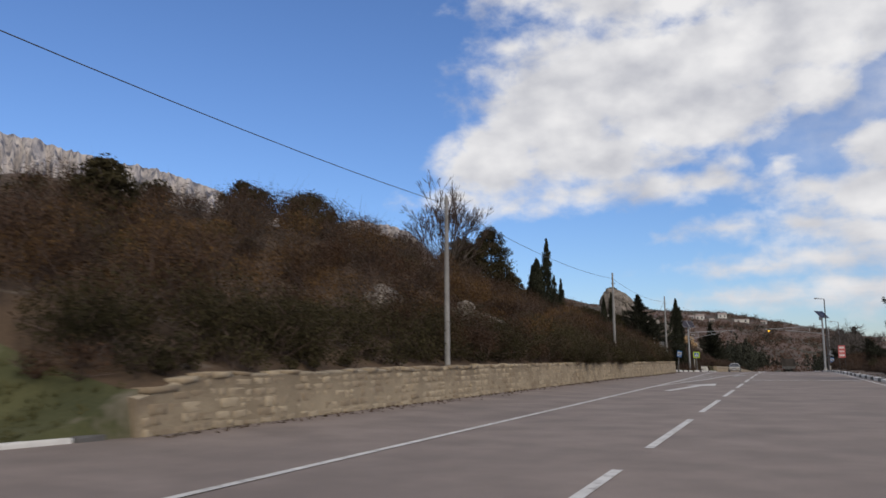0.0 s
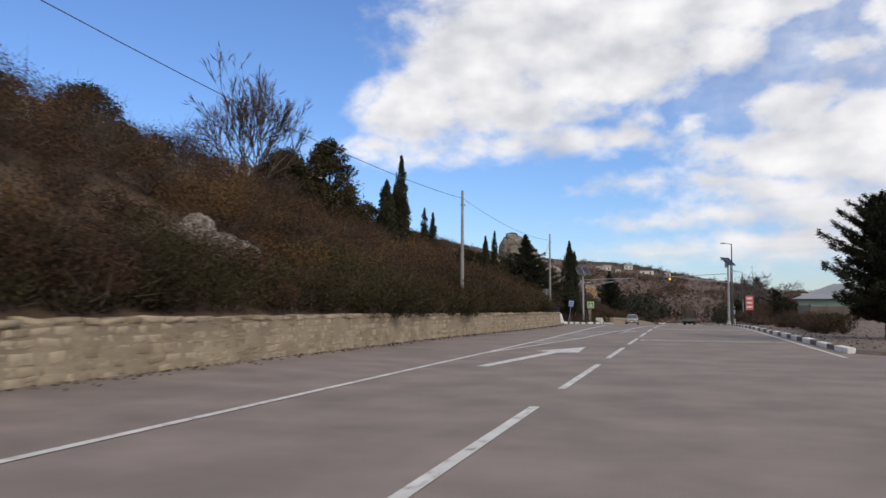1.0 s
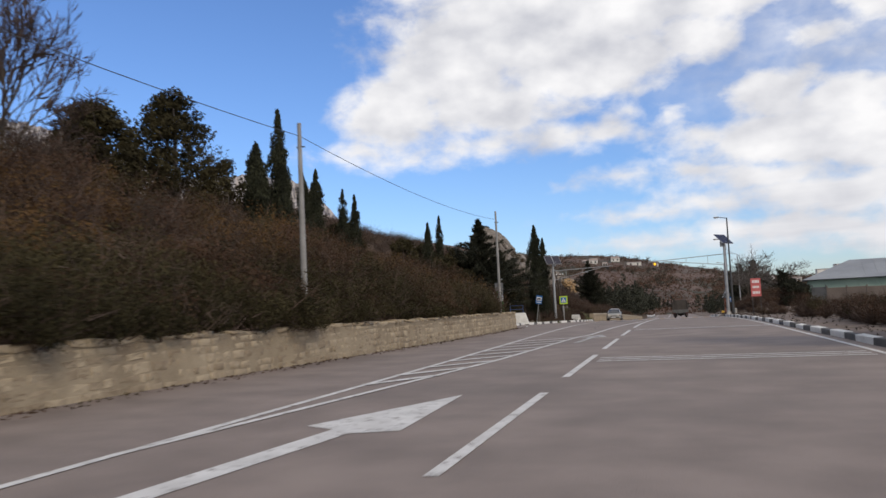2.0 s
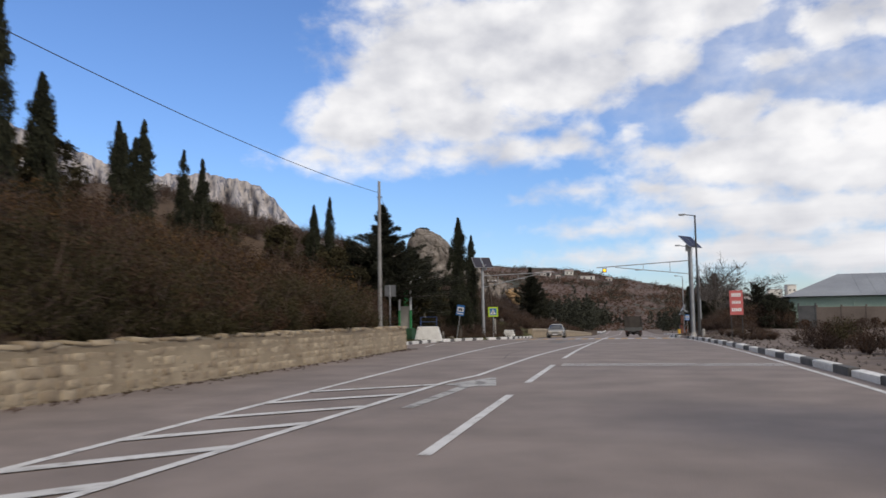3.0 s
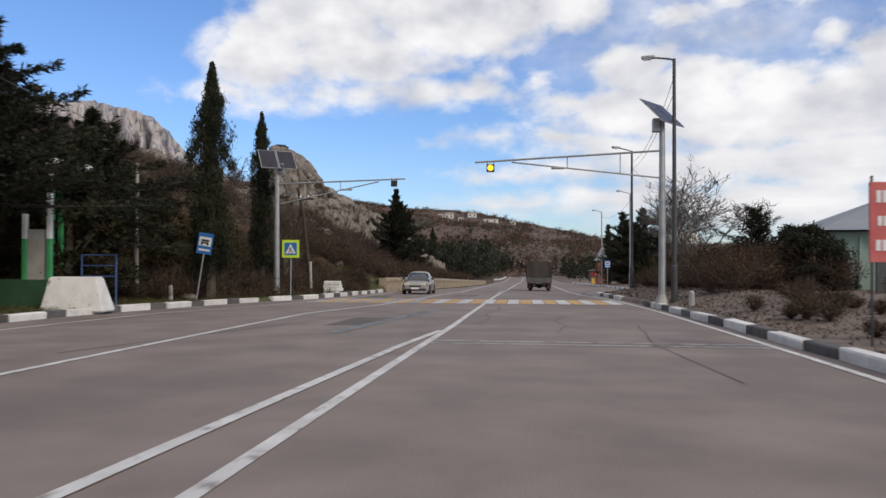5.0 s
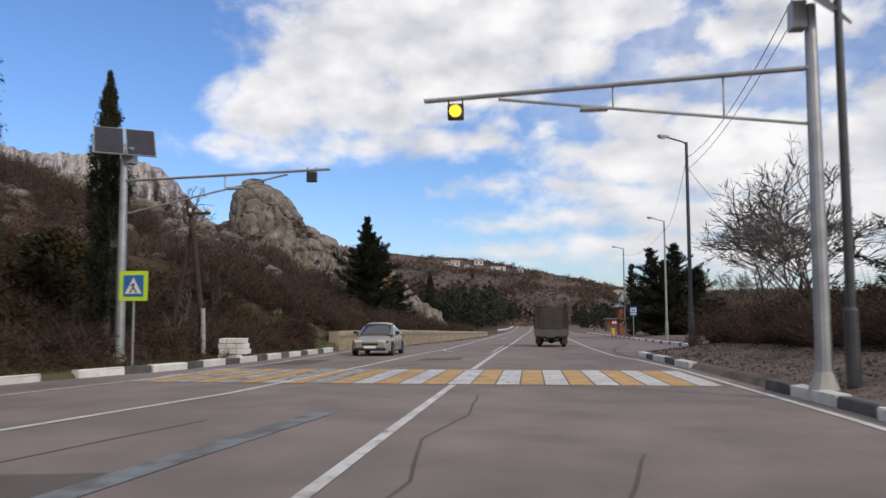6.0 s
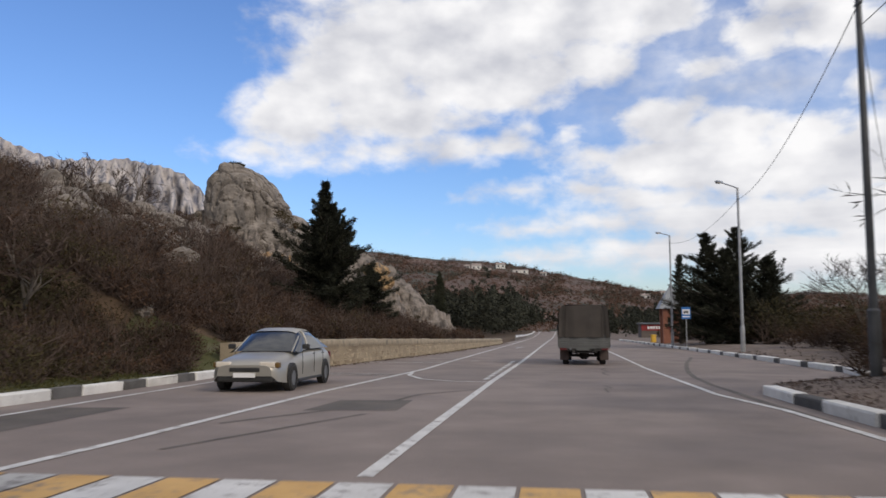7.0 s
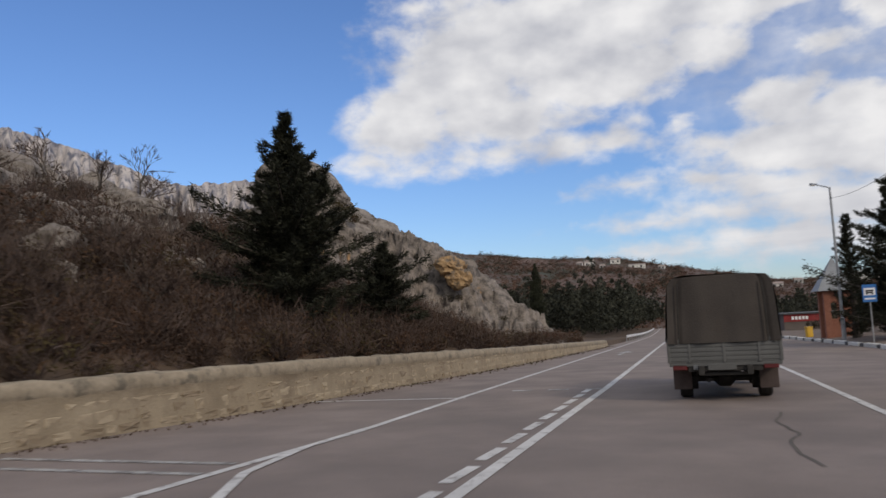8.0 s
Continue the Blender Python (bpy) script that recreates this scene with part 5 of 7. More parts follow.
bm = bmesh.new()
tube(bm, [(0.1, -0.12, 0), (0.04, -0.12, 1.9)], 0.085, 8)
part("stub", bm, CONCRETE, wp)
for k in (0.7, 1.7):
    bm = bmesh.new()
    tube(bm, [(0.03 - k * 0.05, -0.05, k), (0.03 - k * 0.05, -0.05, k + 0.1)], 0.17, 10)
    part("band", bm, STEEL_DARK, wp, "rusty wire binding")
bm = bmesh.new()
box(bm, -0.2, -0.1, 5.45, 0.9, 0.1, 0.1, 0.01)
part("crossarm", bm, WOOD_DARK, wp)
for k in (-0.55, -0.1, 0.2):
    bm = bmesh.new()
    tube(bm, [(k, -0.1, 5.5), (k, -0.1, 5.58), (k, -0.1, 5.66)], [0.03, 0.055, 0.03], 8)
    part("insulator", bm, SIGN_WHITE, wp, "pale porcelain insulator")
bm = bmesh.new()
tube(bm, [(-1.5, 0.3, 0.2), (-0.55, 0.05, 5.0)], [0.09, 0.07], 8)
part("prop", bm, WOOD_DARK, wp, "slanting timber prop")
sp = thing("thin_pole", -15.95, 106.4, ground_z(-15.95, 106.4) - 0.1, 0, "thin pale steel pole by the bus stop", "pole")
bm = bmesh.new()
tube(bm, [(0, 0, 0), (0, 0, 5.7)], [0.085, 0.065], 8)
part("shaft", bm, CONCRETE, sp)

# hoarding, with its unreadable lettering as plain bars
bb = thing("billboard", 5.88, 89.6, ground_z(5.88, 89.6) - 0.1, 0, "small red roadside billboard with white lettering bars", "billboard")
zb = ground_z(5.88, 89.6) - 0.1
for k in (-0.28, 0.28):
    bm = bmesh.new()
    tube(bm, [(k, 0.05, 0), (k, 0.05, 2.75 - zb)], 0.022, 6)
    part("leg", bm, STEEL_DARK, bb)
bm = bmesh.new()
box(bm, 0, 0, 1.98 - zb, 0.68, 0.05, 1.32, 0.01)
board = part("board", bm, SIGN_RED, bb)
for k, (zz, hh, ww) in enumerate(((2.4, 0.2, 0.5), (2.0, 0.16, 0.46), (1.6, 0.18, 0.52))):
    n = 5
    for j in range(n):
        bm = bmesh.new()
        plate(bm, -ww / 2 + ww * j / n + 0.01, zz - zb - hh / 2, -ww / 2 + ww * (j + 1) / n - 0.015, zz - zb + hh / 2, -0.03, 0.008)
        part("letter_bar", bm, SIGN_WHITE, board, "white lettering bar")


# ---- the kerb side: warehouse, fences, hedges, kiosk ----
METAL_ROOF = mat("grey_metal_roof", (0.19, 0.2, 0.215), (0.27, 0.285, 0.3), scale=0.4, rough=0.6, metal=0.1, fine=6, bump=0.05)
GREEN_WALL = mat("pale_green_cladding", (0.2, 0.29, 0.25), (0.28, 0.37, 0.32), scale=0.5, rough=0.7, fine=10, bump=0.1)
FENCE_BROWN = mat("brown_fence", (0.095, 0.078, 0.068), (0.145, 0.12, 0.106), scale=0.8, rough=0.9, fine=14, per_object=0.2)
wh = thing("warehouse", 12.6, 110.4, 0, -8, "long pale green warehouse with a hipped grey metal roof", "warehouse")
gz = ground_z(14, 111) - 0.6
W, D = 34.0, 11.0
bm = bmesh.new()
box(bm, W / 2, D / 2, gz / 2 + 1.28, W, D, 2.56 - gz, 0.03)
part("wall", bm, GREEN_WALL, wh)
for k in range(10):
    bm = bmesh.new()
    box(bm, 1.2 + k * 3.3, -0.05, gz / 2 + 1.15, 0.16, 0.12, 2.3 - gz)
    part("pilaster", bm, GREEN_WALL, wh)
bm = bmesh.new()
pts = [(-0.5, -0.5, 2.6), (W + 0.5, -0.5, 2.6), (W + 0.5, D + 0.5, 2.6), (-0.5, D + 0.5, 2.6), (4.0, D / 2, 4.5), (W - 4.0, D / 2, 4.5)]
v = [bm.verts.new(p) for p in pts]
for f in ((0, 1, 5, 4), (2, 3, 4, 5), (0, 4, 3), (1, 2, 5), (3, 2, 1, 0)):
    bm.faces.new([v[i] for i in f])
roof = part("roof", bm, METAL_ROOF, wh)
for k in range(24):
    q = 5 + k * (W - 10) / 23
    bm = bmesh.new()
    tube(bm, [(q, -0.5, 2.605), (q, D / 2, 4.505)], 0.014, 4)
    part("seam", bm, METAL_ROOF, roof)

fence = thing("fence", 13.2, 104.5, 0, 0, "weathered grey-brown panel fence with posts before the warehouse", "fence")
fz = ground_z(16, 104) - 0.1
for k in range(16):
    bm = bmesh.new()
    box(bm, k * 1.6 + 0.8, 0, fz + 0.82 + 0.02 * math.sin(k * 2.3), 1.52, 0.06, 1.64, 0.008)
    part("panel", bm, FENCE_BROWN, fence)
for k in range(17):
    bm = bmesh.new()
    box(bm, k * 1.6, 0, fz + 0.88, 0.1, 0.12, 1.8, 0.01)
    part("post", bm, FENCE_BROWN, fence)
gate = thing("metal_gate", 12.0, 104.5, fz, 0, "dark blue-grey sheet metal gate beside the panel fence", "gate")
bm = bmesh.new()
box(bm, 0.55, 0, 0.9, 1.05, 0.05, 1.7, 0.01)
part("leaf", bm, STEEL_DARK, gate)
for k in (0.0, 1.12):
    bm = bmesh.new()
    box(bm, k, 0, 0.95, 0.1, 0.1, 1.95, 0.01)
    part("post", bm, STEEL_DARK, gate)


def shrubs_at(name, pts, rad, material, label, leaves, twigs, leaf, seed, squash=1.0, twig_mat=None):
    pts = np.array([(x, y, ground_z(x, y)) for x, y in pts])
    return shrub_field(name, pts, rad, material, label, leaves, twigs, leaf, seed, squash, twig_mat)


gh = np.random.default_rng(61)
LOT_R = 0.62
shrubs_at("verge_hedge", [(gh.uniform(8.8, 12.5), gh.uniform(106, 126)) for k in range(80)] + [(gh.uniform(11.8, 15), gh.uniform(126, 150)) for k in range(60)], 1.1, SHRUB, "tangled brown hedge along the verge", 520, 200, 0.08, 62)
shrubs_at("verge_underwood", [(gh.uniform(6.6, 9.0), gh.uniform(110, 127)) for k in range(60)], 0.55, SHRUB, "low brown underwood along the verge", 420, 160, 0.05, 79)
shrubs_at("verge_underwood_grey", [(gh.uniform(7.2, 9.6), gh.uniform(108, 128)) for k in range(40)], 0.9, SHRUB_GREY, "grey leafless underwood along the verge", 420, 220, 0.05, 80)
shrubs_at("verge_bush", [(6.6, 105.4), (7.3, 106.2), (7.2, 104.9), (7.9, 105.6)], 0.85, SHRUB, "rounded brown bush behind the verge bollard", 900, 260, 0.06, 78)
shrubs_at("fence_hedge", [(gh.uniform(12, 30), gh.uniform(101.5, 103.8)) for k in range(26)], 0.4, SHRUB, "brown hedge before the board fence", 420, 140, 0.08, 68)
shrubs_at("verge_hedge_dark", [(gh.uniform(9.8, 12.2), gh.uniform(107, 124)) for k in range(26)] + [(gh.uniform(13, 17), gh.uniform(124, 150)) for k in range(24)], 1.15, SHRUB_GREEN, "dark evergreen thicket behind the verge", 800, 60, 0.13, 63)
shrubs_at("lot_scrub", [(gh.uniform(6.9, 8.4), gh.uniform(58, 81)) for k in range(44)], LOT_R, SHRUB, "brown winter hedge behind the gravel verge", 700, 260, 0.045, 64)
shrubs_at("lot_scrub_dark", [(gh.uniform(7.2, 8.6), gh.uniform(58, 79)) for k in range(16)], LOT_R, SHRUB_GREEN, "dark olive shrubs in the verge hedge", 460, 40, 0.07, 74)
shrubs_at("lot_scrub", [(gh.uniform(5.5, 8.2), gh.uniform(86, 100)) for k in range(26)], 0.34, SHRUB, "low dry scrub round the billboard", 300, 260, 0.04, 66)
shrubs_at("hedge_far", [(gh.uniform(13, 18), gh.uniform(150, 215)) for k in range(66)] + [(gh.uniform(10.6, 16), gh.uniform(166, 171)) for k in range(14)], 1.6, SHRUB_GREEN, "dark hedge behind the bus stop", 420, 60, 0.14, 65)
conifer("pine", 8.7, 51.0, 6.6, 4.9, 91, "dark dense low-boughed pine beside the lane", -0.06, 1.5, base=0.14, power=0.55, dense=2.0)
for k, (x, y, top, w) in enumerate([(10.6, 107.0, 2.7, 2.2), (11.6, 108.6, 2.5, 2.2), (11.6, 112, 2.9, 2.2)]):
    evergreen(x, y, top, w * 1.15, 92 + k, "dark evergreen tree in the thicket", NEEDLES, 0.03, "thicket evergreens", 80, 160, 0.09)
for k, (x, y, top, w) in enumerate([(11.0, 168.0, 6.85, 5.4), (13.3, 168.6, 7.35, 6.2), (9.9, 174.0, 5.7, 2.4), (15.0, 166.5, 4.9, 5.4), (12.2, 167.0, 5.6, 6.2)]):
    conifer("spruce", x, y, top, w, 101 + k, "dark bushy spruce behind the bus stop", -0.05, 1.1, base=0.02, power=0.75, group="spruces by the bus stop")
for k, (x, y, top, sp_, ln) in enumerate([(8.5, 117.0, 6.6, 0.6, 0.0), (8.8, 119.5, 6.2, 0.75, -0.15), (9.6, 121.0, 8.0, 0.7, 0.0), (9.6, 124.5, 7.6, 0.7, -0.25), (12.0, 127.0, 8.2, 0.7, -0.1), (12.2, 134, 4.6, 0.6, 0.0), (12.5, 142.0, 4.2, 0.6, 0.0)]):
    bare_tree(x, y, top, sp_, 110 + k, "leafless tree with wiry branches over the verge", "verge trees", 6, ln, trunk=0.0085, thin=0.0045, twig=TWIG_GREY)
conifer("pine", 10.9, 115.0, 3.75, 2.6, 131, "young dark pine standing above the thicket", -0.1, 0.6, base=0.2, power=0.6)
bare_tree(7.5, 113.8, 5.4, 0.65, 130, "leafless tree with wiry branches over the verge", "verge trees", 6, 0, trunk=0.0085, thin=0.0045, twig=TWIG_GREY)
for k, (x, y, top) in enumerate([(-12.6, 136.0, 2.6), (-13.0, 139.5, 3.0), (-12.0, 142.0, 2.4), (-14.6, 141, 4.0), (-15.4, 146, 4.4), (-13.6, 150, 3.0), (-17, 137, 4.6), (-18, 144, 5.4), (-14.0, 133.0, 3.4), (-16, 128, 4.4), (-15.5, 124, 4.0),
                                 (-31, 155, 12.6), (-33, 161, 13.2), (-28.6, 149, 11.0), (-36, 168, 14.2), (-22, 141, 7.6), (-14.6, 121.5, 3.2), (-25, 157, 8.5), (-20, 152, 6)]):
    bare_tree(x, y, top, 0.6, 140 + k, "leafless scrub tree on the rocky slope", "slope scrub trees", 5, gh.uniform(-0.2, 0.2), trunk=0.024, thin=0.014)

BRICK = mat("kiosk_brick", (0.2, 0.082, 0.053), (0.3, 0.132, 0.088), scale=1.5, fine=12, bump=0.3)
SHOP_RED = mat("dull_red_signboard", (0.19, 0.025, 0.025), (0.27, 0.04, 0.04), scale=1.5, fine=12, bump=0.05)
YELLOW_PLASTIC = mat("yellow_plastic", (0.55, 0.33, 0.03), (0.65, 0.4, 0.05), scale=2, fine=20, rough=0.5, bump=0)
# darker copy of the green paint: shadow over the plinth put into the colour
GREEN_SHADED = mat("shaded_green_paint", (0.025, 0.07, 0.035), (0.04, 0.1, 0.05), scale=2, fine=20, rough=0.8, bump=0.1)
GREEN_PAINT = mat("green_paint", (0.05, 0.28, 0.1), (0.08, 0.36, 0.14), scale=2, fine=20, rough=0.5, bump=0.05)
kz = ground_z(10.0, 180) - 0.1
ki = thing("bus_shelter", 9.85, 180.0, kz, 0, "brick bus shelter with a steep grey pyramid roof", "bus shelter")
for sx in (-0.6, 0.6):
    for sy in (-1.0, 1.0):
        bm = bmesh.new()
        box(bm, sx, sy, 1.62, 0.4, 0.4, 3.24, 0.02)
        part("pillar", bm, BRICK, ki)
bm = bmesh.new()
box(bm, 0.62, 0, 1.3, 0.22, 1.8, 2.6, 0.01)
part("back_wall", bm, BRICK, ki)
bm = bmesh.new()
box(bm, 0, -0.95, 0.65, 0.9, 0.2, 1.3, 0.01)
box(bm, 0, -0.95, 2.75, 0.9, 0.2, 0.8, 0.01)
box(bm, 0.22, -0.95, 1.82, 0.46, 0.2, 1.1, 0.01)
part("side_wall", bm, BRICK, ki, "brick side wall with a small opening")
bm = bmesh.new()
base_ = [bm.verts.new((sx * 1.15, sy * 1.45, 3.15)) for sx, sy in ((-1, -1), (1, -1), (1, 1), (-1, 1))]
tip_ = bm.verts.new((0.1, 0, 5.4))
for a, b in ((0, 1), (1, 2), (2, 3), (3, 0)):
    bm.faces.new((base_[a], base_[b], tip_))
bm.faces.new(base_[::-1])
part("roof", bm, METAL_ROOF, ki)


def litter_bin(x, y, s=1.0):
    t = thing("litter_bin", x, y, ground_z(x, y) - 0.02, 15, "yellow plastic litter bin on the verge", "litter bin", "yellow bins")
    bm = bmesh.new()
    box(bm, 0, 0, 0.38 * s, 0.42 * s, 0.42 * s, 0.7 * s, 0.04)
    part("tub", bm, YELLOW_PLASTIC, t)
    bm = bmesh.new()
    box(bm, 0, 0, 0.76 * s, 0.46 * s, 0.46 * s, 0.08 * s, 0.025)
    part("rim", bm, YELLOW_PLASTIC, t)


litter_bin(-14.4, 93.6, 0.9)
litter_bin(9.0, 186.0, 1.0)

# bus stop on the hill side
bz = ground_z(-13.6, 98.2)
blk = thing("concrete_block", -13.6, 98.4, bz - 0.05, 6, "whitish tapered concrete block at the bus bay", "concrete block")
bm = bmesh.new()
lo = [bm.verts.new((sx * 0.98, sy * 0.42, 0)) for sx, sy in ((-1, -1), (1, -1), (1, 1), (-1, 1))]
hi = [bm.verts.new((sx * 0.72 - 0.05, sy * 0.24, 1.05)) for sx, sy in ((-1, -1), (1, -1), (1, 1), (-1, 1))]
bm.faces.new(lo[::-1])
bm.faces.new(hi)
for k in range(4):
    bm.faces.new((lo[k], lo[(k + 1) % 4], hi[(k + 1) % 4], hi[k]))
bmesh.ops.bevel(bm, geom=list(bm.edges), offset=0.04, segments=2, affect="EDGES")
part("block", bm, WHITEWASH, blk)
sh = thing("bus_shelter", -15.6, 99.4, ground_z(-15.6, 99.4) - 0.1, 0, "green and white bus shelter standing among the cedars", "bus shelter")
bm = bmesh.new()
box(bm, -0.4, 0.6, 0.5, 1.9, 1.6, 1.0, 0.02)
part("plinth", bm, GREEN_SHADED, sh, "green plinth with shadow put into its colour")
for px, top_ in ((-0.42, 3.1), (0.42, 4.4)):
    bm = bmesh.new()
    box(bm, px, 0, 1.6, 0.13, 0.16, 1.4, 0.012)
    post = part("post", bm, GREEN_PAINT, sh, "post painted green below and white above")
    bm = bmesh.new()
    box(bm, px, 0, (2.3 + top_) / 2, 0.13, 0.16, top_ - 2.3, 0.012)
    part("post_top", bm, SIGN_WHITE, post)
bm = bmesh.new()
box(bm, 0, 0.04, 1.75, 0.7, 0.06, 1.7, 0.008)
part("panel", bm, CONCRETE, sh, "grey rendered panel")
bm = bmesh.new()
box(bm, 0, 0.8, 4.5, 1.6, 2.2, 0.16, 0.02, Matrix.Rotation(radians(-20), 4, "Y"))
part("canopy", bm, SIGN_WHITE, sh, "tilted white canopy slab")
for dy in (1.4, 1.9):
    bm = bmesh.new()
    box(bm, -0.42, dy, 2.5, 0.13, 0.16, 3.2, 0.012)
    part("post", bm, GREEN_PAINT, sh)
rail = thing("rail_frame", -14.1, 100.4, ground_z(-13.9, 100.2), 0, "blue tubular railing beside the bus stop", "railing")
RAIL_BLUE = mat("blue_rail", (0.05, 0.09, 0.22), (0.08, 0.13, 0.3), scale=2, fine=30, rough=0.5, bump=0)
for zz in (0.5, 0.85, 1.2):
    bm = bmesh.new()
    tube(bm, [(-0.6, 0, zz + 0.5), (0.6, 0, zz + 0.5)], 0.025, 6)
    part("rail", bm, RAIL_BLUE, rail)
for xx in (-0.6, 0.6):
    bm = bmesh.new()
    tube(bm, [(xx, 0, 0), (xx, 0, 1.7)], 0.03, 6)
    part("post", bm, RAIL_BLUE, rail)
# white-washed stub of masonry at the kerb, with its own stones
stub = thing("masonry_stub", -10.75, 118.4, ground_z(-10.75, 118.4) - 0.05, 5, "whitewashed stub of stone masonry at the kerb", "wall stub")
gs = np.random.default_rng(71)
for r in range(4):
    xx = -0.55 + 0.04 * (r % 2)
    while xx < 0.32:
        w_ = gs.uniform(0.22, 0.4)
        bm = bmesh.new()
        box(bm, xx + w_ / 2, gs.uniform(-0.02, 0.02), 0.1 + r * 0.19, w_ - 0.015, 0.62, 0.18, 0.03)
        part("stone", bm, WHITEWASH, stub)
        xx += w_
for x, y, hh in ((-14.4, 106.2, 0.62), (5.3, 102.3, 0.5)):
    t = thing("bollard", x, y, ground_z(x, y) - 0.05, 0, "short weathered pale stone bollard", "bollard", "bollards")
    bm = bmesh.new()
    tube(bm, [(0, 0, 0), (0, 0, hh), (0, 0, hh + 0.05)], [0.1, 0.09, 0.05], 12)
    part("post", bm, CONCRETE, t)
for x, y, s, k in ((-14.4, 107.3, 0.24, 31), (-13.9, 107.0, 0.2, 32), (-9.3, 158.0, 0.5, 33), (-12.6, 127.0, 0.35, 34)):
    crag("boulder", x, y, ground_z(x, y) + s * 0.3, s, s * 1.2, s * 0.8, k, "pale loose boulder on the verge", ROCK, 3)
# steel crash barrier on the far left side
bar = thing("crash_barrier", 0, 0, 0, 0, "pale steel crash barrier along the far bend", "guard rail")
pts = [(float(left_edge(y)) + 0.5, y) for y in np.arange(206, 290, 2.0)]
bm = bmesh.new()
for dz in (0.55, 0.68):
    tube(bm, [(x, y, float(road_z(y)) + dz) for x, y in pts], 0.06, 6)
part("beam", bm, SIGN_WHITE, bar, "pale steel beam")
for x, y in pts[::2]:
    bm = bmesh.new()
    tube(bm, [(x, y, float(road_z(y))), (x, y, float(road_z(y)) + 0.7)], 0.04, 6)
    part("post", bm, GALV, bar)
# red roadside building with a sign band whose letters are plain bars
shop = thing("shop", 15.5, 230, float(road_z(226)), 0, "low dark shop building with a red lettered signboard", "shop")
bm = bmesh.new()
box(bm, 0, 0, 1.1, 7, 5, 2.2, 0.05)
part("wall", bm, FENCE_BROWN, shop)
bm = bmesh.new()
box(bm, -1.0, -2.52, 1.75, 5.0, 0.08, 0.9, 0.02)
board = part("signboard", bm, SHOP_RED, shop, "dull red signboard")
bm = bmesh.new()
box(bm, 0, 0, 2.3, 7.5, 5.5, 0.2, 0.03)
part("roof", bm, STEEL_DARK, shop)
for k in range(5):
    bm = bmesh.new()
    plate(bm, -2.6 + k * 0.4, 1.55, -2.32 + k * 0.4, 1.95, -2.58, 0.04)
    part("letter_bar", bm, SIGN_WHITE, board, "white lettering bar")


OCHRE = mat("ochre_rock_scar", (0.2, 0.125, 0.06), (0.4, 0.27, 0.14), scale=1.4, detail=8.0, rough=0.95, bump=1.0, fine=6, spots=((0.12, 0.1, 0.08), 1.2, 0.52, 0.62))
for x, y, z, a, b, k in ((-20.9, 194.5, 5.6, 1.3, 0.9, 91), (-20.2, 194.0, 4.4, 1.0, 0.8, 92)):
    crag("rock_scar", x, y, z, a, a, b, k, "fresh ochre scar in the limestone spur", OCHRE, 4, 1.7)
rock_foot = leaf_soup([(-32.4, 193.6, 12.6), (-31.4, 193.4, 12.0), (-30.6, 194.0, 11.2), (-39.6, 191.6, 11.0), (-37.6, 191.4, 10.6), (-43.4, 193.0, 12.2), (-44.8, 193.2, 12.6), (-46.2, 193.0, 12.4)], [0.9, 0.95, 0.7, 1.1, 0.9, 1.0, 1.1, 1.0], 420, 0.14, 0.8, 0.35, seed=33)
tagged(new("rock_foot_bushes", tri_mesh("rock_foot_bushes", *rock_foot, SHRUB)), "dense brown bushes round the foot of the great rock", "shrubs", kind="stuff")
spur_pts = []
for k in range(70):
    r_, c_ = int(gh.integers(8, 70)), int(gh.integers(50, 200))
    spur_pts.append(g_s[r_, c_])
foot = np.array([(float(left_edge(y)) - d, y, ground_z(float(left_edge(y)) - d, y)) for d, y in zip(gh.uniform(1.0, 11, 90), gh.uniform(164, 190, 90))])
shrub_field("spur_foot_scrub", foot, 0.75, SHRUB, "low brown scrub at the foot of the spur", 200, 120, 0.09, 97)
shrub_field("spur_shrubs", np.array(spur_pts), 0.6, SHRUB_GREEN, "scattered dark shrubs rooted on the rocky spur", 240, 60, 0.09, 67, 0.9)
# grass tufts and fallen leaves on the verges
def tufts(name, pts, per, h, material, label, seed):
    V, F = twig_soup(pts, [h] * len(pts), per, 0.9, 0.009, seed)
    return tagged(new(name, tri_mesh(name, V, F, material)), label, "grass", kind="stuff")


GRASS = mat("dry_grass", (0.04, 0.042, 0.014), (0.11, 0.1, 0.04), scale=0.8, fine=6, bump=0, per_island=0.5, spec=0.1)
gt = np.random.default_rng(88)
yy_ = gt.uniform(84.5, 131, 2600)
xx_ = left_edge(yy_) - gt.uniform(0.4, 4.5, 2600)
tufts("verge_grass", np.stack([xx_, yy_, hill_z(xx_, yy_)], -1), 15, 0.17, GRASS, "short winter grass beside the bus bay", 89)
yy_ = gt.uniform(-14, 6, 900)
xx_ = left_edge(yy_) - gt.uniform(0.4, 4.5, 900)
tufts("corner_grass", np.stack([xx_, yy_, hill_z(xx_, yy_)], -1), 22, 0.2, GRASS, "short winter grass before the stone wall", 189)
yy_ = gt.uniform(41, 150, 1100)
xx_ = right_edge(yy_) + 0.5 + 8.0 * gt.random(1100) ** 1.6
tufts("verge_grass_right", np.stack([xx_, yy_, right_z(xx_, yy_)], -1), 16, 0.09, SHRUB_GREY, "dry brown grass tufts along the kerb", 90)
yy_ = gt.uniform(92, 127, 9000)
xx_ = right_edge(yy_) + 0.35 + 4.5 * gt.random(9000) ** 1.2
tufts("leaf_litter", np.stack([xx_, yy_, right_z(xx_, yy_) - 0.01], -1), 5, 0.05, SHRUB, "dead leaves and stalks strewn over the verge", 190)
yy_ = gt.uniform(6, 190, 2600)
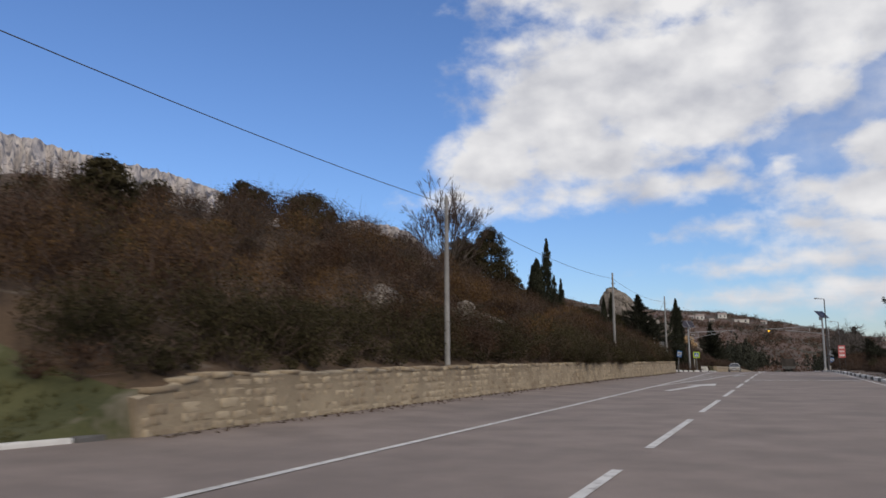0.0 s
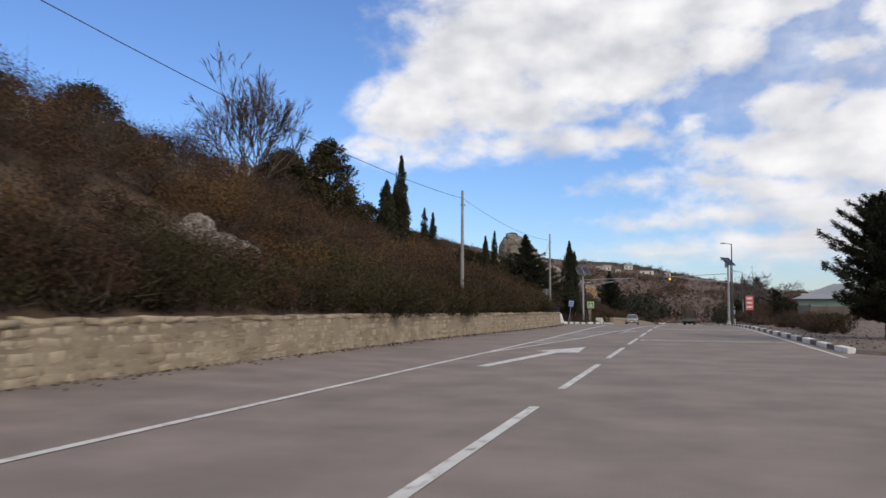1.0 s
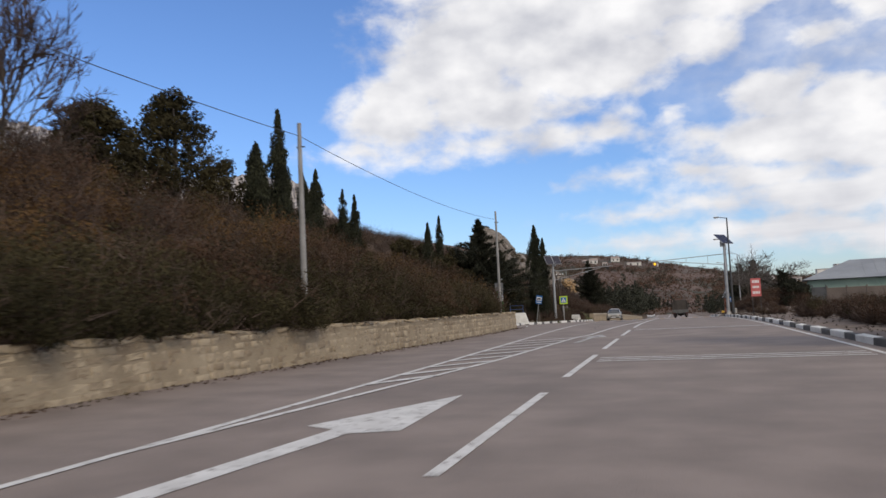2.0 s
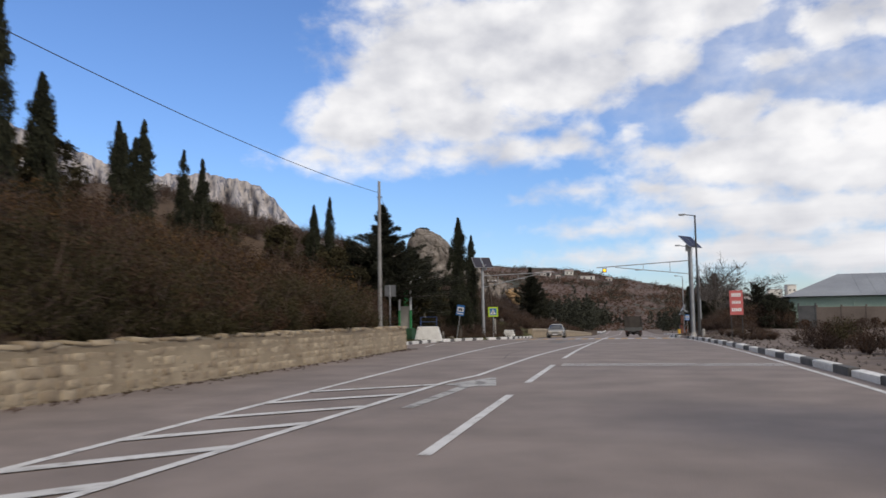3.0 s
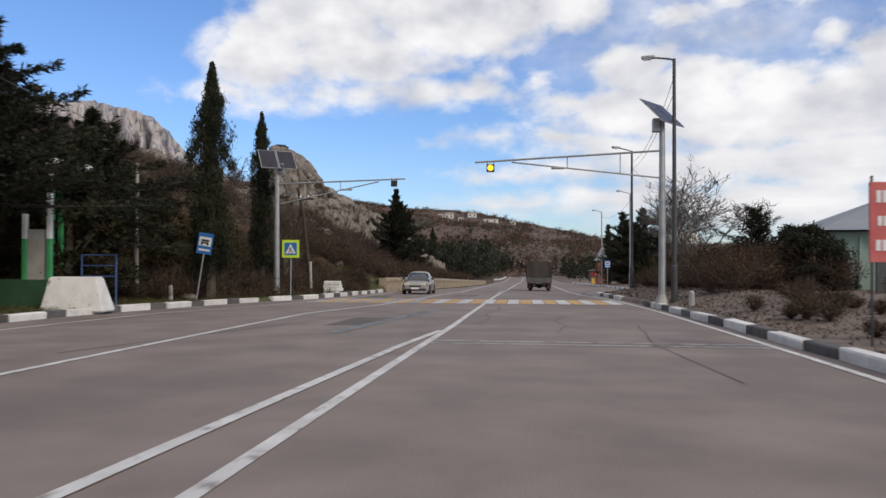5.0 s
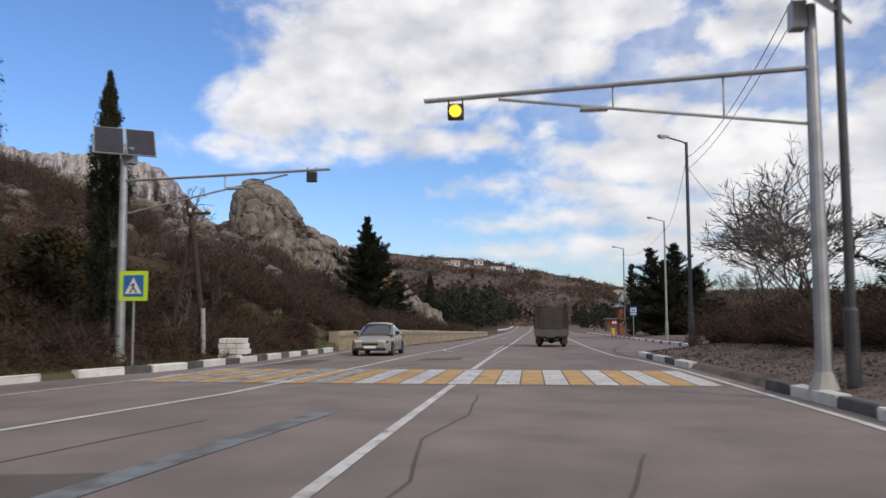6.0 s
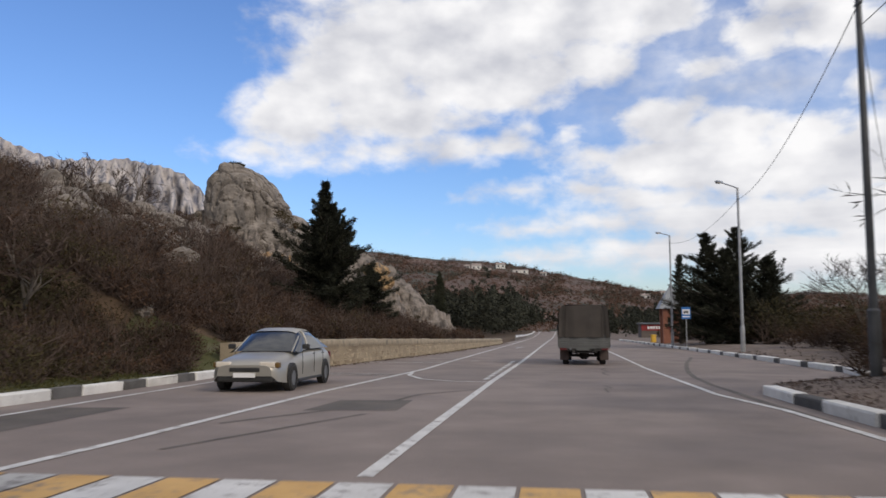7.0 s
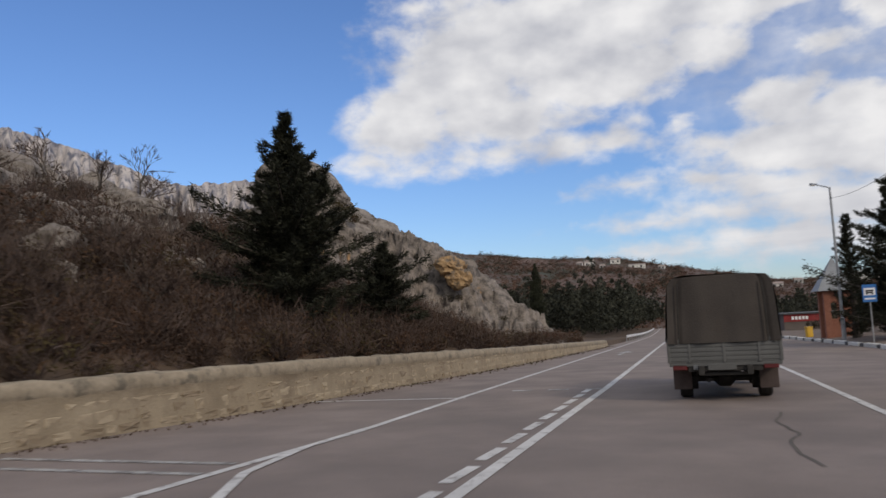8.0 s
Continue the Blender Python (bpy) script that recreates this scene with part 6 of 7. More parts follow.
yy_ = yy_[(yy_ < 83) | (yy_ > 131)]
xx_ = left_edge(yy_) + 0.1 + np.abs(gt.normal(size=len(yy_))) * 0.28
zz_ = road_z(yy_) + 0.03 * np.maximum(0, -6.6 - xx_) * np.interp(yy_, [-40, 0, 45, 62], [0, 1, 1, 0]) + 0.012
V, F = leaf_soup(np.stack([xx_, yy_, zz_], -1), np.full(len(yy_), 0.06), 3, 0.05, 0.15, 0.2, seed=91)
tagged(new("leaf_litter", tri_mesh("leaf_litter", V, F, SHRUB)), "brown fallen leaves along the foot of the wall", "leaves", kind="stuff")


# ---- the lorry ahead ----
CANVAS = mat("lorry_canvas", (0.044, 0.038, 0.034), (0.07, 0.061, 0.054), scale=1.2, rough=0.95, bump=0.35, fine=35, spots=((0.06, 0.05, 0.042), 2.0, 0.55, 0.75))
TRUCK_GREY = mat("lorry_grey_paint", (0.088, 0.09, 0.088), (0.128, 0.13, 0.126), scale=2, rough=0.7, bump=0.1, fine=40, spots=((0.1, 0.09, 0.08), 3.0, 0.58, 0.75))
RUBBER = mat("tyre_rubber", (0.018, 0.017, 0.016), (0.035, 0.033, 0.03), scale=4, rough=0.9, fine=40)
CHASSIS = mat("chassis_black", (0.02, 0.019, 0.018), (0.04, 0.037, 0.034), scale=3, rough=0.8, fine=30)
TAIL_RED = mat("tail_lamp_red", (0.085, 0.015, 0.015), (0.13, 0.022, 0.022), rough=0.3, bump=0)
MUDFLAP = mat("brown_mudflap", (0.06, 0.045, 0.042), (0.1, 0.078, 0.072), scale=3, rough=0.9, fine=30)

tz = float(road_z(138))
lorry = thing("lorry", 0.87, 138.0, tz, -1.0, "grey canvas-covered lorry with a slatted tailgate, driving ahead", "lorry")
lorry.matrix_world = lorry.matrix_world @ Matrix.Rotation(radians(-1.33), 4, "X")
TW, BED, RIM_Z, TOP = 2.02, 0.72, 1.18, 2.36
bm = bmesh.new()
box(bm, 0, 1.95, BED - 0.02, TW - 0.04, 3.9, 0.1, 0.01)
part("bed", bm, TRUCK_GREY, lorry)
bm = bmesh.new()
box(bm, 0, 0.02, (BED + RIM_Z) / 2, TW, 0.05, RIM_Z - BED, 0.008)
gate = part("tailgate", bm, TRUCK_GREY, lorry, "grey slatted tailgate")
for k in range(5):
    bm = bmesh.new()
    box(bm, 0, -0.006, BED + 0.06 + k * 0.085, TW - 0.06, 0.018, 0.055, 0.006)
    part("rib", bm, TRUCK_GREY, gate)
for k in (-0.99, -0.62, 0, 0.62, 0.99):
    bm = bmesh.new()
    box(bm, k * TW / 2.04, -0.01, (BED + RIM_Z) / 2, 0.045, 0.03, RIM_Z - BED, 0.006)
    part("stile", bm, TRUCK_GREY, gate)
for s in (-1, 1):
    bm = bmesh.new()
    box(bm, s * (TW / 2 - 0.02), 1.95, (BED + RIM_Z) / 2, 0.05, 3.9, RIM_Z - BED, 0.008)
    part("side_board", bm, TRUCK_GREY, lorry)
# canvas cover: arched section lofted along the bed, sagging between hoops
sec = []
for k in range(33):
    q = k / 32
    a = math.pi * q
    cx = -math.cos(a)
    ex, ez = 1.02 * abs(cx) ** 0.28 * (1 if cx > 0 else -1), math.sin(a) ** 0.28
    sec.append((ex * TW / 2 * (1 - 0.07 * ez), RIM_Z - 0.06 + (TOP - RIM_Z + 0.06) * ez * (1 - 0.04 * ex * 0.5 * ez)))
ylist = np.linspace(-0.03, 3.9, 30)
g_c = np.zeros((len(ylist), len(sec), 3))
for r, y in enumerate(ylist):
    sag = 0.035 * math.sin(math.pi * ((y * 0.9) % 1.0))
    for c, (x, z) in enumerate(sec):
        f = 0.018 * noise.noise((x * 3, y * 2.5, z * 3))
        g_c[r, c] = x * (1 - sag * 0.5) + f, y, z - sag * (z - RIM_Z) + f
cover = part_mesh("canvas_cover", sheet("canvas_cover", g_c, CANVAS), lorry, "faded olive canvas cover")
# rear curtain, hung inside the hoop with folds
bm = bmesh.new()
nx, nz = 40, 24
rows_ = []
for j in range(nz + 1):
    row = []
    for i in range(nx + 1):
        u, w = i / nx * 2 - 1, j / nz
        half_w = TW / 2 * (0.985 - 0.07 * w) * (1 if w < 0.82 else math.sqrt(max(0.0, 1 - ((w - 0.82) / 0.19) ** 2)) * 0.16 + 0.84)
        x = u * half_w
        z = RIM_Z - 0.1 + (TOP - RIM_Z + 0.08) * w * (1 - 0.02 * u * u)
        fold = 0.03 * noise.noise((x * 3.2, z * 0.9, 5)) + 0.02 * math.cos(x * 9) * (1 - w) + (0.05 if abs(abs(u) - 0.8) < 0.03 else 0)
        row.append(bm.verts.new((x, -0.05 + fold, min(z, TOP - 0.02))))
    rows_.append(row)
for a, b in zip(rows_, rows_[1:]):
    for i in range(nx):
        bm.faces.new((a[i], a[i + 1], b[i + 1], b[i])).smooth = True
part("rear_curtain", bm, CANVAS, lorry, "creased olive canvas rear curtain")
for s in (-1, 1):
    bm = bmesh.new()
    tube(bm, [(s * 0.78, -0.085, RIM_Z - 0.08), (s * 0.77, -0.09, 1.7), (s * 0.74, -0.085, TOP - 0.15)], 0.014, 5)
    part("lacing", bm, CHASSIS, lorry, "dark lacing rope")


def wheel(parent, x, y, r, w, rim_mat=None):
    bm = bmesh.new()
    prof = [(-w / 2, r * 0.6), (-w / 2, r * 0.9), (-w * 0.36, r * 0.985), (0, r), (w * 0.36, r * 0.985), (w / 2, r * 0.9), (w / 2, r * 0.6)]
    n = 28
    rings = [[bm.verts.new((px, pr * math.cos(2 * math.pi * k / n), pr * math.sin(2 * math.pi * k / n))) for px, pr in prof] for k in range(n)]
    for k in range(n):
        for j in range(len(prof) - 1):
            bm.faces.new((rings[k][j], rings[k][j + 1], rings[(k + 1) % n][j + 1], rings[(k + 1) % n][j]))
    wh_ = part("wheel", bm, RUBBER, parent, "black rubber tyre on a steel rim")
    wh_.location = (x, y, r)
    bm = bmesh.new()
    tube(bm, [(-w * 0.42, 0, 0), (w * 0.42, 0, 0)], r * 0.61, 20)
    part("rim", bm, rim_mat or GALV, wh_)
    return wh_


for s in (-1, 1):
    wheel(lorry, s * 0.73, 1.05, 0.36, 0.24, CHASSIS)
    wheel(lorry, s * 0.73, 4.6, 0.36, 0.22, CHASSIS)
    bm = bmesh.new()
    box(bm, s * 0.78, 0.55, 0.44, 0.34, 0.025, 0.5, 0.01)
    part("mudflap", bm, MUDFLAP, lorry, "brown dusty mudflap")
    bm = bmesh.new()
    box(bm, s * 0.8, 0.03, 0.64, 0.26, 0.06, 0.11, 0.015)
    part("tail_lamp", bm, TAIL_RED, lorry, "red tail lamp")
    bm = bmesh.new()
    box(bm, s * 0.42, 2.4, 0.58, 0.1, 5.4, 0.16, 0.01)
    part("chassis_rail", bm, CHASSIS, lorry)
bm = bmesh.new()
tube(bm, [(-0.7, 1.05, 0.36), (-0.2, 1.05, 0.36), (-0.1, 1.05, 0.36), (0.1, 1.05, 0.36), (0.2, 1.05, 0.36), (0.7, 1.05, 0.36)], [0.06, 0.06, 0.16, 0.16, 0.06, 0.06], 12)
part("rear_axle", bm, CHASSIS, lorry)
for s in (-1, 1):
    bm = bmesh.new()
    tube(bm, [(s * 0.5, 0.45, 0.52), (s * 0.5, 1.05, 0.42), (s * 0.5, 1.7, 0.52)], 0.04, 6)
    part("leaf_spring", bm, CHASSIS, lorry)
bm = bmesh.new()
box(bm, 0, 0.06, 0.6, 1.3, 0.08, 0.1, 0.01)
part("rear_crossmember", bm, CHASSIS, lorry)
bm = bmesh.new()
box(bm, -0.05, -0.0, 0.63, 0.5, 0.02, 0.11, 0.004)
part("number_plate", bm, TRUCK_GREY, lorry, "dusty plate without lettering")
bm = bmesh.new()
box(bm, -0.52, 0.0, 0.63, 0.09, 0.03, 0.09, 0.01)
part("reversing_lamp", bm, SIGN_BACK, lorry, "small white lamp")
# invented spare wheel: dark mass added to deepen the underside
bm = bmesh.new()
tube(bm, [(0, 2.0, 0.42), (0, 2.0, 0.62)], 0.36, 20)
part("added_underbed_wheel", bm, RUBBER, lorry, "added wheel shape, a dark mass filling the underside")
bm = bmesh.new()
tube(bm, [(-0.3, 0.2, 0.38), (-0.3, 1.0, 0.42), (-0.3, 3.4, 0.45)], 0.045, 8)
part("exhaust", bm, CHASSIS, lorry)
bm = bmesh.new()
box(bm, 0, 0.12, 0.5, 0.9, 0.1, 0.06, 0.01)
part("tow_bar", bm, CHASSIS, lorry)
for k in (-0.56, 0.56):
    bm = bmesh.new()
    tube(bm, [(k - 0.06, 1.05, 0.36), (k + 0.06, 1.05, 0.36)], 0.2, 14)
    part("brake_drum", bm, CHASSIS, lorry)
bm = bmesh.new()
box(bm, 0, 4.75, 1.25, 1.9, 1.6, 1.25, 0.12)
part("cab", bm, TRUCK_GREY, lorry, "grey cab")
for s in (-1, 1):
    bm = bmesh.new()
    box(bm, s * 1.1, 4.9, 1.5, 0.12, 0.06, 0.26, 0.02)
    part("mirror", bm, SIGNAL_BLACK, lorry)
bm = bmesh.new()
tube(bm, [(0.62, 1.9, 0.45), (0.62, 2.7, 0.45)], 0.2, 14)
part("fuel_tank", bm, CHASSIS, lorry)

# ---- the saloon car in the other lane ----
CAR_PAINT = mat("silver_beige_paint", (0.3, 0.285, 0.25), (0.36, 0.34, 0.3), scale=0.8, rough=0.32, metal=0.35, fine=80, bump=0, spec=0.6)
GLASS_DARK = mat("car_glass", (0.012, 0.014, 0.017), (0.022, 0.025, 0.03), rough=0.08, bump=0, spec=0.8)
HEADLIGHT = mat("headlight_glass", (0.55, 0.5, 0.42), (0.7, 0.64, 0.55), rough=0.1, bump=0)
car = thing("saloon_car", -6.95, 125.5, float(road_z(125.5)), 1.0, "silver beige saloon car with dim headlights", "car")
car.matrix_world = car.matrix_world @ Matrix.Rotation(radians(-1.3), 4, "X")
# the nose points down the road towards -y; stations: y, half width, low z, waist z
st = [(-2.12, 0.62, 0.36, 0.6), (-2.02, 0.74, 0.24, 0.68), (-1.7, 0.81, 0.2, 0.76), (-1.0, 0.84, 0.19, 0.86), (-0.6, 0.845, 0.19, 0.92), (0.6, 0.845, 0.19, 0.94), (1.3, 0.84, 0.2, 0.96), (1.75, 0.82, 0.22, 0.95), (2.05, 0.76, 0.28, 0.9), (2.14, 0.66, 0.4, 0.78)]
g_b = np.zeros((len(st), 17, 3))
for r, (y, w, lo_, hi_) in enumerate(st):
    for c in range(17):
        a = math.pi * (c / 16) * 1.0
        cx = -math.cos(a)
        ex = abs(cx) ** 0.35 * (1 if cx > 0 else -1)
        ez = math.sin(a) ** 0.5
        g_b[r, c] = ex * w, y, lo_ + (hi_ - lo_) * ez
me = sheet("car_body", g_b, CAR_PAINT)
body = part_mesh("body", me, car)
for y_end, rev in ((0, True), (len(st) - 1, False)):
    bm = bmesh.new()
    vs = [bm.verts.new(g_b[y_end, c]) for c in range(17)]
    bm.faces.new(vs if rev else vs[::-1])
    part("bumper", bm, CAR_PAINT, car)
cab = [(-0.98, 0.7, 0.86, 0.02), (-0.3, 0.62, 0.92, 0.42), (0.1, 0.6, 0.94, 0.48), (0.75, 0.6, 0.94, 0.46), (1.2, 0.63, 0.95, 0.28), (1.62, 0.68, 0.95, 0.02)]
g_g = np.zeros((len(cab), 13, 3))
for r, (y, w, base_z, rise) in enumerate(cab):
    for c in range(13):
        a = math.pi * c / 12
        cx = -math.cos(a)
        ex = abs(cx) ** 0.4 * (1 if cx > 0 else -1)
        ez = math.sin(a) ** 0.45
        g_g[r, c] = ex * (w + 0.14 * (1 - ez)), y, base_z - 0.03 + (rise + 0.03) * ez
part_mesh("greenhouse", sheet("car_glass", g_g, GLASS_DARK), car, "dark glass of windscreen and windows")
g_t = g_g[1:5, 3:10].copy()
g_t[:, :, 2] += 0.012
part_mesh("roof", sheet("car_roof", g_t, CAR_PAINT), car)
for c in (2, 10):
    for rows_c in ((0, 1), (4, 5)):
        bm = bmesh.new()
        tube(bm, [Vector(g_g[r, c]) for r in rows_c], 0.022, 6)
        part("pillar", bm, CAR_PAINT, car)
for cols_c in ((0, 1, 2, 3), (12, 11, 10, 9)):
    bm = bmesh.new()
    tube(bm, [Vector(g_g[2, c]) for c in cols_c], 0.026, 6)
    part("pillar", bm, CAR_PAINT, car)
for s in (-1, 1):
    bm = bmesh.new()
    box(bm, s * 0.5, -2.03, 0.61, 0.34, 0.16, 0.13, 0.03)
    lamp = part("headlight", bm, HEADLIGHT, car, "clear headlight")
    bm = bmesh.new()
    box(bm, s * 0.71, -1.96, 0.6, 0.1, 0.16, 0.12, 0.025)
    part("indicator", bm, AMBER_OFF, lamp, "amber indicator lens")
    bm = bmesh.new()
    box(bm, s * 0.92, -0.62, 0.98, 0.18, 0.08, 0.12, 0.03)
    part("mirror", bm, SIGNAL_BLACK, car, "dark door mirror")
    bm = bmesh.new()
    box(bm, s * 0.62, 2.05, 0.72, 0.28, 0.1, 0.16, 0.02)
    part("tail_light", bm, TAIL_RED, car)
    for y in (-1.32, 1.28):
        bm = bmesh.new()
        tube(bm, [(s * 0.7, y, 0.31), (s * 0.852, y, 0.31)], 0.322, 24)
        part("wheel_arch", bm, SIGNAL_BLACK, car, "dark wheel arch")
        wheel(car, s * 0.785, y, 0.29, 0.18, SIGN_BACK)
    for y in (-0.62, 0.3, 1.05):
        bm = bmesh.new()
        tube(bm, [(s * 0.845, y, 0.34), (s * 0.85, y, 0.6), (s * 0.838, y, 0.86)], 0.007, 4)
        part("door_seam", bm, SIGNAL_BLACK, car)
    bm = bmesh.new()
    tube(bm, [(s * 0.835, -0.95, 0.22), (s * 0.835, 0.92, 0.22)], 0.035, 6)
    part("sill", bm, SIGNAL_BLACK, car, "dark sill")
    for y in (0.15, 0.9):
        bm = bmesh.new()
        tube(bm, [(s * 0.855, y, 0.8), (s * 0.86, y + 0.15, 0.8)], 0.013, 5)
        part("door_handle", bm, SIGNAL_BLACK, car)
bm = bmesh.new()
box(bm, 0, -2.0, 0.3, 1.3, 0.2, 0.14, 0.04)
part("lower_intake", bm, SIGNAL_BLACK, car, "dark lower air intake")
bm = bmesh.new()
box(bm, 0, -2.1, 0.5, 0.7, 0.06, 0.1, 0.02)
part("grille", bm, SIGNAL_BLACK, car, "black grille")
bm = bmesh.new()
box(bm, 0, -2.13, 0.38, 0.5, 0.02, 0.1, 0.004)
part("number_plate", bm, SIGN_WHITE, car, "plain white plate without lettering")


# ---- kerbs and stone walls, piece by piece ----
def kerb_mesh(length, seed):
    g = np.random.default_rng(seed)
    bm = bmesh.new()
    box(bm, 0, 0, 0, 0.26, length, 0.34, 0.035)
    for v in bm.verts:
        v.co += Vector(g.normal(size=3) * 0.007)
    me = bpy.data.meshes.new("kerb_stone")
    bm.to_mesh(me)
    bm.free()
    return me


def kerb_run(name, label, y0, y1, edge, side, white_len, dark_len, height=0.02, start_white=True):
    run = thing(name, 0, 0, 0, 0, label, "kerb", kind="structure")
    meshes = {}
    for kind, ln in (("w", white_len), ("d", dark_len)):
        for k in range(3):
            me = kerb_mesh(ln - 0.04, k + (10 if kind == "w" else 20))
            me.materials.append(WHITEWASH if kind == "w" else KERB_DARK)
            meshes[kind, k] = me
    y, white, k = y0, start_white, 0
    g = np.random.default_rng(int(abs(y0) * 10) + 3)
    while y < y1:
        ln = white_len if white else dark_len
        ya, yb = y, y + ln
        xa, xb = float(edge(ya)), float(edge(yb))
        span = math.hypot(xb - xa, yb - ya)
        yb = ya + ln * (yb - ya) / span
        xb = float(edge(yb))
        ob = new("kerb_stone", meshes["w" if white else "d", k % 3])
        za, zb = float(road_z(ya)), float(road_z(yb))
        m = pose((xa + xb) / 2 + side * 0.13 + g.normal() * 0.012, (ya + yb) / 2, (za + zb) / 2 + height + g.normal() * 0.012, math.degrees(math.atan2(zb - za, yb - ya)), g.normal() * 1.2, -math.degrees(math.atan2(xb - xa, yb - ya)) + g.normal() * 0.7)
        ob.matrix_world = m
        ob.parent = run
        y, white, k = yb, not white, k + 1
    return run


kerb_run("kerb_right", "kerb of whitewashed and bare dark stones", 40.6, 107.6, right_edge, 1, 2.1, 1.45)
kerb_run("kerb_right_end", "kerb of whitewashed and bare dark stones past the crossing", 115.2, 123.4, right_edge, 1, 2.1, 1.45)
kerb_run("kerb_bay_right", "kerb of whitewashed and bare dark stones round the bus bay", 131, 214, right_edge, 1, 2.8, 0.75, 0.02)
kerb_run("kerb_left", "kerb of whitewashed and bare dark stones at the bus bay", 84.6, 107.4, left_edge, -1, 1.6, 0.9, 0.04)
kerb_run("kerb_left_far", "kerb of whitewashed and bare dark stones at the verge", 109.6, 129.4, left_edge, -1, 1.55, 1.0, 0.04)
kerb_run("kerb_start", "whitewashed kerb before the stone wall", -3.0, 5.2, left_edge, -1, 2.2, 0.6, 0.04)


def stone_mesh(k):
    """An irregular face stone of unit width and height: a rough pillow, 30 to 50 triangles."""
    g = np.random.default_rng(300 + k)
    n = 8
    outer, mid, inner = [], [], []
    bm = bmesh.new()
    for j in range(n):
        ca, sa = ((1, 0), (1, 1), (0, 1), (-1, 1), (-1, 0), (-1, -1), (0, -1), (1, -1))[j]
        yy, zz = (ca * g.uniform(0.8, 1.0) + (g.normal() * 0.18 if not ca else 0)) / 2, (sa * g.uniform(0.74, 1.0) + (g.normal() * 0.14 if not sa else 0)) / 2
        outer.append(bm.verts.new((-0.07, yy, zz)))
        mid.append(bm.verts.new((0.008 + g.normal() * 0.005, yy * 0.97, zz * 0.95)))
        inner.append(bm.verts.new((0.018 + g.normal() * 0.008, yy * 0.86, zz * 0.8)))
    top = bm.verts.new((0.019 + g.normal() * 0.008, 0, 0))
    for j in range(n):
        i = (j + 1) % n
        bm.faces.new((outer[j], outer[i], mid[i], mid[j]))
        bm.faces.new((mid[j], mid[i], inner[i], inner[j]))
        bm.faces.new((inner[j], inner[i], top))
    me = bpy.data.meshes.new("stone")
    bm.to_mesh(me)
    bm.free()
    me.materials.append(STONE)
    return me


def coping_mesh(k):
    """A rough flat capping stone, one metre long and one high."""
    g = np.random.default_rng(360 + k)
    bm = bmesh.new()
    box(bm, -0.16, 0, 0, 0.42, 1.0, 1.0)
    bmesh.ops.bevel(bm, geom=list(bm.edges), offset=0.04, segments=1, affect="EDGES")
    for v in bm.verts:
        v.co += Vector((g.normal() * 0.02, g.normal() * 0.02, g.normal() * 0.09))
    me = bpy.data.meshes.new("coping_stone")
    bm.to_mesh(me)
    bm.free()
    me.materials.append(STONE)
    return me


STONES = [stone_mesh(k) for k in range(14)]
COPINGS = [coping_mesh(k) for k in range(6)]


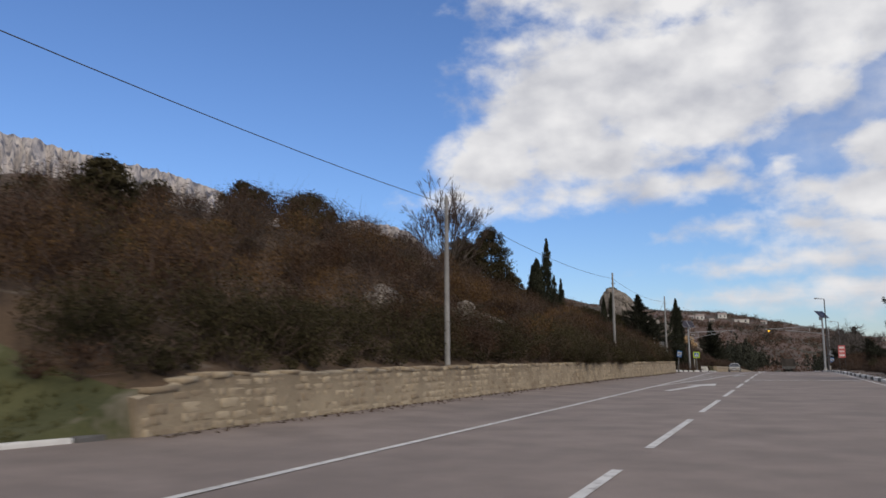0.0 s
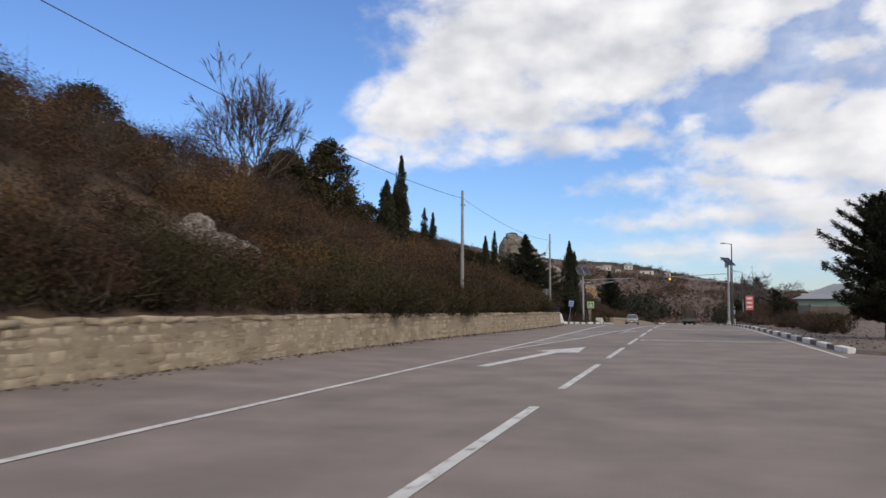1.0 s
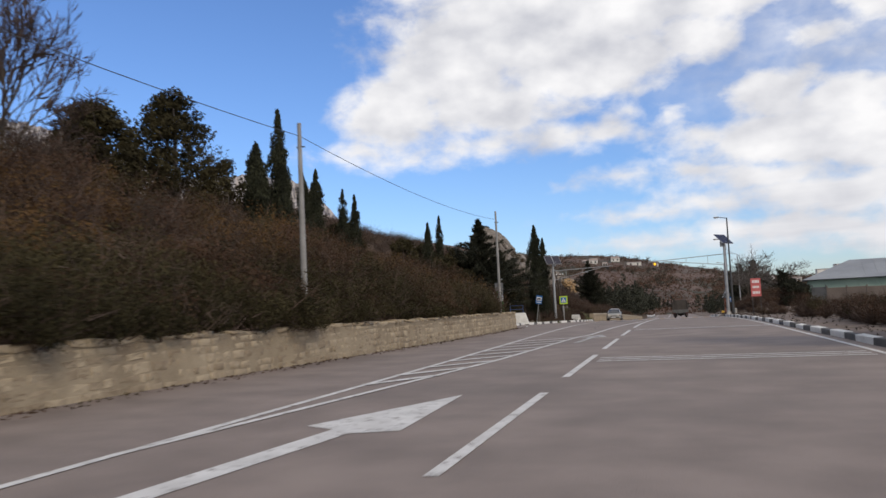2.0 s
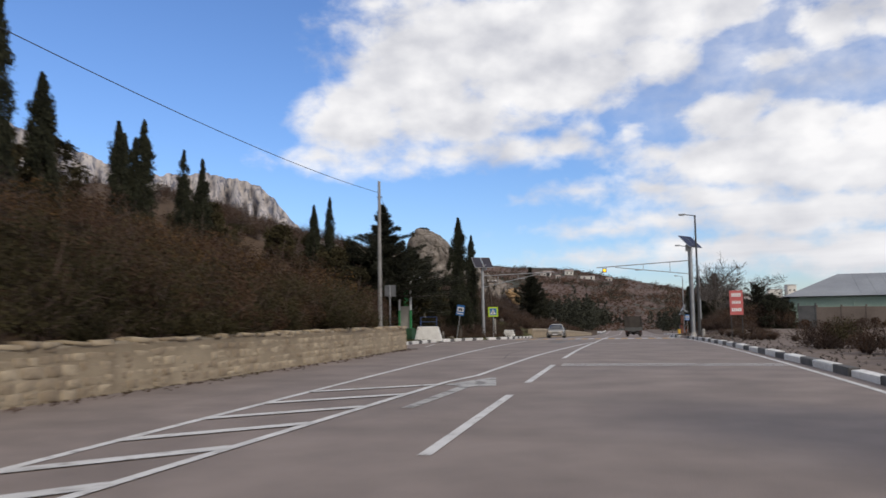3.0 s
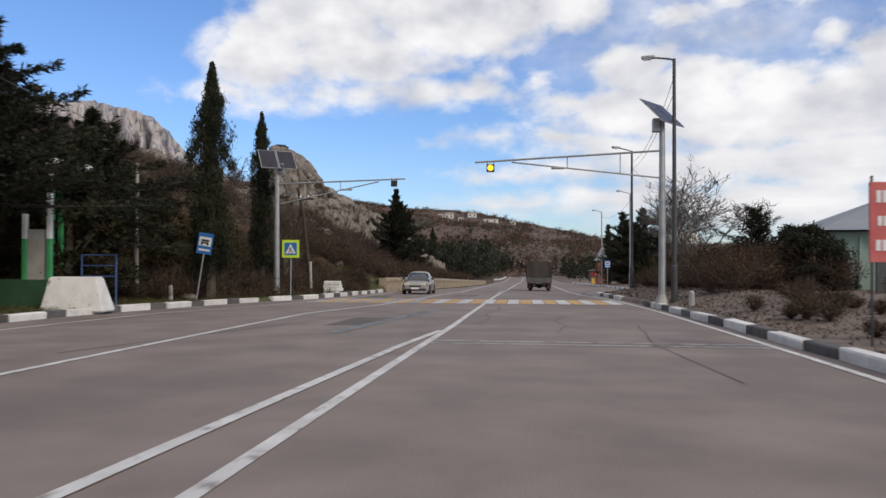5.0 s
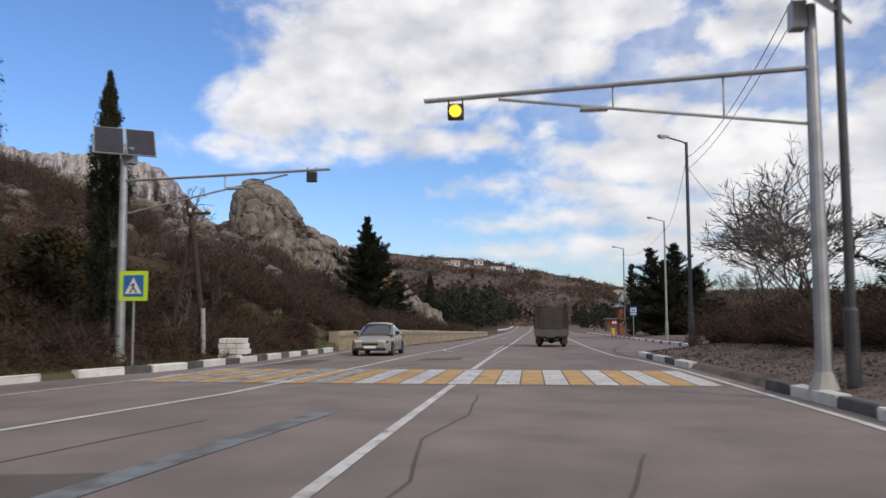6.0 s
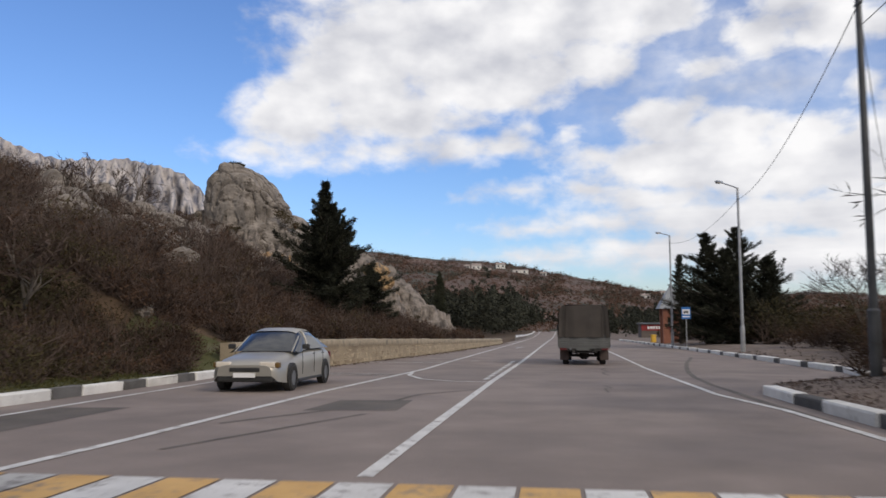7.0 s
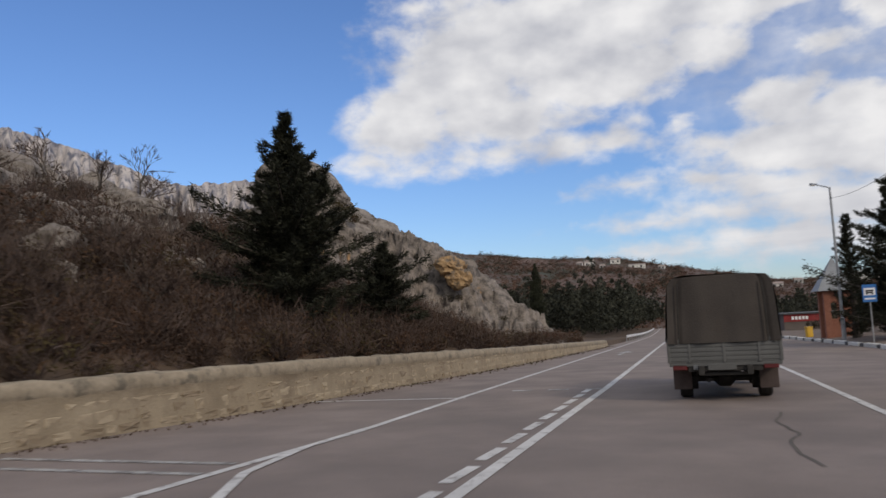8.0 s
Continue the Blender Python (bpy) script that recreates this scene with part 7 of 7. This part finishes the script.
def stone_wall(name, label, y0, y1, height, band, singles, seed, caps):
    """Retaining wall along the road's left edge: mortar body, rendered upper band or capping stones, separate face stones."""
    g = np.random.default_rng(seed)
    yy = np.arange(y0, y1 + 0.01, 0.25)
    top = np.array([height(y) + 0.045 * noise.noise((y * 0.8, 1, 0)) + 0.03 * noise.noise((y * 2.5, 2, 0)) for y in yy])
    belly = np.array([0.05 * noise.noise((y * 0.5, 7, 0)) + 0.02 * noise.noise((y * 2.1, 9, 0)) for y in yy])
    le, zr = left_edge(yy), road_z(yy)
    prof = np.zeros((len(yy), 9, 3))
    for k, (dx, f, c) in enumerate(((0.06, 0, -0.15), (0.03, 0.5, 0), (0.0, 1, -band), (0.025, 1, -band + 0.03), (0.02, 1, -band * 0.5), (0.0, 1, -0.03), (-0.05, 1, 0.0), (-0.25, 1, 0.02), (-0.5, 1, 0.0))):
        rough = np.array([0.03 * noise.noise((y * 2.3, k * 1.7, seed)) + 0.02 * noise.noise((y * 5.7, k * 2.9, seed)) for y in yy])
        prof[:, k] = np.stack([le + dx + belly + rough * (1 if k else 0), yy, zr + top * f + c + rough * (0.8 if k > 1 else 0)], -1)
    prof = np.concatenate([prof, np.stack([le - 0.5, yy, zr - 0.15], -1)[:, None]], 1)
    body = tagged(new(name, sheet(name, prof, MORTAR, False)), label, "stone wall", kind="structure")
    body.data.materials.append(COPING)
    idx = np.zeros((len(yy) - 1, 9), np.int32)
    idx[:, 2:8] = 1
    body.data.polygons.foreach_set("material_index", idx.ravel())
    for e in (0, -1):
        bm = bmesh.new()
        vs = [bm.verts.new(p) for p in prof[e]]
        bm.faces.new(vs if e else vs[::-1])
        part("wall_end", bm, MORTAR, body)
    # uneven courses of stones: y, height, width, tall, kind
    spots = []
    zc = 0.03
    while zc < 1.4:
        ch = g.uniform(0.13, 0.27)
        y = y0 + g.uniform(0, 0.3)
        while y < y1 - 0.3:
            w = g.uniform(0.18, 0.62)
            hgt = float(np.interp(y, yy, top)) - band
            lift = 0.05 * noise.noise((y * 0.6, zc * 3, seed))
            if zc + lift + ch < hgt + 0.05 and g.random() < 0.96:
                if w < 0.34 and ch > 0.2 and g.random() < 0.6:
                    spots += [(y + w / 2, zc + lift + ch * q, w * 0.95, ch * 0.46, STONES) for q in (0.26, 0.75)]
                else:
                    spots.append((y + w / 2, zc + lift + ch / 2, w - g.uniform(0.0, 0.03), min(ch, hgt - zc) - g.uniform(0.0, 0.03), STONES))
            y += w
        zc += ch
    y = y0 + 0.2
    while caps and y < y1 - 0.5:
        w = g.uniform(0.35, 0.85)
        if g.random() < 0.82:
            spots.append((y + w / 2, float(np.interp(y + w / 2, yy, top)) + 0.0, w - 0.03, g.uniform(0.07, 0.13), COPINGS))
        y += w
    V, F, n, made = [], [], 0, 0
    for y, z, w, h, kinds in spots:
        if h < 0.05:
            continue
        k = int(g.integers(0, len(kinds)))
        le_, dx = float(left_edge(y)) + float(np.interp(y, yy, belly)), float(left_edge(y + 0.3) - left_edge(y - 0.3)) / 0.6
        out = 0.06 * (1 - z / max(0.2, float(np.interp(y, yy, top)) - band))
        m = Matrix.Translation((le_ + max(out, 0) - 0.012, y, float(road_z(y)) + z)) @ Matrix.Rotation(-math.atan(dx), 4, "Z") @ Matrix.Rotation(g.normal() * 0.05, 4, "X") @ Matrix.Diagonal((g.uniform(0.6, 1.4), w, h, 1))
        if singles[0] < y < singles[1] and made < 300:
            ob = new("stone", kinds[k])
            ob.matrix_world = m
            ob.parent = body
            made += 1
        else:
            me = kinds[k]
            co = np.empty(len(me.vertices) * 3)
            me.vertices.foreach_get("co", co)
            co = co.reshape(-1, 3) @ np.array(m.to_3x3()).T + np.array(m.translation)
            for p in me.polygons:
                vs = list(p.vertices)
                F += [(vs[0] + n, vs[i] + n, vs[i + 1] + n) for i in range(1, len(vs) - 1)]
            V.append(co)
            n += len(co)
    rest = part_mesh("wall_stones", tri_mesh("wall_stones", np.concatenate(V), np.array(F), STONE_REST), body)
    tagged(rest, kind="stuff")
    return body


STONE_REST = mat("wall_stone_far", (0.23, 0.18, 0.12), (0.37, 0.305, 0.21), scale=1.6, rough=0.9, bump=0.5, fine=14, per_island=0.6, spots=((0.14, 0.11, 0.08), 3.0, 0.6, 0.75))
stone_wall("wall_bank", "low pale limestone retaining wall along the bank", 5.8, 83.4, lambda y: np.interp(y, [5.8, 7.5, 40, 60, 83], [0.8, 1.16, 1.16, 1.05, 1.08]), 0.06, (27, 42), 401, True)
stone_wall("wall_far", "low pale retaining wall with a smooth upper band", 129.8, 190, lambda y: np.interp(y, [129, 131, 140, 157, 190], [0.95, 1.0, 1.0, 0.8, 0.5]), 0.27, (131, 150), 402, False)
